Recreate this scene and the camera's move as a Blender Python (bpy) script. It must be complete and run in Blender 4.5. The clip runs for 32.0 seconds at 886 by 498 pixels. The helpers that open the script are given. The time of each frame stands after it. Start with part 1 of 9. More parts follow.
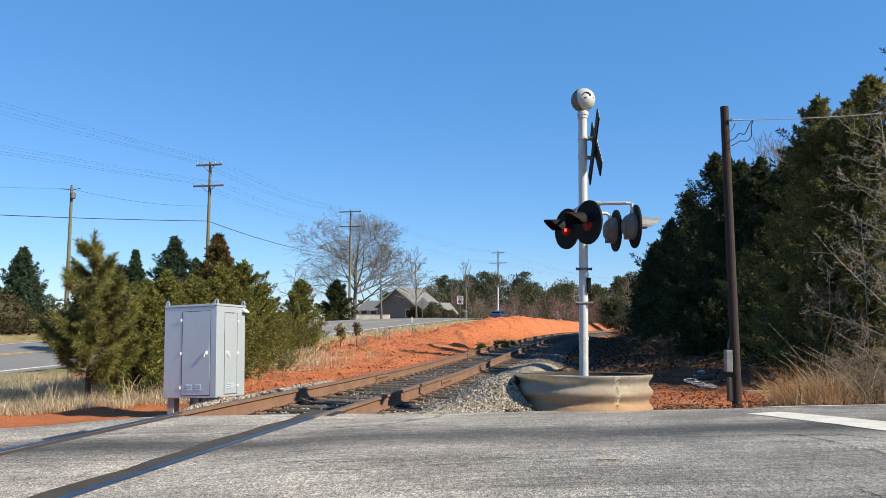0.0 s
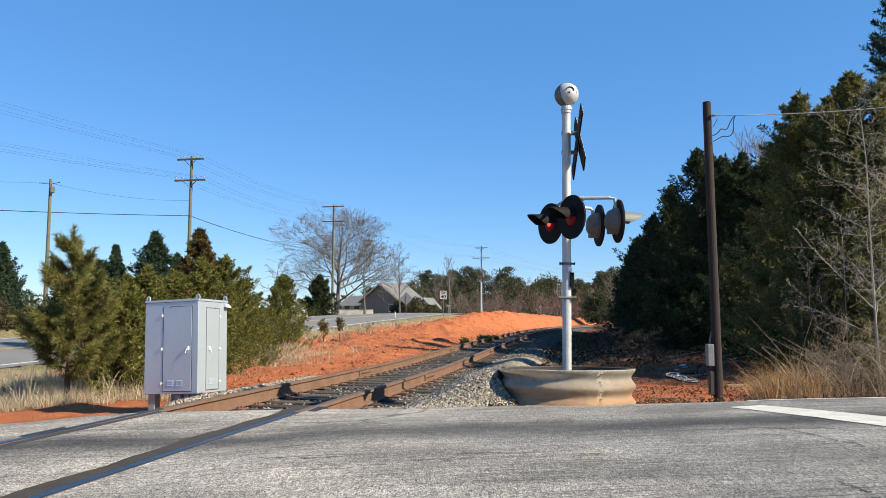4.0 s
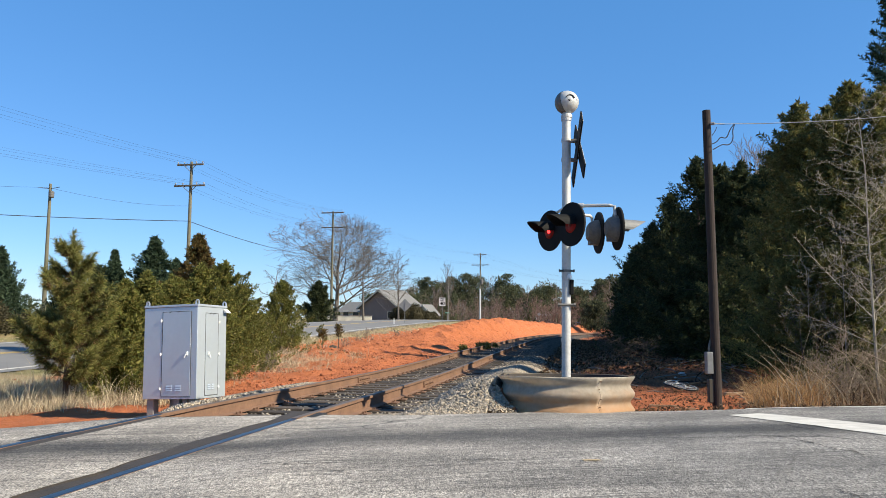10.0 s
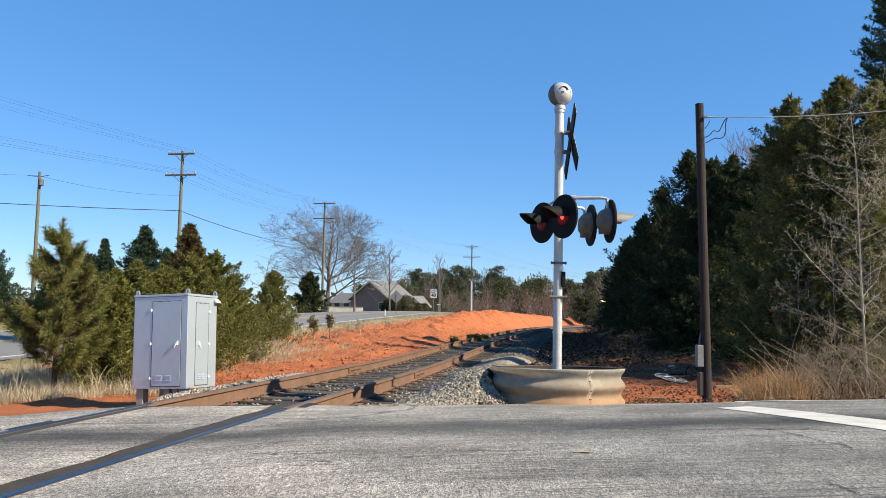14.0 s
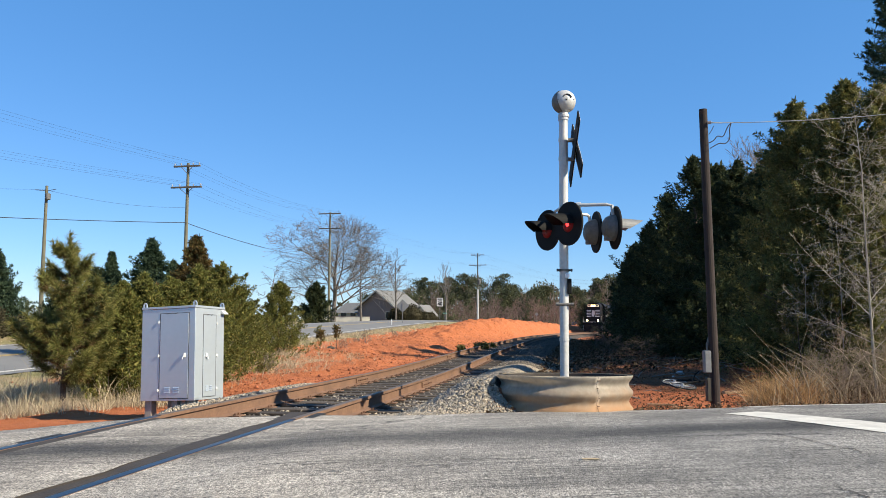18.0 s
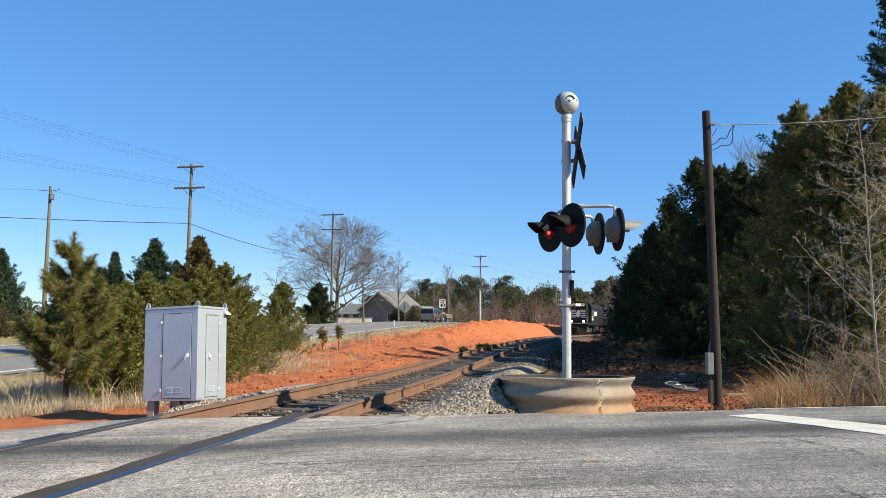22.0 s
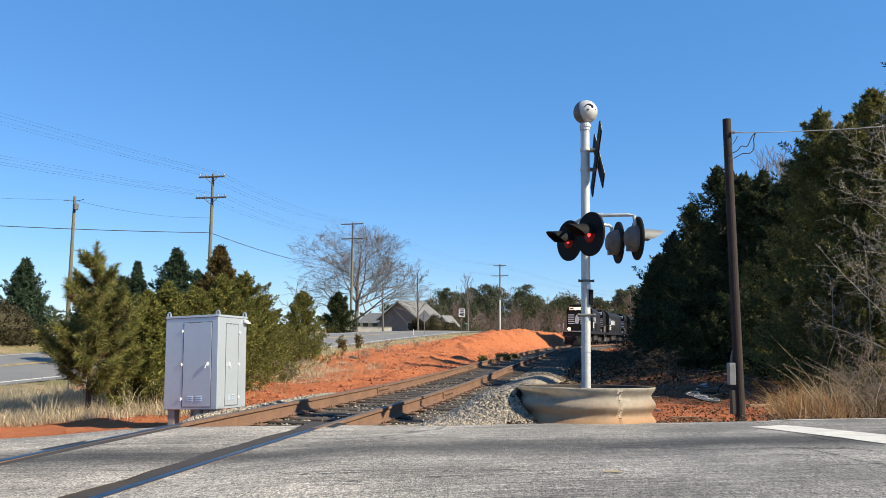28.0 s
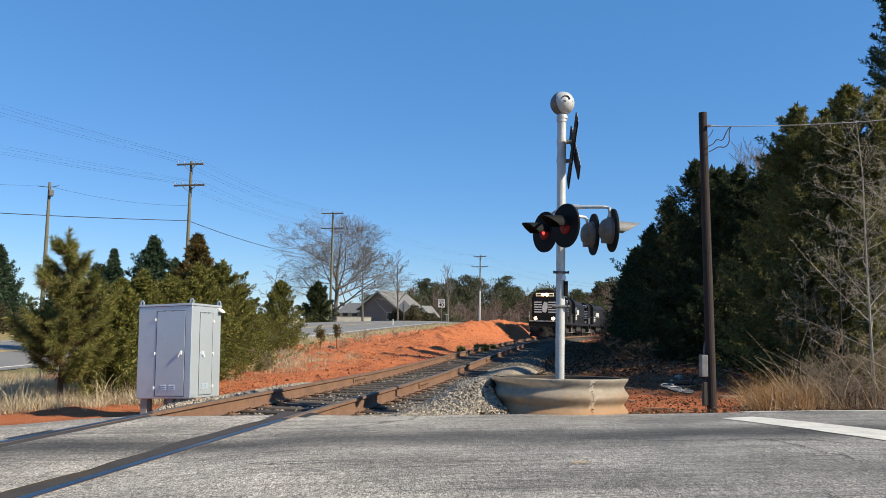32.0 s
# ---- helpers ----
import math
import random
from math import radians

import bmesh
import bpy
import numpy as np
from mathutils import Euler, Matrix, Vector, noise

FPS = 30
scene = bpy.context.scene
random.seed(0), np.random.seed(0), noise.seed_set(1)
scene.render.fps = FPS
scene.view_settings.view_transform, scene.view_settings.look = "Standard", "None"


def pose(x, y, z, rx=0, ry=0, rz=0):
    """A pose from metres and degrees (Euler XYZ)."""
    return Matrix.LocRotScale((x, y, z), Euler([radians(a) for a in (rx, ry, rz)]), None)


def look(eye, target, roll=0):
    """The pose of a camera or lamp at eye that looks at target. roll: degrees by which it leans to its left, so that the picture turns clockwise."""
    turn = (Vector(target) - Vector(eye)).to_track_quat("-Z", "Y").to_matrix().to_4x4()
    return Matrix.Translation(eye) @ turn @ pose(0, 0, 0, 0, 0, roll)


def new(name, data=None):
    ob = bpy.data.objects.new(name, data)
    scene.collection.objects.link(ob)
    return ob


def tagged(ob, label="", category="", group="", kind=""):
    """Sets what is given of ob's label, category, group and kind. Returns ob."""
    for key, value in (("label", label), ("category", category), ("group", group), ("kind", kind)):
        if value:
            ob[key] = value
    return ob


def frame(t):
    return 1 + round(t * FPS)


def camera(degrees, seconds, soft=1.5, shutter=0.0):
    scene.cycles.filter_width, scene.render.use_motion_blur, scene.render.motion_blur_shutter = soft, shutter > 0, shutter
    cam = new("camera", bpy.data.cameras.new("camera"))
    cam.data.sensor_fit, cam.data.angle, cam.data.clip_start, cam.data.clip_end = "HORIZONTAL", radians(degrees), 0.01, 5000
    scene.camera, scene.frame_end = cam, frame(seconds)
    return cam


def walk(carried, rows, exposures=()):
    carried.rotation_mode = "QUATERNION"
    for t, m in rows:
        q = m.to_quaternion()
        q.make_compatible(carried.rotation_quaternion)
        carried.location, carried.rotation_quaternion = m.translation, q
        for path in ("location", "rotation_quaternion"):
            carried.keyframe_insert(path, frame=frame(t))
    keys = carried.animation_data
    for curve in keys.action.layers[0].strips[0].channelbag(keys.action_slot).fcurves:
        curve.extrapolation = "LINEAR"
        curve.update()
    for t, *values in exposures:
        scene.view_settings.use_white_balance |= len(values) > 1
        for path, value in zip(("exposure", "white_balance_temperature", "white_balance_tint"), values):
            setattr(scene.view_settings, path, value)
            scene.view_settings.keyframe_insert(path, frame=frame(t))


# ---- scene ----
cam = camera(60.0, 32.0, soft=0.8)
PATH = [
    (0, (0.146, 0.462, 1.111), (0.082, 2.453, 1.287), 0.3),
    (0.5, (0.15, 0.463, 1.109), (0.096, 2.454, 1.291), 0.3),
    (1, (0.15, 0.459, 1.113), (0.103, 2.448, 1.313), 0.2),
    (1.5, (0.154, 0.464, 1.112), (0.117, 2.453, 1.321), 0.2),
    (2, (0.156, 0.448, 1.114), (0.121, 2.437, 1.324), 0.1),
    (2.5, (0.155, 0.449, 1.11), (0.119, 2.438, 1.318), -0.0),
    (3, (0.159, 0.457, 1.108), (0.13, 2.447, 1.306), -0.0),
    (3.5, (0.151, 0.477, 1.109), (0.126, 2.469, 1.281), 0.1),
    (5.5, (0.136, 0.493, 1.103), (0.126, 2.487, 1.26), 0.4),
    (6, (0.134, 0.484, 1.101), (0.11, 2.478, 1.261), 0.2),
    (6.5, (0.139, 0.481, 1.104), (0.112, 2.474, 1.272), 0.3),
    (7, (0.138, 0.472, 1.101), (0.111, 2.464, 1.277), 0.4),
    (7.5, (0.136, 0.482, 1.102), (0.102, 2.474, 1.277), 0.2),
    (8, (0.138, 0.476, 1.102), (0.097, 2.469, 1.273), 0.1),
    (8.5, (0.139, 0.476, 1.105), (0.106, 2.468, 1.279), 0.3),
    (9, (0.135, 0.476, 1.1), (0.115, 2.467, 1.281), 0.4),
    (9.5, (0.132, 0.478, 1.102), (0.112, 2.47, 1.283), 0.3),
    (10, (0.133, 0.472, 1.104), (0.115, 2.464, 1.285), 0.5),
    (10.5, (0.132, 0.488, 1.103), (0.123, 2.48, 1.283), 0.5),
    (11, (0.132, 0.491, 1.101), (0.12, 2.482, 1.283), 0.5),
    (11.5, (0.129, 0.497, 1.101), (0.119, 2.489, 1.276), 0.4),
    (12, (0.132, 0.485, 1.102), (0.124, 2.478, 1.265), 0.4),
    (12.5, (0.131, 0.494, 1.096), (0.129, 2.489, 1.247), 0.5),
    (13, (0.128, 0.499, 1.098), (0.124, 2.493, 1.246), 0.6),
    (13.5, (0.128, 0.501, 1.099), (0.125, 2.496, 1.247), 0.8),
    (14, (0.129, 0.495, 1.098), (0.133, 2.488, 1.258), 0.9),
    (14.5, (0.125, 0.491, 1.101), (0.129, 2.484, 1.274), 0.7),
    (16.5, (0.127, 0.487, 1.097), (0.127, 2.479, 1.272), 0.5),
    (17, (0.128, 0.485, 1.099), (0.126, 2.476, 1.28), 0.4),
    (17.5, (0.13, 0.484, 1.094), (0.124, 2.476, 1.276), 0.3),
    (18, (0.128, 0.475, 1.099), (0.117, 2.466, 1.281), 0.2),
    (18.5, (0.13, 0.467, 1.1), (0.119, 2.459, 1.28), 0.2),
    (19, (0.135, 0.482, 1.099), (0.133, 2.474, 1.271), 0.2),
    (19.5, (0.128, 0.496, 1.094), (0.129, 2.49, 1.257), 0.3),
    (20, (0.124, 0.509, 1.091), (0.124, 2.503, 1.25), 0.6),
    (20.5, (0.122, 0.505, 1.095), (0.126, 2.499, 1.25), 0.6),
    (21, (0.127, 0.499, 1.095), (0.133, 2.492, 1.261), 0.6),
    (21.5, (0.126, 0.486, 1.093), (0.124, 2.478, 1.274), 0.4),
    (22, (0.129, 0.469, 1.093), (0.111, 2.461, 1.279), 0.4),
    (22.5, (0.132, 0.468, 1.095), (0.107, 2.459, 1.285), 0.4),
    (23, (0.127, 0.461, 1.095), (0.099, 2.452, 1.289), 0.3),
    (23.5, (0.127, 0.461, 1.095), (0.092, 2.451, 1.292), 0.2),
    (24, (0.131, 0.455, 1.098), (0.091, 2.445, 1.301), 0.3),
    (24.5, (0.121, 0.459, 1.095), (0.093, 2.447, 1.308), 0.5),
    (25, (0.132, 0.468, 1.093), (0.108, 2.456, 1.312), 0.4),
    (25.5, (0.131, 0.469, 1.094), (0.099, 2.456, 1.316), 0.3),
    (27.5, (0.125, 0.465, 1.094), (0.08, 2.452, 1.312), 0.6),
    (28, (0.143, 0.478, 1.095), (0.074, 2.466, 1.304), 0.5),
    (28.5, (0.18, 0.481, 1.097), (0.091, 2.468, 1.308), 1.0),
    (29, (0.249, 0.473, 1.102), (0.154, 2.461, 1.301), 1.2),
    (29.5, (0.282, 0.49, 1.104), (0.199, 2.481, 1.284), 1.1),
    (30, (0.247, 0.506, 1.114), (0.199, 2.495, 1.313), 0.1),
    (30.5, (0.235, 0.49, 1.105), (0.203, 2.479, 1.31), 0.1),
    (31, (0.231, 0.47, 1.095), (0.191, 2.46, 1.293), 1.0),
    (31.5, (0.219, 0.493, 1.097), (0.186, 2.484, 1.289), 1.0),
    (32, (0.212, 0.505, 1.096), (0.193, 2.497, 1.281), 0.9),
]
walk(cam, [(t, look(e, g, r)) for t, e, g, r in PATH], exposures=[(0, 0.85), (3, 0.88), (28.1, 0.88), (29, 0.71), (32, 0.69)])

# ---- world, sun, exposure ----
SUN_AZ, SUN_EL = radians(65.5), radians(35.6)
SUN = Vector((math.sin(SUN_AZ) * math.cos(SUN_EL), -math.cos(SUN_AZ) * math.cos(SUN_EL), math.sin(SUN_EL)))
world = bpy.data.worlds.new("sky")
scene.world = world
world.use_nodes = True
wn = world.node_tree.nodes
sky = wn.new("ShaderNodeTexSky")
sky.sky_type = "NISHITA"
sky.sun_disc = False
sky.sun_elevation = SUN_EL
sky.sun_rotation = math.atan2(SUN.x, SUN.y)
sky.air_density = 1.0
sky.dust_density = 0.0
sky.ozone_density = 6.0
sky.altitude = 300
tint = wn.new("ShaderNodeHueSaturation")
tint.inputs["Saturation"].default_value = 1.06
tint.inputs["Hue"].default_value = 0.506
world.node_tree.links.new(sky.outputs[0], tint.inputs["Color"])
deep = wn.new("ShaderNodeMix")
deep.data_type = "RGBA"
deep.inputs["Factor"].default_value = 0.42
deep.inputs["B"].default_value = (0.42, 2.26, 5.20, 1)
world.node_tree.links.new(tint.outputs[0], deep.inputs["A"])
world.node_tree.links.new(deep.outputs["Result"], wn["Background"].inputs[0])
wn["Background"].inputs[1].default_value = 0.092
sun = new("sun", bpy.data.lights.new("sun", "SUN"))
sun.data.energy = 4.9
sun.data.angle = radians(0.53)
sun.data.color = (1.0, 0.90, 0.705)
sun.matrix_world = look((0, 0, 60), Vector((0, 0, 60)) - SUN)

# ---- helpers for building ----
R = random.Random(7)


def part(name, bm, material, parent=None, label="", smooth=False):
    """Link a bmesh as one mesh object, under a parent if one is given."""
    me = bpy.data.meshes.new(name)
    bm.to_mesh(me)
    bm.free()
    return link(name, me, material, parent, label, smooth)


def link(name, me, material, parent=None, label="", smooth=False):
    ob = new(name, me)
    if len(me.materials) == 0:
        for m in (material if isinstance(material, (list, tuple)) else (material,)):
            me.materials.append(m)
    if smooth:
        me.polygons.foreach_set("use_smooth", np.ones(len(me.polygons), dtype=bool))
    if parent is not None:
        ob.parent = parent
    if label:
        ob["label"] = label
    return ob


def np_mesh(name, verts, faces):
    """A mesh from arrays; faces is an (n, 3) or (n, 4) array."""
    me = bpy.data.meshes.new(name)
    verts = np.asarray(verts, dtype=np.float32)
    faces = np.asarray(faces, dtype=np.int32)
    k = faces.shape[1]
    me.vertices.add(len(verts))
    me.vertices.foreach_set("co", verts.ravel())
    me.loops.add(faces.size)
    me.loops.foreach_set("vertex_index", faces.ravel())
    me.polygons.add(len(faces))
    me.polygons.foreach_set("loop_start", np.arange(0, faces.size, k, dtype=np.int32))
    me.update(calc_edges=True)
    me.validate()
    return me


def thing(name, m, label, category, group="", kind=""):
    ob = new(name)
    ob.empty_display_size = 0.2
    ob.matrix_world = m
    return tagged(ob, label, category, group, kind)


def box(bm, x0, x1, y0, y1, z0, z1, bevel=0.0):
    vs = [bm.verts.new((x, y, z)) for z in (z0, z1) for x, y in ((x0, y0), (x1, y0), (x1, y1), (x0, y1))]
    fs = [bm.faces.new([vs[i] for i in f]) for f in ((3, 2, 1, 0), (4, 5, 6, 7), (0, 1, 5, 4), (1, 2, 6, 5), (2, 3, 7, 6), (3, 0, 4, 7))]
    if bevel:
        es = list({e for f in fs for e in f.edges})
        bmesh.ops.bevel(bm, geom=es, offset=bevel, segments=2, affect="EDGES", profile=0.5)
    return bm


def tube(bm, p0, p1, r0, r1=None, seg=10, caps=True):
    r1 = r0 if r1 is None else r1
    p0, p1 = Vector(p0), Vector(p1)
    q = (p1 - p0).to_track_quat("Z", "Y")
    rings = []
    for p, r in ((p0, r0), (p1, r1)):
        rings.append([bm.verts.new(p + q @ Vector((r * math.cos(2 * math.pi * i / seg), r * math.sin(2 * math.pi * i / seg), 0))) for i in range(seg)])
    for i in range(seg):
        j = (i + 1) % seg
        bm.faces.new((rings[0][i], rings[0][j], rings[1][j], rings[1][i]))
    if caps:
        bm.faces.new(rings[0][::-1])
        bm.faces.new(rings[1])
    return bm


def loft(bm, pts, radii, seg=10):
    """One connected tube through points, with a radius at each."""
    pts = [Vector(p) for p in pts]
    rings = []
    for i, p in enumerate(pts):
        d = pts[min(i + 1, len(pts) - 1)] - pts[max(i - 1, 0)]
        q = d.to_track_quat("Z", "Y")
        rings.append([bm.verts.new(p + q @ Vector((radii[i] * math.cos(2 * math.pi * k / seg), radii[i] * math.sin(2 * math.pi * k / seg), 0))) for k in range(seg)])
    for ra, rb in zip(rings, rings[1:]):
        ca, cb = ra[0].co, rb[0].co
        s = min(range(seg), key=lambda k: (rb[k].co - ca).length)
        for k in range(seg):
            j = (k + 1) % seg
            bm.faces.new((ra[k], ra[j], rb[(j + s) % seg], rb[(k + s) % seg]))
    bm.faces.new(rings[0][::-1])
    bm.faces.new(rings[-1])
    return bm


def pipe(bm, pts, r, seg=8):
    return loft(bm, pts, [r] * len(pts), seg)


def lathe(bm, profile, seg=24, m=Matrix()):
    """Turn (radius, height) pairs round the local z axis."""
    rings = []
    for r, z in profile:
        if r < 1e-5:
            rings.append([bm.verts.new(m @ Vector((0, 0, z)))])
        else:
            rings.append([bm.verts.new(m @ Vector((r * math.cos(2 * math.pi * i / seg), r * math.sin(2 * math.pi * i / seg), z))) for i in range(seg)])
    for a, b in zip(rings, rings[1:]):
        for i in range(seg):
            j = (i + 1) % seg
            f = [a[i % len(a)], a[j % len(a)], b[j % len(b)], b[i % len(b)]]
            f = list(dict.fromkeys(f))
            if len(f) > 2:
                bm.faces.new(f)
    return bm


def prism(bm, outline, y0, y1):
    """Extrude an (x, z) outline along y."""
    a = [bm.verts.new((x, y0, z)) for x, z in outline]
    b = [bm.verts.new((x, y1, z)) for x, z in outline]
    n = len(a)
    for i in range(n):
        bm.faces.new((a[i], a[(i + 1) % n], b[(i + 1) % n], b[i]))
    bm.faces.new(a[::-1])
    bm.faces.new(b)
    bmesh.ops.recalc_face_normals(bm, faces=bm.faces[:])
    return bm


# ---- materials ----
def mat(name, c0, c1=None, rough=0.8, metal=0.0, scale=4.0, fine=40.0, bump=0.15, dist=0.01, island=0.0, rand=0.0, c2=None, spec=None, coat=0.0):
    """Two scales of variation between c0 and c1, with fine relief."""
    m = bpy.data.materials.new(name)
    m.use_nodes = True
    nt = m.node_tree
    n, l = nt.nodes, nt.links
    b = n["Principled BSDF"]
    c1 = c1 or tuple(v * 0.75 for v in c0)
    geo = n.new("ShaderNodeNewGeometry")
    tex = n.new("ShaderNodeTexCoord")
    big = n.new("ShaderNodeTexNoise")
    big.inputs["Scale"].default_value = scale
    big.inputs["Detail"].default_value = 6
    big.inputs["Roughness"].default_value = 0.65
    small = n.new("ShaderNodeTexNoise")
    small.inputs["Scale"].default_value = fine
    small.inputs["Detail"].default_value = 4
    l.new(tex.outputs["Object"], big.inputs["Vector"])
    l.new(tex.outputs["Object"], small.inputs["Vector"])
    add = n.new("ShaderNodeMath")
    add.operation = "MULTIPLY_ADD"
    l.new(small.outputs["Fac"], add.inputs[0])
    add.inputs[1].default_value = 0.5
    l.new(big.outputs["Fac"], add.inputs[2])
    ramp = n.new("ShaderNodeMapRange")
    l.new(add.outputs[0], ramp.inputs[0])
    ramp.inputs[1].default_value, ramp.inputs[2].default_value = 0.5, 1.0
    mix = n.new("ShaderNodeMix")
    mix.data_type = "RGBA"
    mix.inputs["A"].default_value = (*c0, 1)
    mix.inputs["B"].default_value = (*c1, 1)
    l.new(ramp.outputs[0], mix.inputs["Factor"])
    col = mix.outputs["Result"]
    if island or rand:
        hsv = n.new("ShaderNodeHueSaturation")
        src = geo.outputs["Random Per Island"] if island else n.new("ShaderNodeObjectInfo").outputs["Random"]
        k = island or rand
        mr = n.new("ShaderNodeMapRange")
        l.new(src, mr.inputs[0])
        mr.inputs[3].default_value, mr.inputs[4].default_value = 1 - k, 1 + k
        l.new(mr.outputs[0], hsv.inputs["Value"])
        if c2:
            mx = n.new("ShaderNodeMix")
            mx.data_type = "RGBA"
            wv = n.new("ShaderNodeTexWhiteNoise")
            wv.noise_dimensions = "1D"
            l.new(src, wv.inputs["W"])
            st = n.new("ShaderNodeMapRange")
            l.new(wv.outputs["Value"], st.inputs[0])
            st.inputs[1].default_value, st.inputs[2].default_value = 0.55, 1.0
            l.new(st.outputs[0], mx.inputs["Factor"])
            l.new(col, mx.inputs["A"])
            mx.inputs["B"].default_value = (*c2, 1)
            col = mx.outputs["Result"]
        l.new(col, hsv.inputs["Color"])
        col = hsv.outputs["Color"]
    l.new(col, b.inputs["Base Color"])
    b.inputs["Roughness"].default_value = rough
    b.inputs["Metallic"].default_value = metal
    if spec is not None:
        b.inputs["Specular IOR Level"].default_value = spec
    b.inputs["Coat Weight"].default_value = coat
    if bump:
        bp = n.new("ShaderNodeBump")
        bp.inputs["Strength"].default_value = bump
        bp.inputs["Distance"].default_value = dist
        l.new(add.outputs[0], bp.inputs["Height"])
        l.new(bp.outputs[0], b.inputs["Normal"])
    return m


def glow(name, c, strength):
    m = bpy.data.materials.new(name)
    m.use_nodes = True
    b = m.node_tree.nodes["Principled BSDF"]
    b.inputs["Base Color"].default_value = (*c, 1)
    b.inputs["Emission Color"].default_value = (*c, 1)
    b.inputs["Emission Strength"].default_value = strength
    return m


def leaf_mat(name, c0, c1, c2, k=0.35):
    m = mat(name, c0, tuple(v * 0.55 for v in c1), rough=0.75, scale=2.2, fine=9, bump=0, island=k, c2=c2, spec=0.12)
    b = m.node_tree.nodes["Principled BSDF"]
    n, l = m.node_tree.nodes, m.node_tree.links
    tr = n.new("ShaderNodeBsdfTranslucent")
    l.new(b.inputs["Base Color"].links[0].from_socket, tr.inputs["Color"])
    mx = n.new("ShaderNodeMixShader")
    mx.inputs[0].default_value = 0.28
    l.new(b.outputs[0], mx.inputs[1])
    l.new(tr.outputs[0], mx.inputs[2])
    l.new(mx.outputs[0], n["Material Output"].inputs["Surface"])
    return m


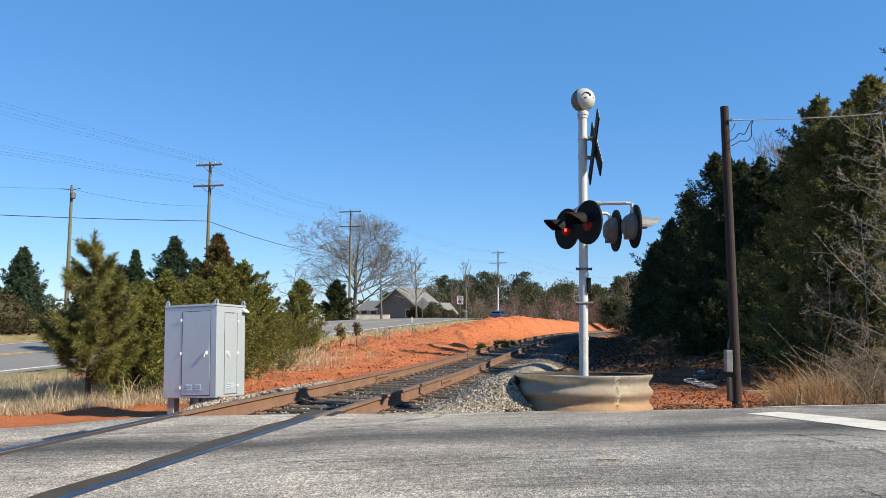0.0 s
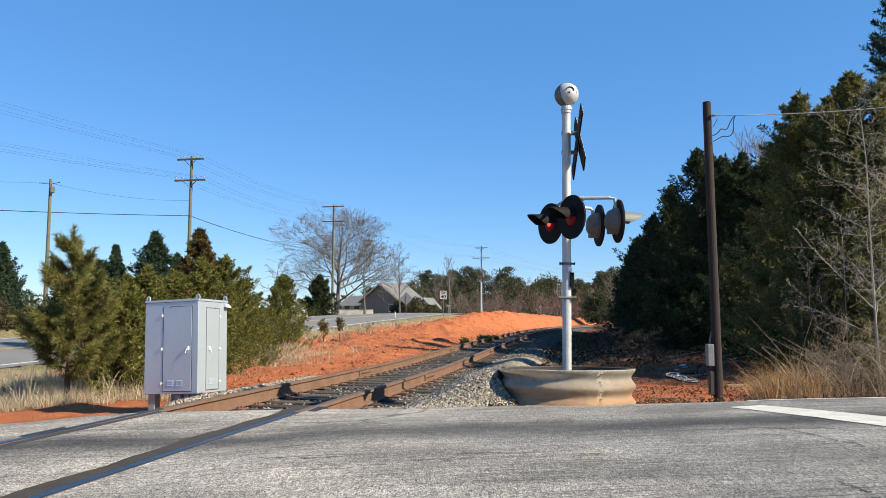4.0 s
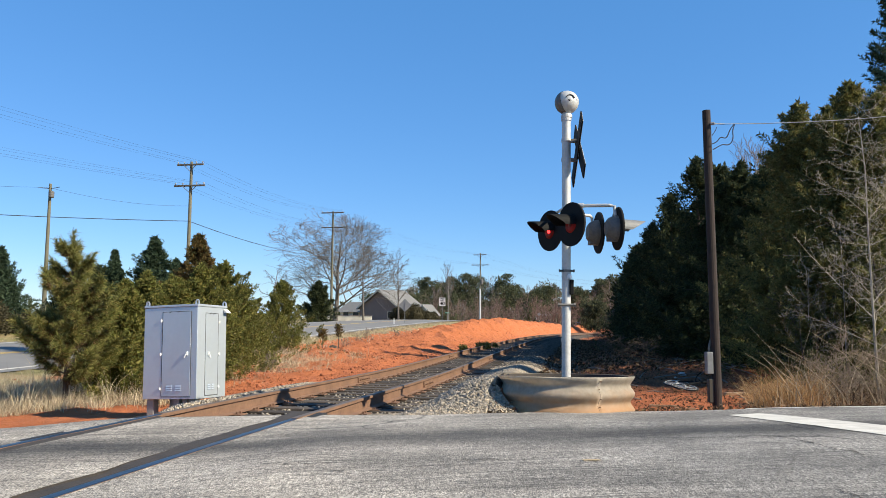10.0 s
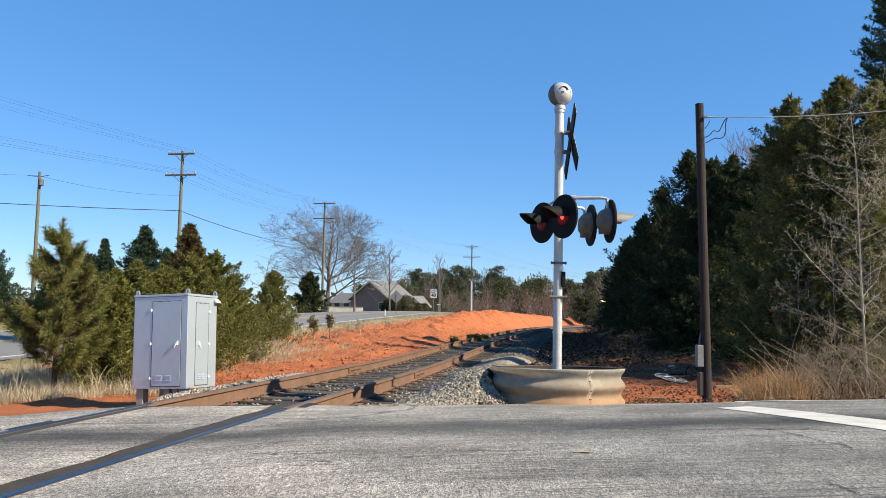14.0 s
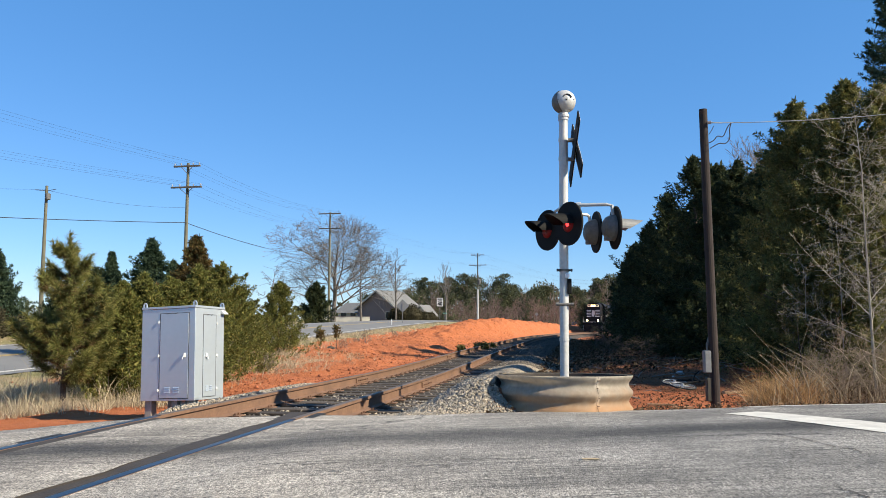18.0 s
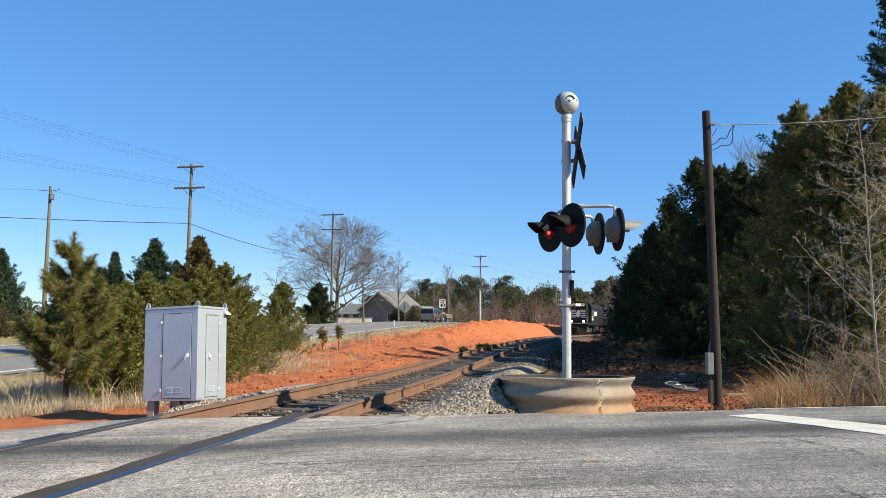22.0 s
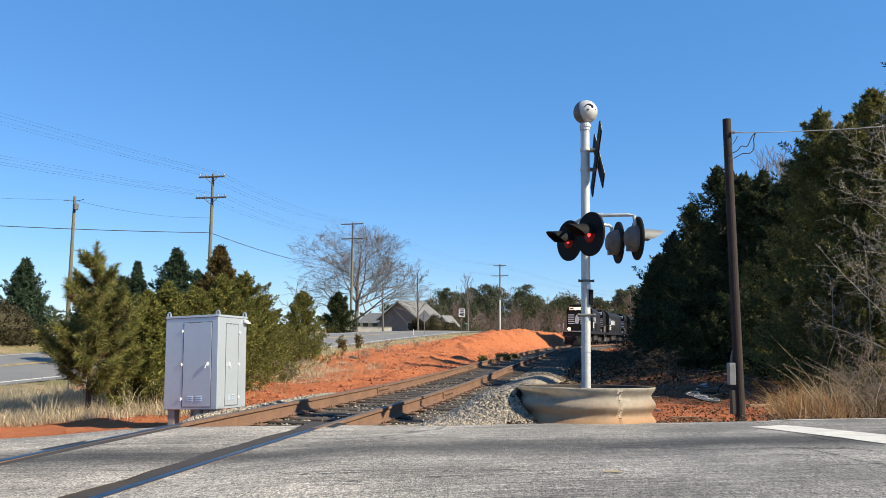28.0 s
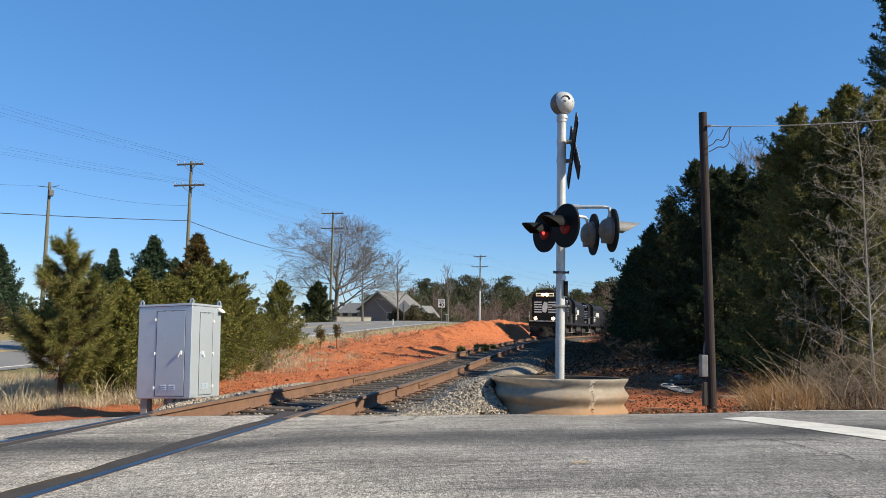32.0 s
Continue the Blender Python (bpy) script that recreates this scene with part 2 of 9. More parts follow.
M = dict(
    rail=mat("rusty_rail_steel", (0.215, 0.118, 0.070), (0.115, 0.066, 0.043), rough=0.8, metal=0.1, scale=3, fine=30, bump=0.3),
    head=mat("worn_rail_head", (0.105, 0.082, 0.064), (0.15, 0.11, 0.08), rough=0.62, metal=0.25, scale=2, fine=25, bump=0.05),
    polish=mat("polished_rail_head", (0.23, 0.225, 0.22), (0.13, 0.125, 0.12), rough=0.36, metal=1.0, scale=2, fine=25, bump=0.05),
    tie=mat("weathered_timber_tie", (0.030, 0.023, 0.018), (0.072, 0.057, 0.045), rough=0.95, scale=6, fine=40, bump=1.0, rand=0.35),
    stone=mat("crushed_granite", (0.31, 0.275, 0.225), (0.20, 0.17, 0.135), rough=0.9, scale=9, fine=50, bump=0.2, island=0.42, c2=(0.34, 0.275, 0.20)),
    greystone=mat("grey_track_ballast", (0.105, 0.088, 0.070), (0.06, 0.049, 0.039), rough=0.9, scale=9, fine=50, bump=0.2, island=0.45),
    galv=mat("aluminium_paint", (0.53, 0.53, 0.515), (0.38, 0.375, 0.36), rough=0.5, metal=0.2, scale=5, fine=30, bump=0.05),
    box=mat("silver_grey_cabinet_paint", (0.555, 0.605, 0.645), (0.50, 0.545, 0.58), rough=0.42, metal=0.55, scale=1.2, fine=14, bump=0.03),
    boxdark=mat("dark_gap", (0.06, 0.06, 0.065), rough=0.8, bump=0),
    white=mat("white_enamel", (0.75, 0.75, 0.73), (0.62, 0.61, 0.58), rough=0.5, scale=6, fine=30, bump=0.02),
    black=mat("black_enamel", (0.005, 0.005, 0.005), (0.008, 0.008, 0.008), rough=0.75, scale=5, fine=30, bump=0.03, spec=0.18),
    backgrey=mat("weathered_grey_housing", (0.15, 0.145, 0.135), (0.09, 0.085, 0.08), rough=0.6, metal=0.2, scale=8, fine=30, bump=0.1),
    lens=mat("dark_red_lens", (0.26, 0.006, 0.006), (0.16, 0.004, 0.004), rough=0.45, scale=60, fine=200, bump=0.1, spec=0.2),
    lit=glow("lit_red_lamp", (1.0, 0.03, 0.03), 2.6),
    dead=mat("unlit_lamp_back", (0.14, 0.010, 0.010), rough=0.5, bump=0),
    steelring=mat("galvanised_culvert_steel", (0.57, 0.50, 0.405), (0.38, 0.32, 0.25), rough=0.66, metal=0.1, scale=2.2, fine=18, bump=0.06),
    wood=mat("dark_creosoted_pole", (0.034, 0.022, 0.018), (0.018, 0.012, 0.010), rough=0.92, scale=7, fine=45, bump=0.7),
    greypole=mat("weathered_green_grey_pole", (0.155, 0.145, 0.095), (0.11, 0.10, 0.07), rough=0.9, scale=5, fine=40, bump=0.4),
    armwood=mat("grey_timber_crossarm", (0.12, 0.10, 0.08), rough=0.9, scale=5, fine=40, bump=0.3),
    # pale grey metal; on the rear lamp hoods it includes sunlight
    hoodgrey=mat("sunlit_and_pale_grey_metal", (0.22, 0.22, 0.215), (0.15, 0.15, 0.145), rough=0.6, metal=0.2, scale=8, fine=30, bump=0.1),
    wire=mat("black_cable", (0.035, 0.035, 0.04), rough=0.6, bump=0),
    palewire=mat("pale_cable", (0.24, 0.24, 0.24), rough=0.5, bump=0),
    porcelain=mat("grey_porcelain", (0.34, 0.34, 0.35), rough=0.3, bump=0),
    concrete=mat("weathered_concrete", (0.36, 0.33, 0.28), (0.26, 0.24, 0.2), rough=0.9, scale=6, fine=50, bump=0.4),
    paint=mat("worn_white_road_paint", (0.66, 0.63, 0.56), (0.40, 0.38, 0.34), rough=0.85, scale=5, fine=60, bump=0.15),
    yellow=mat("worn_yellow_road_paint", (0.55, 0.36, 0.07), (0.42, 0.30, 0.10), rough=0.8, scale=5, fine=60, bump=0.1),
    farroad=mat("grey_highway_asphalt", (0.185, 0.18, 0.172), (0.14, 0.137, 0.132), rough=0.88, scale=0.7, fine=30, bump=0.1),
    bark=mat("brown_bark", (0.10, 0.075, 0.055), (0.06, 0.045, 0.035), rough=0.95, scale=8, fine=40, bump=0.5),
    greybark=mat("grey_bark", (0.20, 0.175, 0.155), (0.13, 0.11, 0.10), rough=0.95, scale=6, fine=40, bump=0.4),
    darkbark=mat("dark_grey_bark", (0.165, 0.145, 0.128), (0.115, 0.10, 0.09), rough=0.95, scale=6, fine=40, bump=0.3),
    palebark=mat("pale_bare_branches", (0.38, 0.34, 0.27), (0.24, 0.205, 0.16), rough=0.9, scale=6, fine=40, bump=0.3),
    twig=mat("brown_twigs", (0.165, 0.13, 0.108), (0.12, 0.095, 0.08), rough=0.95, scale=2, fine=10, bump=0),
    pine=leaf_mat("yellow_green_pine_needles", (0.205, 0.215, 0.06), (0.13, 0.142, 0.042), (0.30, 0.26, 0.09)),
    pinebrown=leaf_mat("browning_needles", (0.16, 0.10, 0.045), (0.11, 0.07, 0.035), (0.19, 0.14, 0.06)),
    cedar=leaf_mat("olive_cedar_foliage", (0.165, 0.176, 0.044), (0.108, 0.120, 0.031), (0.255, 0.215, 0.065)),
    # lit copy of the cedar foliage: sunlight is mixed into the colour
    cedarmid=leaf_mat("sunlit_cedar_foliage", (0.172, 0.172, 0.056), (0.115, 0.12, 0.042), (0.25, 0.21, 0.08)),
    drytwig=mat("dry_tan_stems", (0.30, 0.235, 0.165), (0.20, 0.15, 0.105), rough=0.95, scale=3, fine=12, bump=0),
    redtwig=mat("reddish_brown_twigs", (0.175, 0.112, 0.092), (0.13, 0.085, 0.072), rough=0.95, scale=2, fine=10, bump=0),
    greygrass=leaf_mat("grey_brown_dead_brush", (0.31, 0.235, 0.155), (0.21, 0.155, 0.10), (0.42, 0.34, 0.235), 0.4),
    faded=mat("faded_tan_road_paint", (0.42, 0.30, 0.15), (0.30, 0.25, 0.18), rough=0.85, scale=20, fine=90, bump=0.1),
    # shaded copy of the cedar foliage, also used for dark evergreens
    cedardark=leaf_mat("dark_and_shaded_cedar_foliage", (0.046, 0.062, 0.029), (0.030, 0.042, 0.021), (0.085, 0.09, 0.036)),
    spruce=leaf_mat("blue_green_spruce_foliage", (0.060, 0.094, 0.052), (0.038, 0.064, 0.04), (0.085, 0.115, 0.065)),
    rust=leaf_mat("rusty_cedar_foliage", (0.165, 0.105, 0.038), (0.11, 0.078, 0.03), (0.09, 0.10, 0.035)),
    farpine=leaf_mat("far_pine_foliage", (0.092, 0.102, 0.054), (0.066, 0.076, 0.042), (0.13, 0.135, 0.07)),
    hedge=leaf_mat("clipped_hedge_foliage", (0.066, 0.060, 0.032), (0.045, 0.042, 0.023), (0.10, 0.085, 0.048)),
    dry=leaf_mat("dry_straw_grass", (0.56, 0.46, 0.31), (0.44, 0.35, 0.23), (0.64, 0.55, 0.39), 0.35),
    rustgrass=leaf_mat("rusty_broom_grass", (0.60, 0.36, 0.16), (0.46, 0.26, 0.11), (0.66, 0.46, 0.24), 0.4),
    # packed dirt in the flangeway; also the shade inside the culvert ring
    dirt_and_shade=mat("packed_dirt_and_shade", (0.045, 0.036, 0.029), (0.024, 0.02, 0.018), rough=0.85, scale=5, fine=60, bump=0.5),
    soil=mat("dark_brown_soil", (0.055, 0.038, 0.027), (0.035, 0.025, 0.018), rough=0.95, scale=8, fine=50, bump=0.5),
    # dead leaves, darkened further for the deep shade under the trees
    litter=leaf_mat("dead_leaf_litter_with_shade", (0.11, 0.064, 0.035), (0.065, 0.040, 0.023), (0.19, 0.13, 0.075), 0.4),
    clod=mat("red_clay_clods", (0.36, 0.118, 0.049), (0.24, 0.075, 0.033), rough=0.95, scale=6, fine=40, bump=0.4, island=0.3),
    roof=mat("grey_shingle_roof", (0.165, 0.162, 0.155), (0.125, 0.123, 0.12), rough=0.9, scale=1.5, fine=20, bump=0.3),
    siding=mat("taupe_siding", (0.20, 0.165, 0.155), (0.165, 0.135, 0.13), rough=0.8, scale=1, fine=15, bump=0.1),
    cream=mat("cream_wall", (0.62, 0.58, 0.50), (0.50, 0.47, 0.41), rough=0.8, scale=1, fine=15, bump=0.05),
    glass=mat("dark_window_glass", (0.02, 0.023, 0.027), rough=0.08, bump=0),
    rubber=mat("tyre_rubber", (0.02, 0.02, 0.02), rough=0.85, bump=0.05),
    chrome=mat("chrome", (0.7, 0.7, 0.72), rough=0.15, metal=1.0, bump=0),
    navy=mat("dark_blue_car_paint", (0.006, 0.010, 0.028), (0.005, 0.008, 0.024), rough=0.4, scale=2, fine=20, bump=0, coat=0.4, spec=0.3),
    bluecar=mat("mid_blue_car_paint", (0.035, 0.075, 0.17), rough=0.25, bump=0, coat=1.0),
    tan=mat("tan_car_paint", (0.14, 0.128, 0.108), rough=0.3, bump=0, metal=0.3, coat=1.0),
    plank=mat("worn_trailer_planks", (0.30, 0.18, 0.10), (0.20, 0.12, 0.07), rough=0.85, scale=3, fine=30, bump=0.3, rand=0.2),
    loco=mat("grimy_black_locomotive_paint", (0.0048, 0.0045, 0.0043), (0.009, 0.008, 0.007), rough=0.6, spec=0.25, scale=1.2, fine=12, bump=0.05),
    locounder=mat("dusty_running_gear", (0.026, 0.022, 0.019), (0.015, 0.013, 0.012), rough=0.85, scale=3, fine=20, bump=0.2),
    stripe=mat("white_stripe_paint", (0.62, 0.61, 0.58), (0.46, 0.45, 0.42), rough=0.6, bump=0),
    headlamp=glow("lit_headlamp", (1.0, 0.60, 0.27), 4.2),
    numberboard=glow("lit_number_board", (1.0, 0.80, 0.52), 0.16),
    signwhite=mat("white_sign_face", (0.75, 0.75, 0.74), rough=0.5, bump=0),
    signback=mat("bare_aluminium_sign_back", (0.22, 0.22, 0.22), (0.17, 0.17, 0.175), rough=0.6, metal=0.3, bump=0),
    signgreen=mat("green_street_sign", (0.02, 0.16, 0.12), rough=0.5, bump=0),
    green=mat("dull_brown_box", (0.05, 0.043, 0.03), rough=0.7, bump=0.1),
    plastic=mat("white_plastic_litter", (0.52, 0.52, 0.52), rough=0.5, bump=0.2),
)


def stained(m, c, lo, hi):
    """A second colour mixed in low down that fades out upwards, with a ragged edge."""
    n, l = m.node_tree.nodes, m.node_tree.links
    b = n["Principled BSDF"]
    src = b.inputs["Base Color"].links[0].from_socket
    tc = n.new("ShaderNodeTexCoord")
    sp = n.new("ShaderNodeSeparateXYZ")
    l.new(tc.outputs["Object"], sp.inputs[0])
    ns = n.new("ShaderNodeTexNoise")
    ns.inputs["Scale"].default_value = 5
    ns.inputs["Detail"].default_value = 5
    l.new(tc.outputs["Object"], ns.inputs["Vector"])
    ad = n.new("ShaderNodeMath")
    ad.operation = "MULTIPLY_ADD"
    l.new(ns.outputs["Fac"], ad.inputs[0])
    ad.inputs[1].default_value = 0.25
    l.new(sp.outputs["Z"], ad.inputs[2])
    mr = n.new("ShaderNodeMapRange")
    l.new(ad.outputs[0], mr.inputs[0])
    for i, v in enumerate((lo, hi, 0.75, 0.0)):
        mr.inputs[i + 1].default_value = v
    mx = n.new("ShaderNodeMix")
    mx.data_type = "RGBA"
    l.new(mr.outputs[0], mx.inputs["Factor"])
    l.new(src, mx.inputs["A"])
    mx.inputs["B"].default_value = (*c, 1)
    l.new(mx.outputs["Result"], b.inputs["Base Color"])


stained(M["steelring"], (0.56, 0.30, 0.125), 0.15, 0.40)


def asphalt_material():
    """Old pale asphalt: salt-and-pepper aggregate stretched in depth to suit the camera's view, streaks along the road,
    a dark tyre band, a dark near band and hairline cracks.
    """
    m = bpy.data.materials.new("worn_asphalt")
    m.use_nodes = True
    n, l = m.node_tree.nodes, m.node_tree.links
    b = n["Principled BSDF"]
    at = n.new("ShaderNodeAttribute")
    at.attribute_name = "road_uv"
    def noise_at(sx, sy, detail=5, rough=0.6):
        mp = n.new("ShaderNodeMapping")
        mp.inputs["Scale"].default_value = (sx, sy, 1)
        l.new(at.outputs["Vector"], mp.inputs["Vector"])
        t = n.new("ShaderNodeTexNoise")
        t.inputs["Scale"].default_value = 1
        t.inputs["Detail"].default_value = detail
        t.inputs["Roughness"].default_value = rough
        l.new(mp.outputs[0], t.inputs["Vector"])
        return t.outputs["Fac"]
    def rng(src, a, c, lo, hi):
        r = n.new("ShaderNodeMapRange")
        l.new(src, r.inputs[0])
        for i, v in enumerate((a, c, lo, hi)):
            r.inputs[i + 1].default_value = v
        return r.outputs[0]
    def mul(a, c):
        q = n.new("ShaderNodeMath")
        q.operation = "MULTIPLY"
        l.new(a, q.inputs[0])
        l.new(c, q.inputs[1])
        return q.outputs[0]
    # grain is drawn out in depth so it looks even from the camera
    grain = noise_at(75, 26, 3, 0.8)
    coarse = noise_at(20, 6, 4, 0.75)
    blot = noise_at(0.7, 1.1)
    streak = noise_at(0.9, 16, 4)
    streak2 = noise_at(0.5, 7, 3)
    pm = n.new("ShaderNodeMapping")
    pm.inputs["Scale"].default_value = (130, 62, 1)
    l.new(at.outputs["Vector"], pm.inputs["Vector"])
    peb = n.new("ShaderNodeTexVoronoi")
    peb.inputs["Scale"].default_value = 1
    l.new(pm.outputs[0], peb.inputs["Vector"])
    pick = n.new("ShaderNodeSeparateColor")
    l.new(peb.outputs["Color"], pick.inputs[0])
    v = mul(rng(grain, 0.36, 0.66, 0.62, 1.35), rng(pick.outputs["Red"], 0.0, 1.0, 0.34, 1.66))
    v = mul(v, rng(blot, 0.3, 0.7, 0.56, 1.36))
    v = mul(v, rng(coarse, 0.33, 0.67, 0.74, 1.22))
    v = mul(v, rng(streak, 0.34, 0.47, 0.76, 1.0))
    hair = noise_at(0.55, 34, 5, 0.7)
    near_hair = n.new("ShaderNodeMath")
    near_hair.operation = "MAXIMUM"
    l.new(rng(hair, 0.40, 0.47, 0.40, 1.0), near_hair.inputs[0])
    l.new(rng(noise_at(0.45, 0.9, 3), 0.40, 0.52, 0.0, 1.0), near_hair.inputs[1])
    v = mul(v, near_hair.outputs[0])
    v = mul(v, rng(streak2, 0.3, 0.7, 0.76, 1.16))
    sep = n.new("ShaderNodeSeparateXYZ")
    l.new(at.outputs["Vector"], sep.inputs[0])
    # dark tyre-worn band along the far lane
    wob = rng(noise_at(0.35, 0.5, 3), 0.2, 0.8, -0.25, 0.25)
    vv = n.new("ShaderNodeMath")
    vv.operation = "ADD"
    l.new(sep.outputs["Y"], vv.inputs[0])
    l.new(wob, vv.inputs[1])
    ab = n.new("ShaderNodeMath")
    ab.operation = "ABSOLUTE"
    off = n.new("ShaderNodeMath")
    off.operation = "ADD"
    l.new(vv.outputs[0], off.inputs[0])
    off.inputs[1].default_value = 2.25
    l.new(off.outputs[0], ab.inputs[0])
    v = mul(v, rng(ab.outputs[0], 0.12, 0.72, 0.30, 1.05))
    # a second dark band, nearer the camera
    ab2 = n.new("ShaderNodeMath")
    ab2.operation = "ABSOLUTE"
    off2 = n.new("ShaderNodeMath")
    off2.operation = "ADD"
    l.new(vv.outputs[0], off2.inputs[0])
    off2.inputs[1].default_value = 6.25
    l.new(off2.outputs[0], ab2.inputs[0])
    v = mul(v, rng(ab2.outputs[0], 0.2, 1.1, 0.55, 1.0))
    # bluish, smoother half beyond the rails
    cr = n.new("ShaderNodeMix")
    cr.data_type = "RGBA"
    cr.inputs["A"].default_value = (0.322, 0.286, 0.238, 1)
    cr.inputs["B"].default_value = (0.215, 0.200, 0.178, 1)
    l.new(rng(sep.outputs["X"], 1.0, 4.0, 0, 1), cr.inputs["Factor"])
    # cracks
    vo = n.new("ShaderNodeTexVoronoi")
    vo.feature = "DISTANCE_TO_EDGE"
    vo.inputs["Scale"].default_value = 0.42
    wc = n.new("ShaderNodeTexNoise")
    wc.inputs["Scale"].default_value = 2.2
    wc.inputs["Detail"].default_value = 5
    l.new(at.outputs["Vector"], wc.inputs["Vector"])
    mv = n.new("ShaderNodeMix")
    mv.data_type = "RGBA"
    mv.inputs["Factor"].default_value = 0.35
    l.new(at.outputs["Vector"], mv.inputs["A"])
    l.new(wc.outputs["Color"], mv.inputs["B"])
    l.new(mv.outputs["Result"], vo.inputs["Vector"])
    gate = rng(noise_at(0.33, 0.4, 2), 0.5, 0.56, 1.0, 0.0)
    crack = rng(vo.outputs["Distance"], 0.001, 0.006, 0.3, 1.0)
    mx = n.new("ShaderNodeMath")
    mx.operation = "MAXIMUM"
    l.new(crack, mx.inputs[0])
    l.new(gate, mx.inputs[1])
    v = mul(v, mx.outputs[0])
    sc = n.new("ShaderNodeVectorMath")
    sc.operation = "SCALE"
    l.new(cr.outputs["Result"], sc.inputs[0])
    l.new(v, sc.inputs["Scale"])
    l.new(sc.outputs[0], b.inputs["Base Color"])
    b.inputs["Roughness"].default_value = 0.85
    bp = n.new("ShaderNodeBump")
    bp.inputs["Strength"].default_value = 0.8
    bp.inputs["Distance"].default_value = 0.008
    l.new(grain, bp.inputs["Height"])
    l.new(bp.outputs[0], b.inputs["Normal"])
    return m


def ground_material():
    """Red clay, dry winter grass and forest litter, mixed by the painted ground cover."""
    m = bpy.data.materials.new("clay_and_grass_ground")
    m.use_nodes = True
    n, l = m.node_tree.nodes, m.node_tree.links
    b = n["Principled BSDF"]
    at = n.new("ShaderNodeAttribute")
    at.attribute_name = "cover"
    geo = n.new("ShaderNodeNewGeometry")
    def noise(scale, detail=6, rough=0.6):
        t = n.new("ShaderNodeTexNoise")
        t.inputs["Scale"].default_value = scale
        t.inputs["Detail"].default_value = detail
        t.inputs["Roughness"].default_value = rough
        l.new(geo.outputs["Position"], t.inputs["Vector"])
        return t.outputs["Fac"]
    def mix(f, a, c):
        x = n.new("ShaderNodeMix")
        x.data_type = "RGBA"
        l.new(f, x.inputs["Factor"])
        for s, k in ((a, "A"), (c, "B")):
            if isinstance(s, tuple):
                x.inputs[k].default_value = (*s, 1)
            else:
                l.new(s, x.inputs[k])
        return x.outputs["Result"]
    def rng(src, a, c, lo=0.0, hi=1.0):
        r = n.new("ShaderNodeMapRange")
        l.new(src, r.inputs[0])
        for i, v in enumerate((a, c, lo, hi)):
            r.inputs[i + 1].default_value = v
        return r.outputs[0]
    big, mid, fine = noise(0.35), noise(2.5), noise(28, 4, 0.7)
    clay = mix(rng(mid, 0.35, 0.68), (0.50, 0.165, 0.068), (0.37, 0.118, 0.048))
    clay = mix(rng(fine, 0.5, 0.75), clay, (0.53, 0.20, 0.095))
    clay = mix(rng(big, 0.56, 0.78, 0, 0.55), clay, (0.27, 0.092, 0.045))
    clay = mix(rng(noise(0.9, 7, 0.7), 0.56, 0.74, 0, 0.4), clay, (0.56, 0.235, 0.12))
    grass = mix(rng(mid, 0.35, 0.7), (0.38, 0.30, 0.17), (0.29, 0.215, 0.12))
    grass = mix(rng(big, 0.45, 0.65), grass, (0.22, 0.20, 0.085))
    litter = mix(rng(mid, 0.35, 0.7), (0.25, 0.085, 0.036), (0.13, 0.055, 0.028))
    litter = mix(rng(fine, 0.5, 0.7), litter, (0.20, 0.12, 0.075))
    grit = mix(rng(fine, 0.35, 0.7), (0.060, 0.050, 0.041), (0.15, 0.125, 0.10))
    sep = n.new("ShaderNodeSeparateColor")
    l.new(at.outputs["Color"], sep.inputs[0])
    def edge(ch):
        s = n.new("ShaderNodeMath")
        s.operation = "ADD"
        l.new(sep.outputs[ch], s.inputs[0])
        l.new(rng(mid, 0.2, 0.8, -0.25, 0.25), s.inputs[1])
        return rng(s.outputs[0], 0.4, 0.6)
    col = mix(edge("Green"), clay, grass)
    col = mix(edge("Red"), col, litter)
    col = mix(edge("Blue"), col, grit)
    l.new(col, b.inputs["Base Color"])
    b.inputs["Roughness"].default_value = 0.95
    b.inputs["Specular IOR Level"].default_value = 0.15
    h = n.new("ShaderNodeMath")
    h.operation = "MULTIPLY_ADD"
    l.new(mid, h.inputs[0])
    h.inputs[1].default_value = 1.6
    l.new(fine, h.inputs[2])
    bp = n.new("ShaderNodeBump")
    bp.inputs["Strength"].default_value = 0.8
    bp.inputs["Distance"].default_value = 0.11
    l.new(h.outputs[0], bp.inputs["Height"])
    l.new(bp.outputs[0], b.inputs["Normal"])
    return m


M["asphalt"] = asphalt_material()
M["ground"] = ground_material()

# ---- the plan: track, highway, crossing road ----
TY = [-60, 0, 5, 10, 15, 20, 25, 30, 35, 45, 55, 65, 76, 85, 95, 108, 122, 140, 160, 200, 260]
TX = [-14.5, -3.75, -2.85, -1.93, -1.1, -0.35, 0.4, 1.22, 2.05, 3.75, 5.45, 7.35, 9.6, 11.7, 14.0, 17.9, 23, 30.5, 40, 62, 100]
ZY = [-60, 0, 6, 9, 11, 16, 22, 35, 60, 76, 115, 160, 260]
ZZ = [0.1, 0.1, 0.1, 0.08, 0.055, -0.05, -0.12, -0.16, -0.30, -0.43, -0.80, -1.2, -1.8]
FY = np.arange(-60, 260.01, 0.5)
KERN = np.ones(13) / 13


def smooth(xs, ys):
    f = np.interp(FY, xs, ys)
    g = np.convolve(np.pad(f, 6, mode="reflect", reflect_type="odd"), KERN, mode="valid")
    return np.convolve(np.pad(g, 6, mode="reflect", reflect_type="odd"), KERN, mode="valid")


TRX, TRZ = smooth(TY, TX), smooth(ZY, ZZ)
HWX = smooth([-60, 0, 26, 52, 95, 130, 160, 200, 260], [-27, -17.3, -13.2, -9.14, -1.24, 6.5, 15, 28, 50])
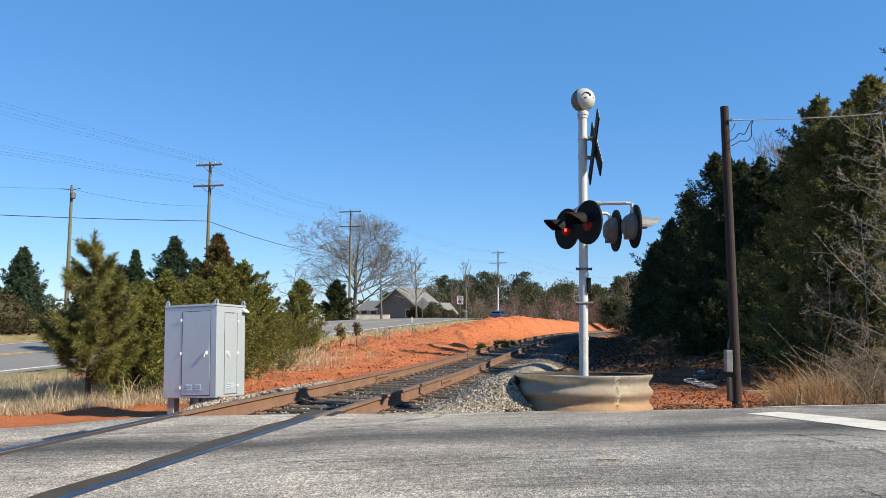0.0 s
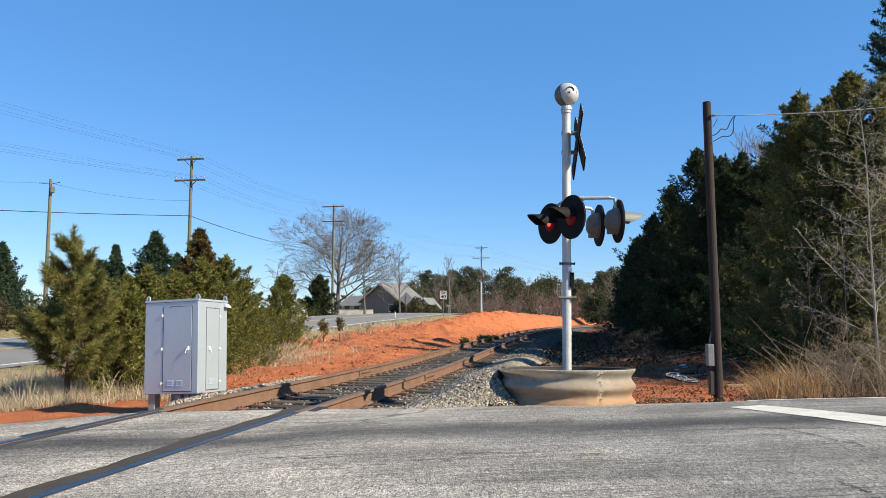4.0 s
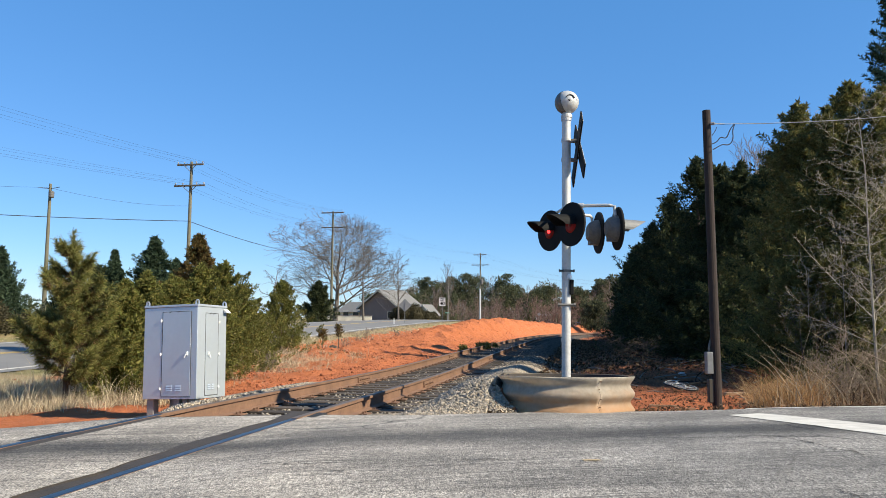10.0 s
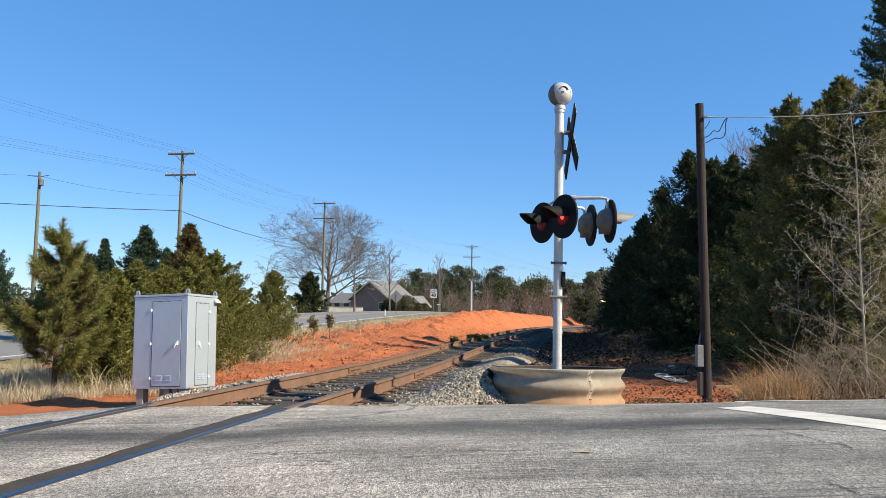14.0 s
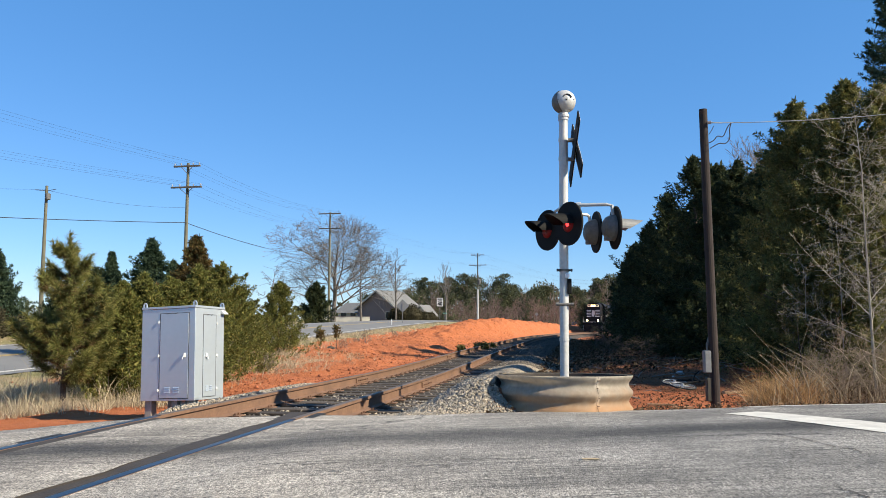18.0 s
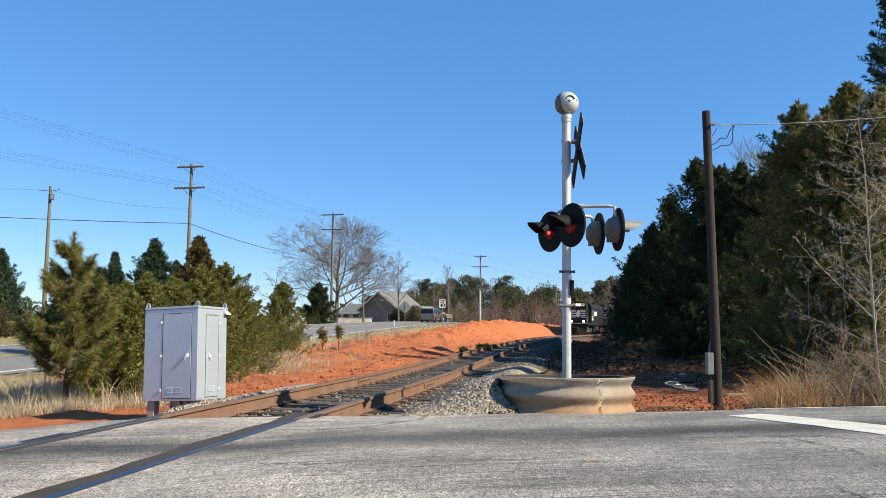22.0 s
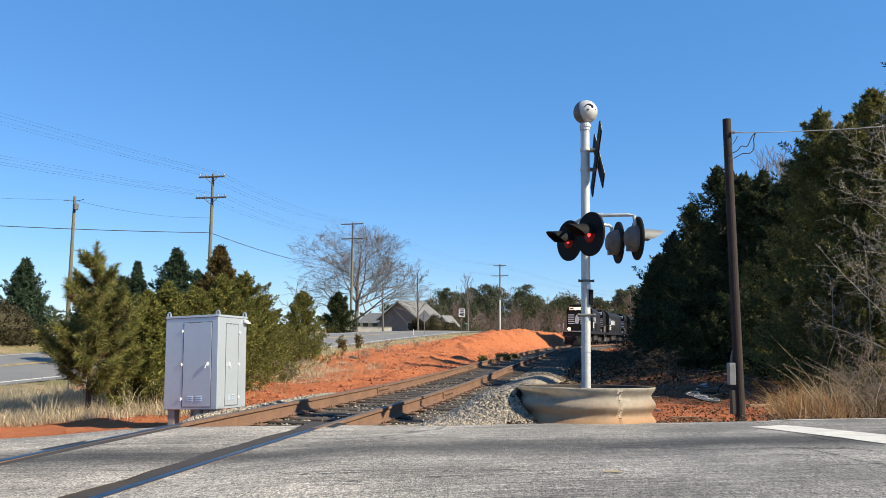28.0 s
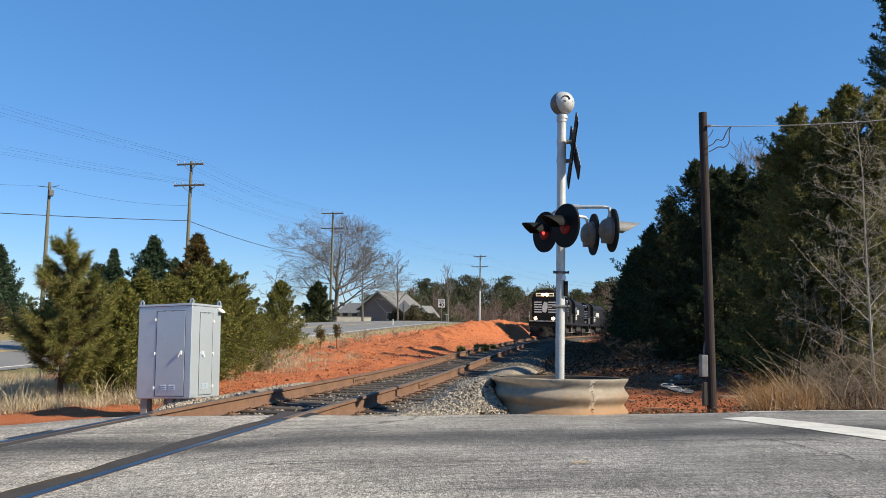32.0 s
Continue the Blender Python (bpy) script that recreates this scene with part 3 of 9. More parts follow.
HWZ = smooth([-60, 0, 26, 52, 70, 95, 110, 130, 160, 200, 260], [-0.9, -0.8, -0.56, -0.12, 0.30, 0.78, 0.85, 0.65, 0.1, -0.8, -1.5])
HWB = smooth([-60, 0, 36, 60, 95, 260], [0.1, 0.25, 0.35, 0.45, 0.12, 0.1])


def sstep(a, b, x):
    t = np.clip((x - a) / (b - a), 0, 1)
    return t * t * (3 - 2 * t)


def xt(y):
    return np.interp(y, FY, TRX)


def zt(y):
    return np.interp(y, FY, TRZ)


def xh(y):
    return np.interp(y, FY, HWX)


def zh(y):
    return np.interp(y, FY, HWZ)


EDGE = (0.89, 9.56)
RS = 0.225


def across(x, y):
    """Distance beyond the crossing road's far edge (negative on the asphalt)."""
    return (y - EDGE[1] - RS * (x - EDGE[0])) / math.sqrt(1 + RS * RS) + bend(x)


def bend(x):
    """The far edge draws in a little on the left of the rails."""
    return 0.42 * sstep(-2.9, -4.6, x)


def road_z(x, y):
    v = across(x, y)
    return 0.03 + 0.12 * (1 - np.clip((np.abs(v + 4.2) / 4.2), 0, 1.4) ** 1.6) + 0 * x


def wobble(x, y, s, seed=0.0):
    return (np.sin(x * s * 1.3 + seed) * np.cos(y * s * 1.1 + 1.7 * seed) + 0.6 * np.sin(x * s * 2.9 + y * s * 2.3 + seed * 3) + 0.4 * np.sin(y * s * 5.1 - x * s * 4.3 + seed)) / 2


def lattice(i, j):
    h = (i * 374761393 + j * 668265263) & 0x7FFFFFFF
    h = ((h ^ (h >> 13)) * 1274126177) & 0x7FFFFFFF
    return ((h ^ (h >> 16)) & 0xFFFF) / 65535.0


def fbm(x, y, s, octaves=4, seed=0):
    """Fractal value noise, about -0.5 to 0.5."""
    out, amp, tot = 0.0, 1.0, 0.0
    for o in range(octaves):
        u, v = x * s + 31.7 * o + seed, y * s + 17.3 * o - seed
        i, j = np.floor(u).astype(np.int64), np.floor(v).astype(np.int64)
        f, g = u - i, v - j
        f, g = f * f * (3 - 2 * f), g * g * (3 - 2 * g)
        a = lattice(i, j) * (1 - f) + lattice(i + 1, j) * f
        b = lattice(i, j + 1) * (1 - f) + lattice(i + 1, j + 1) * f
        out = out + amp * (a * (1 - g) + b * g - 0.5)
        tot += amp
        amp *= 0.55
        s *= 2.1
    return out / tot


def ground_z(x, y):
    """Height of the ground sheet."""
    x, y = np.asarray(x, float), np.asarray(y, float)
    d = (x - xt(y)) * 0.98
    tz = zt(y) - 0.20
    hx, hz = xh(y), zh(y)
    # left of the track
    span = np.maximum((xt(y) - 2.6) - hx, 1.0)
    f = np.clip((xt(y) - 2.6 - x) / span, 0, 1)
    near = sstep(22, 9, y)
    low = tz - 0.30
    left = low + (hz - 0.06 - low) * f ** (1.0 + 0.3 * near) - near * 0.13 * np.sin(np.pi * np.clip(f, 0, 1) ** 0.6)
    left = np.where(d > -2.6, tz - 0.08 - 0.22 * sstep(-1.3, -2.6, d), left)
    amp = np.interp(y, [30, 42, 52, 60, 70, 85, 100, 115, 140, 170], [0, 0.15, 0.6, 1.05, 1.60, 1.75, 1.60, 1.45, 1.2, 0.6])
    crest = -np.interp(y, [40, 60, 80, 120], [6.0, 6.2, 5.6, 6.0])
    ridge = np.exp(-np.abs((d - crest) / np.interp(y, [40, 70, 120], [2.0, 1.9, 2.3])) ** 2.2)
    rill = 1 - np.abs(wobble(x, y * 2.2, 0.75, 6.0))
    gully = np.abs(np.sin(y * 0.7 + 0.35 * d + 4.0 * fbm(x, y, 0.12, 3, 13)))
    left = left + amp * ridge * (1 + 0.16 * wobble(x, y, 0.55, 1.0) - 0.55 * (1 - gully) ** 1.6 * sstep(0.6, 3.5, d - crest) - 0.12 * rill ** 4) * (d < 0)
    left = left + (0.13 * wobble(x, y, 0.8, 7.0) + 0.05 * wobble(x, y, 2.3, 8.0)) * sstep(-2.8, -4.5, d) * (x > hx + 1.0) * sstep(12, 20, y)
    left = left - 0.09 * np.abs(np.sin(y * 2.6 + 0.8 * d + 7 * fbm(x, y, 0.3, 3, 17))) ** 0.5 * ridge * np.minimum(amp, 1.0) * (d < 0)
    # furrows at the mound's foot, steep away from the rails to make shade streaks
    ph = (d + 0.05 * y) / 2.3 + 1.5 * fbm(x * 0.6, y * 0.30, 0.5, 3, 5)
    fr = ph - np.floor(ph)
    left = left + 0.30 * (1 - fr) ** 1.2 * sstep(0.0, 0.20, fr) * sstep(-0.25, 0.0, fbm(x, y * 0.5, 0.16, 2, 21)) * sstep(-2.9, -3.7, d) * sstep(-9.5, -7.5, d) * sstep(23, 28, y) * sstep(66, 52, y)
    left = left + (0.42 * fbm(x, y, 0.9, 5, 3) + 0.16 * np.abs(fbm(x, y, 2.6, 3, 9))) * sstep(-2.6, -3.6, d) * (x > hx + 0.8) * sstep(15, 20, y) * sstep(150, 110, y) * (0.5 + 0.15 * sstep(40, 62, y))
    # beyond the highway
    far = hz + np.interp(y, FY, HWB) - 0.05 + 0.0 * x
    left = np.where(x < hx - 7.4, far + (0.42 * sstep(75, 55, y) - 0.25 * sstep(55, 75, y)) * sstep(hx - 7.4, hx - 11, x), left)
    left = np.where((x <= hx) & (x >= hx - 7.4), hz - 0.12, left)
    # right of the track
    bank = 0.9 * sstep(6, 14, d) * sstep(20, 34, y) + 0.5 * sstep(14, 30, d) * sstep(8, 16, y)
    right = tz - 0.08 + 0.03 * sstep(1.15, 1.4, d) - 0.24 * sstep(1.35, 3.0, d) - 0.10 * sstep(3.0, 4.5, d) + 0.34 * sstep(3.0, 5.0, d) * sstep(60, 30, y) + 0.24 * sstep(3.6, 7.0, d) * sstep(13, 20, y) + bank
    right = right + (0.40 * sstep(26, 17, y) + 0.17 * sstep(17, 24, y)) * np.exp(-(((d - 2.25) / 0.62) ** 2)) * sstep(60, 45, y)
    z = np.where(d < 0, left, right)
    calm = 1 - 0.8 * (d > 0) * sstep(5.0, 4.0, d)
    z = z + calm * (0.05 * wobble(x, y, 1.1, 2.0) * sstep(2.0, 3.0, np.abs(d)) + 0.022 * wobble(x, y, 4.3, 5.0) * sstep(2.4, 3.2, np.abs(d)))
    z = z + 0.20 * np.exp(-(((d + 1.35) / 0.36) ** 2)) * sstep(9.4, 10.4, y) * sstep(17.5, 14.5, y)
    # shoulder of the crossing road
    v = across(x, y)
    rz = road_z(x, y)
    k = sstep(0.0, 1.6, v)
    z = np.where(v < 1.6, (rz - 0.045) * (1 - k) + z * k, z)
    z = np.where(v < 0.02, rz - 0.22, z)
    # gravel heaped against the culvert ring
    rim = np.hypot(x - 1.6, y - 10.2)
    z = z + 0.46 * np.clip((d - 1.5) / 1.15, 0, 1) * np.clip(v / 0.65, 0, 1) * np.exp(-((np.maximum(rim - 0.80, 0) / 1.2) ** 2)) * sstep(1.2, 0.9, x) * sstep(0.74, 0.83, rim)
    # near side of the crossing road
    z = np.where(v < -8.0, rz - 0.05, z)
    # far land rolls gently
    r = np.hypot(x, y)
    z = z + sstep(230, 700, r) * (2.5 * wobble(x, y, 0.006, 3.0))
    return z


def gz(x, y):
    return float(ground_z(np.array([x]), np.array([y]))[0])


def build_ground():
    fx = np.concatenate([-np.geomspace(1800, 30, 22), np.arange(-29, -13, 0.4), np.arange(-13, 9, 0.15), np.arange(9, 26, 0.34), np.geomspace(27, 1800, 22)])
    fy = np.concatenate([-np.geomspace(1200, 14, 12), np.arange(-12, 8, 0.8), np.arange(8, 46, 0.17), np.arange(46, 112, 0.30), np.arange(112, 150, 0.8), np.geomspace(151, 2600, 26)])
    X, Y = np.meshgrid(fx, fy)
    Z = ground_z(X, Y)
    nx, ny = len(fx), len(fy)
    i = (np.arange(ny - 1)[:, None] * nx + np.arange(nx - 1)[None, :]).ravel()
    me = np_mesh("ground", np.stack([X.ravel(), Y.ravel(), Z.ravel()], 1), np.stack([i, i + 1, i + nx + 1, i + nx], 1))
    d = X - xt(Y)
    hx = xh(Y)
    g = np.maximum(sstep(-1.4, 0.2, hx + 1.6 - X + 0.8 * wobble(X, Y, 0.7)) * (X > hx - 0.5), (X < hx).astype(float))
    g = np.maximum(g, sstep(-6.4, -8.5, d + 0.8 * wobble(X, Y, 0.9, 4)) * sstep(26, 18, Y) * sstep(14.6, 15.4, Y + 0.35 * wobble(X, Y, 2.0, 6)))
    g = np.maximum(g, sstep(160, 230, np.hypot(X, Y)))
    g = np.maximum(g, sstep(9.0, 10.5, d + 0.5 * wobble(X, Y, 1.1)) * sstep(18, 12, Y))
    red = sstep(2.6, 4.4, d - 2.6 * sstep(20, 11, Y) + 0.5 * wobble(X, Y, 0.8)) * sstep(150, 120, Y) * sstep(13.0, 16.5, Y)
    grit = sstep(3.1, 2.5, d + 0.4 * wobble(X, Y, 1.3, 9.0)) * sstep(-2.1 - 0.9 * (Y < 14), -1.6 - 0.9 * (Y < 14), d)
    grit = np.maximum(grit, sstep(0.9, 0.3, across(X, Y)) * (across(X, Y) > -1) * 0.55 * (d > -2.2))
    ca = me.color_attributes.new("cover", "FLOAT_COLOR", "POINT")
    ca.data.foreach_set("color", np.stack([red, g, grit, np.ones_like(g)], -1).astype(np.float32).ravel())
    ob = link("ground", me, M["ground"], smooth=True)
    tagged(ob, "red clay ground with dry winter grass and leaf litter", "ground", kind="structure")


build_ground()


# ---- the crossing road, in three slabs with a flangeway beside each rail ----
def build_crossing_road():
    road = thing("road", Matrix(), "worn pale grey asphalt road over a railway crossing", "road", kind="structure")
    strips = [(-16, -0.86, 60), (-0.67, 0.585, 8), (0.815, 60, 150)]
    for a, b, cnt in strips:
        if a < -10:
            off = np.concatenate([np.linspace(a, -3, 14)[:-1], np.linspace(-3, b, 10)])
        elif b > 10:
            off = np.concatenate([np.linspace(a, 9, 34)[:-1], np.geomspace(9, b, 10)])
        else:
            off = np.linspace(a, b, cnt)
        vs = np.concatenate([np.linspace(-8.6, -0.4, 28), [-0.2, -0.08, 0.0]])
        rows, uv = [], []
        for v in vs:
            for o in off:
                # start from the point of the track on this line across the road
                y = EDGE[1] + v
                for _ in range(4):
                    y = EDGE[1] + RS * (xt(y) - EDGE[0]) + v * math.sqrt(1 + RS * RS)
                x0 = xt(y)
                c = 1 / math.sqrt(1 + RS * RS)
                x, yy = x0 + o * c, y + o * c * RS
                ragged = 0.06 * float(wobble(np.array([x]), np.array([yy]), 2.3)[()][0]) if v > -0.01 else 0
                edge_wear = 0.02 * math.sin(yy * 7.0) + 0.015 * math.sin(yy * 17.0) if (min(abs(o + 0.86), abs(o - 0.815), abs(o - 0.585)) < 0.01) else 0
                drop = 0.05 if v > -0.01 else (0.012 if v > -0.1 else 0)
                z = float(road_z(np.array([x]), np.array([yy]))[0]) - drop + 0.006 * math.sin(x * 1.7) * math.cos(yy * 1.3)
                if abs(o) < 2.0:
                    z += (float(zt(yy)) - 0.012 - z) * (1 - sstep(0.9, 2.0, abs(o)))
                    z -= drop
                yy -= float(bend(x)) * sstep(-3.0, 0.0, v)
                rows.append((x + edge_wear, yy + ragged, z))
                uv.append((x0 + o + 2.0, v, 0))
        n, k = len(off), len(vs)
        i = (np.arange(k - 1)[:, None] * n + np.arange(n - 1)[None, :]).ravel()
        faces = [tuple(int(q) for q in f) for f in np.stack([i, i + 1, i + n + 1, i + n], 1)]
        me = bpy.data.meshes.new("asphalt_slab")
        # skirt down the sides
        base = len(rows)
        rim = [j for j in range(n)] + [r * n + n - 1 for r in range(1, k)] + [(k - 1) * n + j for j in range(n - 2, -1, -1)] + [r * n for r in range(k - 2, 0, -1)]
        for drop in (0.0, 0.16):
            for j in rim:
                rows.append((rows[j][0], rows[j][1], rows[j][2] - drop))
                uv.append(uv[j])
        m = len(rim)
        for q in range(m):
            w = (q + 1) % m
            faces.append((base + w, base + q, base + m + q, base + m + w))
        top_faces = (n - 1) * (k - 1)
        me.from_pydata(rows, [], faces)
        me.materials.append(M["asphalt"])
        me.materials.append(M["dirt_and_shade"])
        # slab sides take the dark material, so the sun leaves no bright edge
        for p in me.polygons[top_faces:]:
            p.material_index = 1
        at = me.attributes.new("road_uv", "FLOAT_VECTOR", "POINT")
        at.data.foreach_set("vector", np.array(uv, dtype=np.float32).ravel())
        link("asphalt_slab", me, M["asphalt"], road, smooth=True)
    return road


ROAD = build_crossing_road()


def strip_on_road(name, pts, half, material, lift=0.006, n=14, taper=1.0):
    """A painted band that follows the road's surface between two points."""
    (x0, y0), (x1, y1) = pts
    d = Vector((x1 - x0, y1 - y0)).normalized()
    nrm = Vector((-d.y, d.x))
    bm = bmesh.new()
    prev = None
    rr = random.Random(name + str(x0))
    for i in range(n + 1):
        t = i / n
        w = half * (1 + (taper - 1) * t)
        row = []
        for s in (-1, -0.33, 0.33, 1):
            jit = rr.uniform(-0.012, 0.012) if abs(s) == 1 else 0
            x, y = x0 + (x1 - x0) * t + nrm.x * (w * s + jit), y0 + (y1 - y0) * t + nrm.y * (w * s + jit)
            row.append(bm.verts.new((x, y, float(road_z(np.array([x]), np.array([y]))[0]) + lift + 0.006 * math.sin(x * 1.7) * math.cos(y * 1.3))))
        if prev:
            for a, b, c, e in zip(prev, prev[1:], row[1:], row):
                bm.faces.new((a, b, c, e))
        prev = row
    bmesh.ops.recalc_face_normals(bm, faces=bm.faces[:])
    return part(name, bm, material, ROAD)


strip_on_road("stop_line", ((3.42, 9.2), (5.2, 5.4)), 0.25, M["paint"], n=24, taper=2.0)["label"] = "worn white stop line"
strip_on_road("edge_line", ((3.75, 9.98), (14.0, 12.3)), 0.05, M["paint"], n=30)["label"] = "thin white edge line"


# ---- the railway ----
def at_track(s_y, d, dz=0.0):
    """A point d metres right of the track's centre."""
    x0, x1 = xt(s_y - 0.5), xt(s_y + 0.5)
    c = Vector((x1 - x0, 1.0, 0)).normalized()
    return Vector((xt(s_y) + c.y * d, s_y - c.x * d, zt(s_y) + dz)), c


def sweep(name, outline, ys, d, material, parent, dz=0.0, label="", wear=0.0):
    """Sweep a (side, height) outline along the track."""
    rows = []
    for y in ys:
        p, c = at_track(y, d, dz + wear * (math.sin(y * 2.1) + math.sin(y * 0.83)))
        for ox, oz in outline:
            rows.append((p.x + c.y * ox, p.y - c.x * ox, p.z + oz))
    n, k = len(outline), len(ys)
    faces = [(r * n + j, r * n + (j + 1) % n, (r + 1) * n + (j + 1) % n, (r + 1) * n + j) for r in range(k - 1) for j in range(n)]
    faces += [tuple(range(n))[::-1], tuple((k - 1) * n + j for j in range(n))]
    me = bpy.data.meshes.new(name)
    me.from_pydata(rows, [], faces)
    bm = bmesh.new()
    bm.from_mesh(me)
    bmesh.ops.recalc_face_normals(bm, faces=bm.faces[:])
    bm.to_mesh(me)
    bm.free()
    return link(name, me, material, parent, label)


RAILP = [(-0.070, -0.185), (0.070, -0.185), (0.070, -0.172), (0.012, -0.155), (0.010, -0.050), (0.037, -0.038), (0.037, -0.004), (0.030, 0.0), (-0.030, 0.0), (-0.037, -0.004), (-0.037, -0.038), (-0.010, -0.050), (-0.012, -0.155), (-0.070, -0.172)]


def build_track():
    track = thing("railway_track", Matrix(), "rusty rails on weathered timber ties curving away through red clay", "railway track", kind="structure")
    for d in (-0.755, 0.755):
        cuts = [(-40, 8.6), (8.6, 16.35 if d < 0 else 15.5)]
        y = cuts[-1][1]
        while y < 150:
            cuts.append((y + 0.02, min(y + 11.9, 160)))
            y += 11.9
        for a, b in cuts:
            ys = list(np.linspace(a, b, max(3, int((b - a) / 1.2)) + 1))
            ob = sweep("rail", RAILP, ys, d, [M["rail"], M["head"]], track, dz=0.004 * math.sin(a))
            for p in ob.data.polygons:
                if p.normal.z > 0.6 and p.center.z > zt(p.center.y) - 0.03:
                    p.material_index = 1
            if b < 8.7:
                ob.data.materials[1] = M["polish"]
            if a > 9:
                # joint bars with bolts across each joint
                for side in (-1, 1):
                    bar = [(side * 0.014, -0.150), (side * 0.040, -0.150), (side * 0.034, -0.058), (side * 0.014, -0.050)]
                    jb = sweep("joint_bar", bar, [a - 0.42, a - 0.2, a, a + 0.2, a + 0.42], d, M["rail"], track)
                    if a < 30:
                        bm = bmesh.new()
                        for q in (-0.34, -0.2, -0.07, 0.07, 0.2, 0.34):
                            p, c = at_track(a + q, d + side * 0.038, -0.10)
                            tube(bm, p, p + Vector((c.y * side * 0.03, -c.x * side * 0.03, 0)), 0.016, seg=6)
                        part("bolt", bm, M["rail"], jb)
    rr = random.Random(3)
    base = bmesh.new()
    box(base, -1.28, 1.28, -0.115, 0.115, -0.16, 0.0, bevel=0.012)
    rough = bpy.data.meshes.new("tie")
    base.to_mesh(rough)
    base.free()
    rough.materials.append(M["tie"])
    plate = bmesh.new()
    box(plate, -0.17, 0.17, -0.09, 0.09, 0.0, 0.014)
    for sx in (-0.10, 0.10):
        for sy in (-0.05, 0.05):
            box(plate, sx - 0.012, sx + 0.012, sy - 0.012, sy + 0.012, 0.014, 0.04)
    pm = bpy.data.meshes.new("tie_plate")
    plate.to_mesh(pm)
    plate.free()
    pm.materials.append(M["rail"])
    y = 9.75
    while y < 128:
        p, c = at_track(y, rr.uniform(-0.05, 0.05), -0.195)
        ang = math.atan2(-c.x, c.y) + rr.uniform(-0.03, 0.03)
        tie = new("tie", rough)
        tie.parent = track
        tie.matrix_basis = Matrix.Translation((p.x, p.y, p.z + rr.uniform(-0.012, 0.004))) @ Matrix.Rotation(ang, 4, "Z") @ Matrix.Rotation(rr.uniform(-0.012, 0.012), 4, "Y")
        if y < 45:
            for d in (-0.755, 0.755):
                q, c = at_track(y, d, -0.195)
                tp = new("tie_plate", pm)
                tp.parent = track
                tp.matrix_basis = Matrix.Translation(q) @ Matrix.Rotation(ang, 4, "Z")
        y += rr.uniform(0.50, 0.56)
    # dark rubber and packed dirt in the flangeways at the crossing
    for d0, d1, y1 in ((-0.72, -0.60, 8.5), (0.52, 0.72, 9.2)):
        sweep("flangeway_filler", [(d0, -0.2), (d1, -0.2), (d1, -0.030), (d0, -0.011)], list(np.linspace(0.2, y1, 16)), 0, M["dirt_and_shade"], track, label="packed dark dirt in the flangeway", wear=0.006)
    for d0, d1, y1 in ((-0.90, -0.80, 8.5), (0.80, 0.90, 9.2)):
        sweep("flangeway_filler", [(d0, -0.2), (d1, -0.2), (d1, -0.014), (d0, -0.014)], list(np.linspace(0.2, y1, 16)), 0, M["rubber"], track, label="black rubber flangeway filler", wear=0.006)


build_track()


def stones(name, pts, size, material, seed, label, category, parent=None, sharp=False):
    """Many small broken stones, joined: an uncountable stuff."""
    rg = np.random.default_rng(seed)
    if sharp:
        base = np.array([(1, 1, 0.9), (-1, -1, 1), (-1, 1, -0.9), (1, -1, -1)], float)
        tri = np.array([(0, 2, 1), (0, 1, 3), (0, 3, 2), (1, 2, 3)])
    else:
        base = np.array([(1, 0, 0), (-1, 0, 0), (0, 1, 0), (0, -1, 0), (0, 0, 1), (0, 0, -1)], float)
        tri = np.array([(0, 2, 4), (2, 1, 4), (1, 3, 4), (3, 0, 4), (2, 0, 5), (1, 2, 5), (3, 1, 5), (0, 3, 5)])
    n = len(pts)
    s = size * rg.uniform(0.5, 1.25, (n, 1, 1)) * rg.uniform(0.55, 1.2, (n, len(base), 1))
    q = rg.normal(size=(n, 4))
    q /= np.linalg.norm(q, axis=1, keepdims=True)
    w, x, y, z = q.T
    rot = np.stack([1 - 2 * (y * y + z * z), 2 * (x * y - z * w), 2 * (x * z + y * w), 2 * (x * y + z * w), 1 - 2 * (x * x + z * z), 2 * (y * z - x * w), 2 * (x * z - y * w), 2 * (y * z + x * w), 1 - 2 * (x * x + y * y)], 1).reshape(n, 3, 3)
    v = np.einsum("nij,nkj->nki", rot, base[None] * s) * np.array([1, 1, 0.8]) + np.asarray(pts)[:, None, :]
    f = tri[None] + (np.arange(n) * len(base))[:, None, None]
    me = np_mesh(name, v.reshape(-1, 3), f.reshape(-1, 3))
    ob = link(name, me, material, parent)
    return tagged(ob, label, category, kind="stuff")


def crack_on_road(pts, width, seed):
    """A ragged dark crack following the road's surface."""
    rr = random.Random(seed)
    bm = bmesh.new()
    prev = None
    for (x0, y0), (x1, y1) in zip(pts, pts[1:]):
        n = max(3, int(math.hypot(x1 - x0, y1 - y0) / 0.06))
        for i in range(n):
            t = i / n
            x, y = x0 + (x1 - x0) * t + rr.uniform(-0.02, 0.02), y0 + (y1 - y0) * t + rr.uniform(-0.03, 0.03)
            w = width * rr.uniform(0.3, 1.4)
            row = []
            for s in (-1, 1):
                yy = y + s * w
                row.append(bm.verts.new((x + s * w * 0.5, yy, float(road_z(np.array([x]), np.array([yy]))[0]) + 0.005 + 0.006 * math.sin(x * 1.7) * math.cos(yy * 1.3))))
            if prev:
                bm.faces.new((prev[0], row[0], row[1], prev[1]))
            prev = row
    bmesh.ops.recalc_face_normals(bm, faces=bm.faces[:])
    part("crack", bm, M["dirt_and_shade"], ROAD, "ragged dark crack in the asphalt")


crack_on_road([(2.95, 7.1), (3.02, 6.75), (3.07, 6.42), (3.16, 6.25), (3.11, 6.05)], 0.013, 1)
crack_on_road([(2.62, 6.1), (2.5, 5.88), (2.38, 5.67)], 0.009, 2)
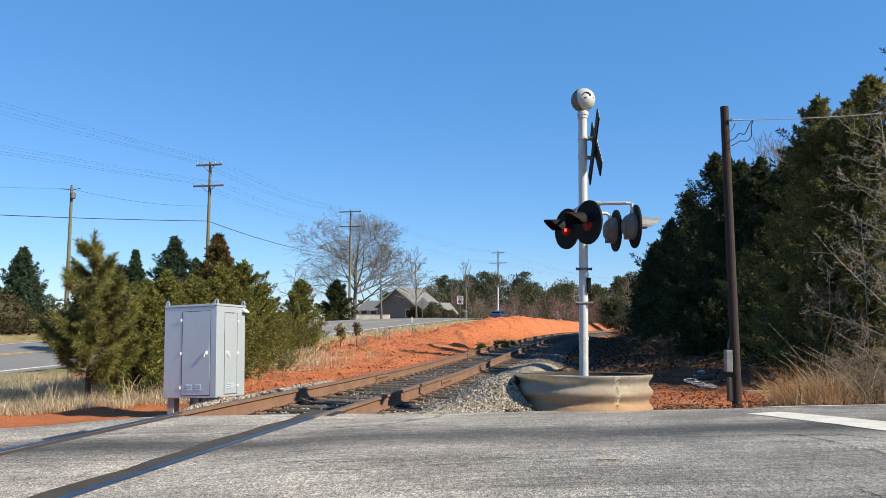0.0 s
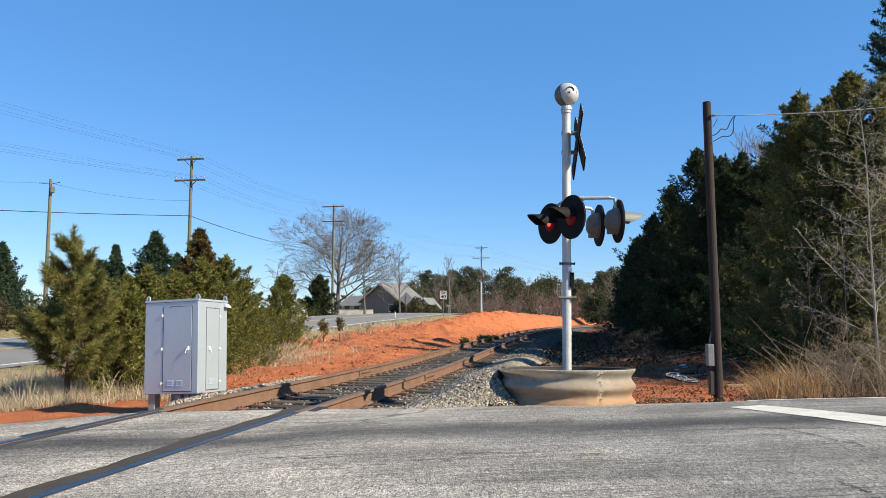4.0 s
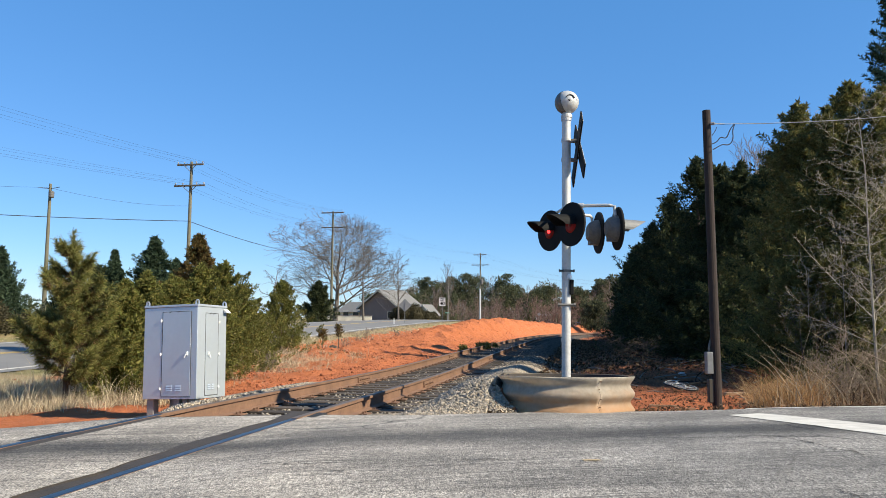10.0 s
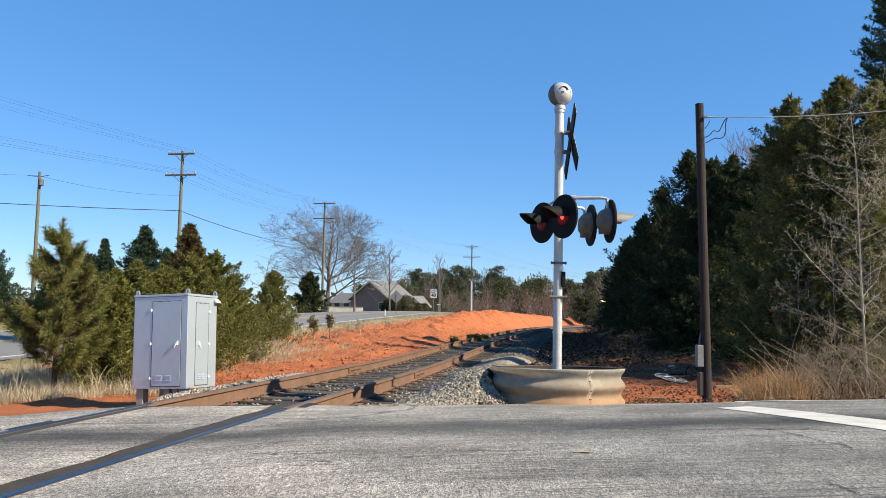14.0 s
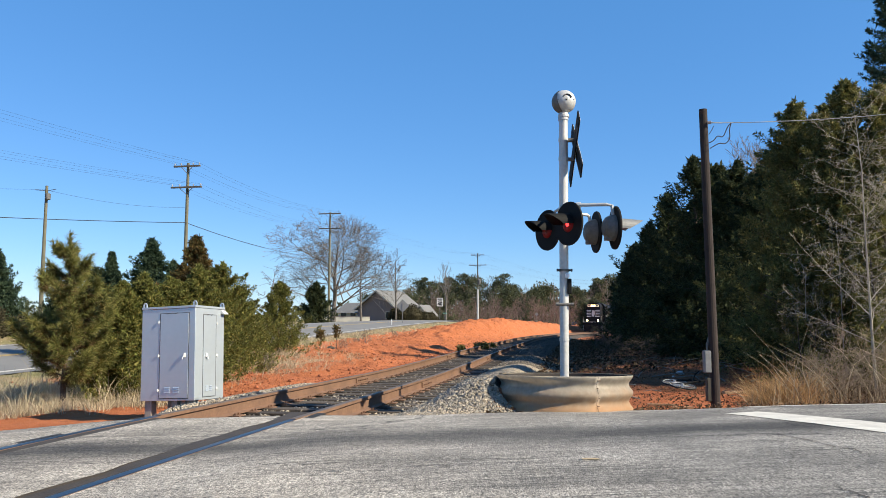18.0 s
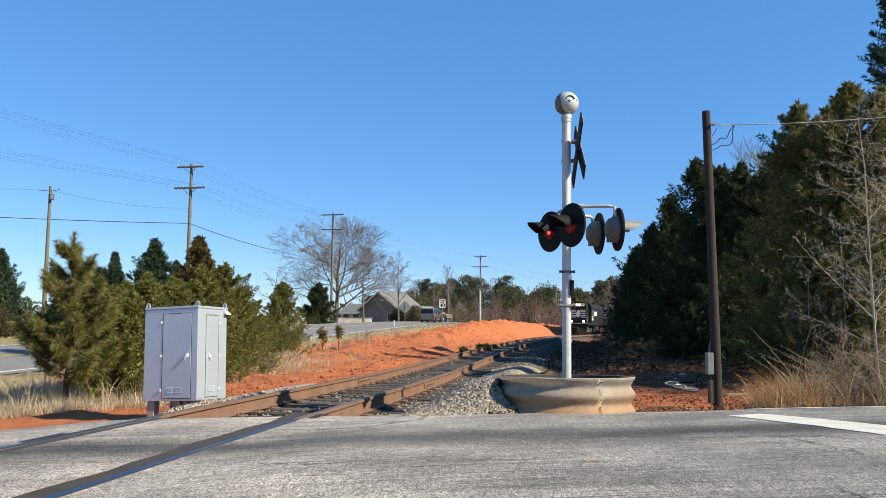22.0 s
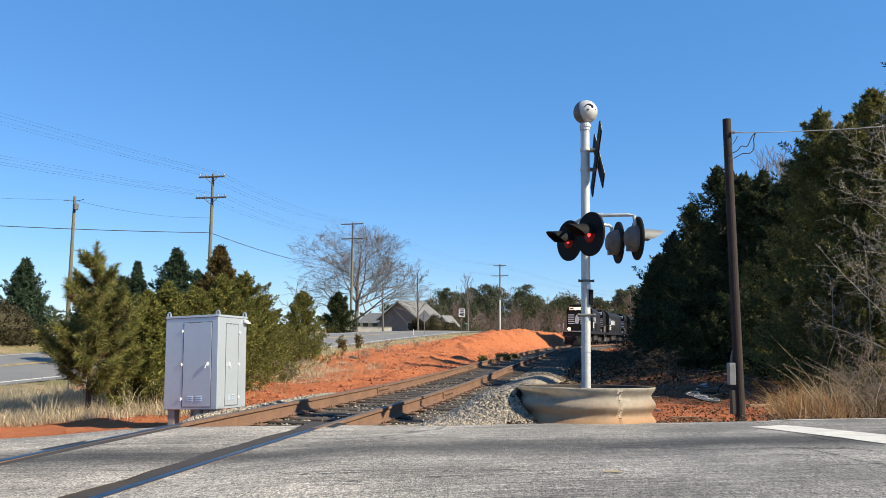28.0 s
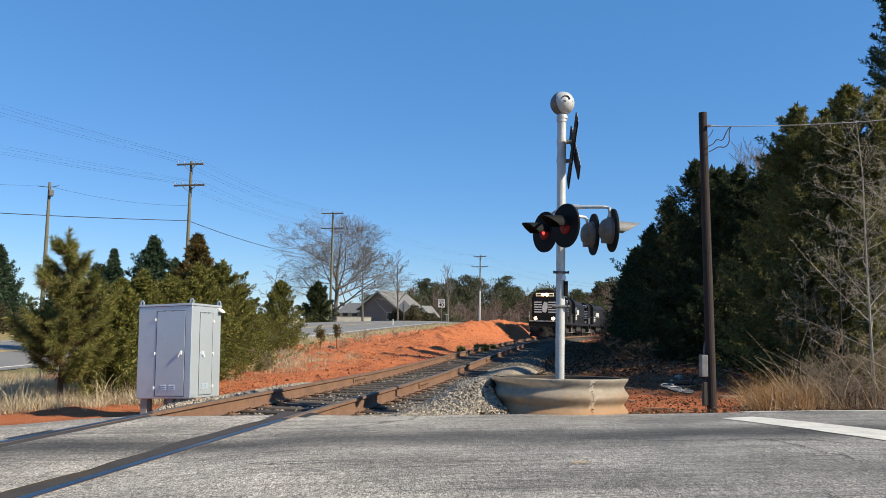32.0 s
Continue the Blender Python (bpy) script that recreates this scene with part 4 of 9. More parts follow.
crack_on_road([(2.42, 5.07), (2.39, 4.94), (2.45, 4.7)], 0.009, 3)
crack_on_road([(-1.47, 5.53), (-1.13, 5.63), (-0.73, 5.67), (-0.44, 5.73), (0.02, 5.79), (0.37, 5.83), (0.95, 5.89)], 0.008, 4)
crack_on_road([(-0.14, 5.53), (0.17, 5.59), (0.55, 5.67), (0.93, 5.71)], 0.007, 5)
crack_on_road([(-0.88, 5.33), (-0.4, 5.42), (-0.19, 5.43)], 0.006, 7)


# ---- trees and grass ----
def sprays(rg, pts, dirs, leaf, per, spread=0.6, width=0.3, up=0.0):
    """Thin leaf blades at points, pointing roughly along dirs."""
    n = len(pts) * per
    p = np.repeat(pts, per, 0) + rg.normal(size=(n, 3)) * leaf * 0.45
    d = np.repeat(dirs, per, 0) + rg.normal(size=(n, 3)) * spread
    d[:, 2] += up
    d /= np.linalg.norm(d, axis=1, keepdims=True) + 1e-9
    w = np.cross(d, rg.normal(size=(n, 3)))
    w /= np.linalg.norm(w, axis=1, keepdims=True) + 1e-9
    ln = leaf * rg.uniform(0.6, 1.3, (n, 1))
    wd = ln * width * 0.5
    a, t = p - d * ln * 0.4, p + d * ln * 0.6
    m = p + d * ln * 0.1
    v = np.stack([a, m + w * wd, t, m - w * wd], 1)
    f = np.arange(n * 4).reshape(n, 4)
    return v.reshape(-1, 3), f


def trunk_mesh(bm, h, r, lean=(0, 0), seg=8, steps=6, rr=None):
    rr = rr or R
    pts = [Vector((lean[0] * (i / steps) ** 1.3 + (rr.uniform(-1, 1) * r * 0.5 if i else 0), lean[1] * (i / steps) + (rr.uniform(-1, 1) * r * 0.5 if i else 0), h * i / steps)) for i in range(steps + 1)]
    loft(bm, pts, [r * (1 - 0.85 * i / steps) for i in range(steps + 1)], seg)
    return pts


def conifer(x, y, h, r, label, foliage, seed, branches=160, along=9, per=3, leaf=0.22, base=0.04, profile="cone", lift=0.35, name="evergreen_tree", category="tree", z=None, width=0.3, spread=0.6, jitter=0.3, bark="bark", trunk_r=None, group="", sprig=0.0, rise=0.35):
    """A tapered trunk, limbs and a crown of many thin sprays with an uneven outline."""
    rg = np.random.default_rng(seed)
    rr = random.Random(seed)
    z = gz(x, y) - 0.03 if z is None else z
    tree = thing(name, pose(x, y, z), label, category, group)
    bm = bmesh.new()
    trunk_mesh(bm, h * 0.95, trunk_r or max(0.025, h * 0.014), rr=rr)
    t = base + (1 - base) * rg.uniform(0, 1, branches) ** 0.9
    if profile == "cone":
        prof = (1 - t) ** 0.95 * 0.97 + 0.03
    elif profile == "oval":
        prof = np.sqrt(np.clip(1 - ((t - 0.42) / 0.6) ** 2, 0.01, 1))
    else:
        prof = np.clip((1 - t) ** 0.55, 0.05, 1) * (0.7 + 0.3 * np.minimum(t / 0.15, 1))
    lump = 1 + 0.22 * np.sin(t * 17 + seed) * np.sin(t * 5 + seed * 2)
    az = rg.uniform(0, 2 * np.pi, branches)
    side = 1 + 0.2 * np.sin(az * 2 + seed) + 0.14 * np.sin(az * 3 + t * 9)
    ln = r * prof * lump * side * rg.uniform(1 - jitter, 1 + jitter * 0.45, branches)
    dirs = np.stack([np.cos(az), np.sin(az), np.full(branches, lift) + rg.uniform(-0.15, 0.2, branches) + 0.5 * t], 1)
    u = rg.uniform(0.22, 1.0, (branches, along)) ** 0.8
    pts = np.stack([np.zeros(branches), np.zeros(branches), t * h], 1)[:, None, :] + dirs[:, None, :] * (ln[:, None] * u)[:, :, None] + rg.normal(size=(branches, along, 3)) * (0.05 * r + 0.10 * leaf)
    pts[:, :, 2] *= h / np.percentile(pts[:, :, 2], 99.7)
    for k in range(0, branches, max(1, branches // 40)):
        p0 = Vector((0, 0, t[k] * h))
        tube(bm, p0, p0 + Vector(dirs[k]) * float(ln[k]) * 0.8, max(0.006, h * 0.003), 0.004, seg=4, caps=False)
    part("trunk", bm, M[bark], tree)
    flat, fd = pts.reshape(-1, 3), np.repeat(dirs, along, 0)
    if sprig:
        # feathery sprigs: a row of small blades along each side twig
        n = len(flat)
        sd = fd * 0.6 + rg.normal(size=(n, 3)) * 0.42
        sd[:, 2] += rise
        sd /= np.linalg.norm(sd, axis=1, keepdims=True) + 1e-9
        s = rg.uniform(0, 1, (n, per)) ** 0.8
        ln2 = sprig * rg.uniform(0.5, 1.3, (n, 1)) * (0.55 + 0.45 * (1 - flat[:, 2:3] / h))
        q = (flat[:, None, :] + sd[:, None, :] * (s * ln2)[:, :, None]).reshape(-1, 3)
        v, f = sprays(rg, q, np.repeat(sd, per, 0), leaf, 1, spread, width, 0.1)
        # denser inner foliage round the stems
        m = min(1500, n)
        bi = rg.integers(0, branches, m)
        c = np.stack([np.zeros(m), np.zeros(m), t[bi] * h], 1) + dirs[bi] * (ln[bi] * rg.uniform(0.1, 0.6, m))[:, None] + rg.normal(size=(m, 3)) * 0.06 * r
        v2, f2 = sprays(rg, c, dirs[bi], leaf * 1.6, 2, 0.7, 0.25)
        v, f = np.concatenate([v, v2]), np.concatenate([f, f2 + len(v)])
        link("crown", np_mesh("crown", v, f), M[foliage], tree)
        return tree
    v, f = sprays(rg, flat, fd, leaf, per, spread, width, 0.15)
    link("crown", np_mesh("crown", v, f), M[foliage], tree)
    return tree


def leaf_tris(p, d, ln, width, rg):
    """Pointed scale leaves at points p, along unit directions d."""
    w = np.cross(d, rg.normal(size=p.shape))
    w *= ln * width * 0.5 / (np.linalg.norm(w, axis=1, keepdims=True) + 1e-9)
    return np.stack([p - w, p + w, p + d * ln], 1).reshape(-1, 3)


def plume_tree(x, y, h, r, label, foliage, seed, plumes=110, leaves=260, leaf=0.085, width=0.26, plen=0.6, fat=0.30, profile="cedar", lift=0.75, leaders=0, base=0.02, core=2200, name="cedar_tree", category="tree", group="", z=None, bark="bark", bare=0.0):
    """An evergreen of feathery plumes: each branch ends in a pointed spray, with dark gaps between the sprays."""
    rg = np.random.default_rng(seed)
    z = gz(x, y) - 0.03 if z is None else z
    tree = thing(name, pose(x, y, z), label, category, group)
    def prof(t):
        if profile == "cone":
            return (1 - t) ** 0.9 * 0.97 + 0.02
        if profile == "bush":
            return np.clip((1 - t) ** 0.5, 0.05, 1) * (0.75 + 0.25 * np.minimum(t / 0.2, 1))
        if profile == "fir":
            return (1 - t) ** 0.62 * (0.8 + 0.2 * np.minimum(t / 0.12, 1)) + 0.01
        return (1 - t) ** 0.7 * (0.76 + 0.24 * np.minimum(t / 0.16, 1)) + 0.015
    t = base + (1 - base) * rg.uniform(0, 1, plumes) ** 0.85
    t[:4] = (0.985, 0.96, 0.94, 0.9)
    az = np.arange(plumes) * 2.39996 + rg.normal(size=plumes) * 0.35
    lump = 1 + 0.20 * np.sin(t * 13 + seed) * np.sin(az * 2 + seed * 2) + 0.12 * np.sin(az * 3 + t * 9)
    R = r * prof(t) * lump * rg.uniform(0.72, 1.12, plumes)
    if profile in ("fir", "cone"):
        R = R * np.where(rg.uniform(0, 1, plumes) < 0.16, rg.uniform(1.1, 1.45, plumes), rg.uniform(0.85, 1.05, plumes))
    axis, top = np.zeros((plumes, 2)), np.ones(plumes)
    if leaders:
        lead = np.where(rg.uniform(0, 1, plumes) < 0.4, 0, rg.integers(1, leaders + 1, plumes))
        lead[:4] = 0
        la = np.concatenate([[0], np.arange(leaders) * 2.4 + seed])
        lr = np.concatenate([[0], r * rg.uniform(0.32, 0.62, leaders)])
        top = np.concatenate([[1], rg.uniform(0.5, 0.92, leaders)])[lead]
        grow = np.minimum(1, 0.25 + t * 1.5)
        axis = np.stack([np.cos(la[lead]) * lr[lead] * grow, np.sin(la[lead]) * lr[lead] * grow], 1)
        R = R * np.where(lead == 0, 1.0, 0.6)
    up = lift + (0.35 if profile in ("cone", "fir") else 0.9) * t ** 3
    D = np.stack([np.cos(az), np.sin(az), up + rg.normal(size=plumes) * 0.14], 1)
    D /= np.linalg.norm(D, axis=1, keepdims=True)
    tip = np.stack([axis[:, 0] + np.cos(az) * R, axis[:, 1] + np.sin(az) * R, t * top * h], 1)
    tip[:, 2] = np.maximum(tip[:, 2], bare * h + 0.05)
    L = plen * rg.uniform(0.65, 1.35, plumes) * (0.55 + 0.45 * (1 - t))
    n = plumes * leaves
    u = rg.uniform(0, 1, (plumes, leaves))
    q = np.cross(np.repeat(D, leaves, 0), rg.normal(size=(n, 3)))
    q /= np.linalg.norm(q, axis=1, keepdims=True) + 1e-9
    rad = (fat * L)[:, None] * (1 - u) ** 0.55 * np.minimum(1, 0.35 + 3 * u) * np.sqrt(rg.uniform(0.05, 1, (plumes, leaves)))
    p = tip[:, None, :] - D[:, None, :] * (L[:, None] * (1 - u))[:, :, None]
    p = p.reshape(-1, 3) + q * rad.reshape(-1, 1)
    d = np.repeat(D, leaves, 0) * 0.8 + q * 0.8 + rg.normal(size=(n, 3)) * 0.5
    d /= np.linalg.norm(d, axis=1, keepdims=True)
    v = leaf_tris(p, d, leaf * rg.uniform(0.6, 1.3, (n, 1)), width, rg)
    # closer foliage round the stems
    bi = rg.integers(0, plumes, core)
    k = rg.uniform(0.1, 0.8, (core, 1))
    stem = np.concatenate([axis[bi], np.maximum(tip[bi, 2] - R[bi] * up[bi] * 0.8, bare * h)[:, None]], 1)
    c = stem + (tip[bi] - stem) * k + rg.normal(size=(core, 3)) * (0.02 + 0.25 * R[bi, None]) * 0.25
    cd = rg.normal(size=(core, 3))
    cd /= np.linalg.norm(cd, axis=1, keepdims=True)
    v2 = leaf_tris(c, cd, leaf * 1.7 * rg.uniform(0.7, 1.3, (core, 1)), 0.4, rg)
    v = np.concatenate([v, v2])
    bm = bmesh.new()
    trunk_mesh(bm, h * 0.93, max(0.03, h * 0.016), rr=random.Random(seed))
    for i in range(0, plumes, max(1, plumes // 36)):
        a = Vector((axis[i, 0] * 0.6, axis[i, 1] * 0.6, max(0.05, tip[i, 2] - R[i] * up[i] * 0.9)))
        tube(bm, a, Vector(tip[i] - D[i] * L[i] * 0.5), max(0.007, h * 0.0035), 0.004, seg=4, caps=False)
    part("trunk", bm, M[bark], tree)
    link("crown", np_mesh("crown", v, np.arange(len(v)).reshape(-1, 3)), M[foliage], tree)
    return tree


def young_pine(x, y, h, r, label, seed, shoots=7):
    """A loblolly sapling: whorled limbs that turn up at the end, each shoot a brush of long needles, brown ones further in."""
    rg = np.random.default_rng(seed)
    rr = random.Random(seed)
    tree = thing("young_pine", pose(x, y, gz(x, y) - 0.03), label, "tree")
    bm = bmesh.new()
    trunk_mesh(bm, h * 0.96, 0.06, seg=9, rr=rr)
    P, D, S = [], [], []
    zz = 0.17 * h
    while zz < h * 0.90:
        f = zz / h
        reach = r * (1.0 - f) ** 0.80 * (0.52 + 0.76 * min(1, f / 0.42)) + 0.04
        for k in range(7 if f < 0.7 else 4):
            a = rr.uniform(0, 2 * math.pi)
            ln = reach * rr.uniform(0.55, 1.05)
            z1 = zz + rr.uniform(-0.12, 0.12)
            pts = [Vector((math.cos(a) * ln * q, math.sin(a) * ln * q, z1 + ln * (0.12 * q + (0.30 + 0.3 * f) * q * q))) for q in (0, 0.35, 0.7, 1.0)]
            loft(bm, pts, [0.020 * (1 - f) + 0.008, 0.014 * (1 - f) + 0.007, 0.008, 0.005], 5)
            for j in range(shoots):
                q = 0.30 + 0.70 * (j + rr.random()) / shoots
                c = pts[0].lerp(pts[3], q)
                c.z = z1 + ln * (0.12 * q + (0.30 + 0.3 * f) * q * q)
                b = a + rr.uniform(-1.1, 1.1)
                d = Vector((math.cos(b), math.sin(b), rr.uniform(0.3, 1.3))).normalized()
                s = rr.uniform(0.10, 0.26) * (0.6 + 0.6 * ln) * (1.1 - 0.4 * f)
                P.append(c)
                D.append(d)
                S.append(s)
            P.append(pts[3] - Vector((0, 0, 0.02)))
            D.append((pts[3] - pts[2]).normalized() + Vector((0, 0, 0.7)))
            S.append(0.22)
        zz += 0.235
    for k in range(5):
        P.append(Vector((rr.uniform(-0.02, 0.02), rr.uniform(-0.02, 0.02), h * (0.89 + 0.024 * k))))
        D.append(Vector((rr.uniform(-0.25, 0.25), rr.uniform(-0.25, 0.25), 1)))
        S.append(0.24)
    part("trunk", bm, M["bark"], tree)
    P, D, S = np.array(P), np.array(D), np.array(S)
    D /= np.linalg.norm(D, axis=1, keepdims=True)
    def brush(i, per, ln, spread, back):
        n = len(i) * per
        u = rg.uniform(0, 1, n)
        p = np.repeat(P[i], per, 0) + np.repeat(D[i], per, 0) * (np.repeat(S[i], per) * (u - back))[:, None]
        d = np.repeat(D[i], per, 0) + rg.normal(size=(n, 3)) * spread
        d /= np.linalg.norm(d, axis=1, keepdims=True)
        w = np.cross(d, rg.normal(size=(n, 3)))
        w /= np.linalg.norm(w, axis=1, keepdims=True) + 1e-9
        ll = ln * rg.uniform(0.6, 1.15, (n, 1)) * (1.12 - 0.45 * p[:, 2:3] / h)
        wd = 0.005
        sag = np.array([0, 0, -0.18]) * ll
        v = np.stack([p - w * wd, p + w * wd, p + d * ll + sag + w * wd * 0.4, p + d * ll + sag - w * wd * 0.4], 1)
        return v.reshape(-1, 3)
    allp = np.arange(len(P))
    v = brush(allp, 90, 0.19, 0.60, 0.25)
    link("crown", np_mesh("crown", v, np.arange(len(v)).reshape(-1, 4)), M["pine"], tree)
    inner = allp[np.hypot(P[:, 0], P[:, 1]) < r * 0.6]
    v = brush(inner, 34, 0.15, 0.8, 0.9)
    link("dead_needles", np_mesh("dead_needles", v, np.arange(len(v)).reshape(-1, 4)), M["pinebrown"], tree, "brown dead needles inside the crown")
    return tree


def far_pine(x, y, h, r, label, seed, z, clumps_n=22, base=0.45, group="", foliage="farpine"):
    """A distant pine: a bare pole of a trunk under a broken crown of flat needle clumps."""
    rg = np.random.default_rng(seed)
    tree = thing("pine_tree", pose(x, y, z), label, "tree", group)
    bm = bmesh.new()
    trunk_mesh(bm, h * 0.96, 0.17, rr=random.Random(seed), seg=6)
    t = base + (1 - base) * (np.arange(clumps_n) + rg.uniform(0, 1, clumps_n)) / clumps_n
    az = rg.uniform(0, 2 * np.pi, clumps_n)
    f = (t - base) / (1 - base)
    R = r * np.sqrt(np.clip(1.0 - f ** 1.6, 0.02, 1)) * (0.55 + 0.45 * np.minimum(1, f * 4)) * rg.uniform(0.3, 0.95, clumps_n)
    C = np.stack([np.cos(az) * R, np.sin(az) * R, t * h - 0.35], 1)
    for c in C[::2]:
        tube(bm, (0, 0, max(0.2, c[2] - 0.5)), Vector(c), 0.06, 0.02, seg=4, caps=False)
    part("trunk", bm, M["bark"], tree)
    per = 150
    n = clumps_n * per
    q = rg.normal(size=(n, 3))
    q /= np.linalg.norm(q, axis=1, keepdims=True)
    size = np.repeat(r * rg.uniform(0.28, 0.5, clumps_n), per)[:, None]
    p = np.repeat(C, per, 0) + q * size * np.array([1, 1, 0.5]) * rg.uniform(0.3, 1, (n, 1))
    d = q + np.array([0, 0, 0.5]) + rg.normal(size=(n, 3)) * 0.4
    d /= np.linalg.norm(d, axis=1, keepdims=True)
    v = leaf_tris(p, d, 0.38 * rg.uniform(0.6, 1.3, (n, 1)), 0.6, rg)
    link("crown", np_mesh("crown", v, np.arange(len(v)).reshape(-1, 3)), M[foliage], tree)
    return tree


def seg_mesh(name, s, k=4, rmin=0.004):
    a, b = s[:, 0:3], s[:, 3:6]
    ra, rb = np.maximum(s[:, 6], rmin), np.maximum(s[:, 7], rmin)
    d = b - a
    d /= np.linalg.norm(d, axis=1, keepdims=True) + 1e-9
    ref = np.where(np.abs(d[:, 2:3]) > 0.9, np.array([[1.0, 0, 0]]), np.array([[0, 0, 1.0]]))
    u = np.cross(d, ref)
    u /= np.linalg.norm(u, axis=1, keepdims=True) + 1e-9
    w = np.cross(d, u)
    n = len(s)
    v = np.zeros((n, 2 * k, 3))
    for i in range(k):
        o = u * math.cos(2 * math.pi * i / k) + w * math.sin(2 * math.pi * i / k)
        v[:, i] = a + o * ra[:, None]
        v[:, k + i] = b + o * rb[:, None]
    f = np.array([(i, (i + 1) % k, k + (i + 1) % k, k + i) for i in range(k)])
    return np_mesh(name, v.reshape(-1, 3), (f[None] + (np.arange(n) * 2 * k)[:, None, None]).reshape(-1, 4))


def ramify(rg, h, wide, counts, angle=48.0, ratio=0.7, r0=0.1, r_tip=0.006, up=0.35, start=0.2, leader=0.8, wob=0.09, thin=0.55, taper=0.45):
    """Limbs that spring from a stem, branch again and again and bend upwards; each level thinner and shorter."""
    P, D = np.zeros((1, 3)), np.array([[0.0, 0.0, 1.0]])
    L, r = np.array([h * leader]), np.array([r0])
    out, stem = [], None
    for lev in range(len(counts) + 1):
        K = 5 if lev < 2 else (3 if h < 9 else 2)
        n = len(P)
        step = (L / K)[:, None]
        path, d = [P], D.copy()
        for i in range(K):
            d = d + rg.normal(size=(n, 3)) * (wob if lev else wob * 0.35)
            d[:, 2] += up / K * (lev > 0)
            d /= np.linalg.norm(d, axis=1, keepdims=True)
            path.append(path[-1] + d * step)
        rad = [np.maximum(r * (1 - (1 - taper * 0.5) * i / K), r_tip * 0.6) for i in range(K + 1)]
        segs = [np.concatenate([path[i], path[i + 1], rad[i][:, None], rad[i + 1][:, None]], 1) for i in range(K)]
        if lev == 0:
            stem = np.concatenate(segs)
        else:
            out += segs
        if lev == len(counts):
            break
        c = counts[lev]
        u = (start if lev == 0 else 0.16) + (1 - (start if lev == 0 else 0.16)) * (np.arange(c)[None, :] + rg.uniform(0.1, 0.9, (n, c))) / c
        ix = np.minimum((u * K).astype(int), K - 1)
        fr = u * K - ix
        stack = np.stack(path, 1)
        row = np.arange(n)[:, None]
        a, b = stack[row, ix], stack[row, ix + 1]
        pos = a + (b - a) * fr[:, :, None]
        t = b - a
        t /= np.linalg.norm(t, axis=2, keepdims=True) + 1e-9
        q = np.cross(t, rg.normal(size=(n, c, 3)))
        q /= np.linalg.norm(q, axis=2, keepdims=True) + 1e-9
        if lev == 0:
            az = np.arange(c) * 2.4 + rg.normal(size=(n, c)) * 0.4
            q = np.stack([np.cos(az), np.sin(az), np.zeros_like(az)], 2)
        al = np.radians(angle) * rg.uniform(0.65, 1.2, (n, c))[:, :, None]
        D = (t * np.cos(al) + q * np.sin(al)).reshape(-1, 3)
        L = (L[:, None] * ratio * (1 - 0.6 * u) * rg.uniform(0.6, 1.2, (n, c))).ravel()
        r = np.maximum((r[:, None] * (1 - (1 - taper * 0.5) * u) * thin).ravel(), r_tip)
        P = pos.reshape(-1, 3)
    s = np.concatenate(out)
    kz = h / np.max(s[:, 5])
    kx = wide / 2 / np.percentile(np.hypot(s[:, 3], s[:, 4]), 98)
    for m in (s, stem):
        m[:, [2, 5]] *= kz
        m[:, [0, 1, 3, 4]] *= kx
    return stem, s


def bare_tree(x, y, h, label, seed, counts=(12, 7, 4), wide=None, start=0.25, r0=None, r_tip=0.006, bark="greybark", twig="twig", name="bare_tree", z=None, lean=(0, 0), group="", sides=3, **k):
    rg = np.random.default_rng(seed)
    z = gz(x, y) - 0.05 if z is None else z
    tree = thing(name, pose(x, y, z), label, "shrub" if h < 2.6 else "tree", group)
    st, s = ramify(rg, h, wide or h * 0.5, counts, r0=r0 or h * 0.014, r_tip=r_tip, start=start, **k)
    for m in (st, s):
        m[:, [0, 3]] += lean[0] * m[:, [2, 5]] / h
        m[:, [1, 4]] += lean[1] * m[:, [2, 5]] / h
    bm = bmesh.new()
    loft(bm, [st[0, 0:3]] + [q[3:6] for q in st], [st[0, 6] * 1.25] + [q[7] for q in st], 8)
    part("trunk", bm, M[bark], tree)
    link("crown", seg_mesh("crown", s, sides, r_tip * 0.8), M[twig], tree)
    return tree


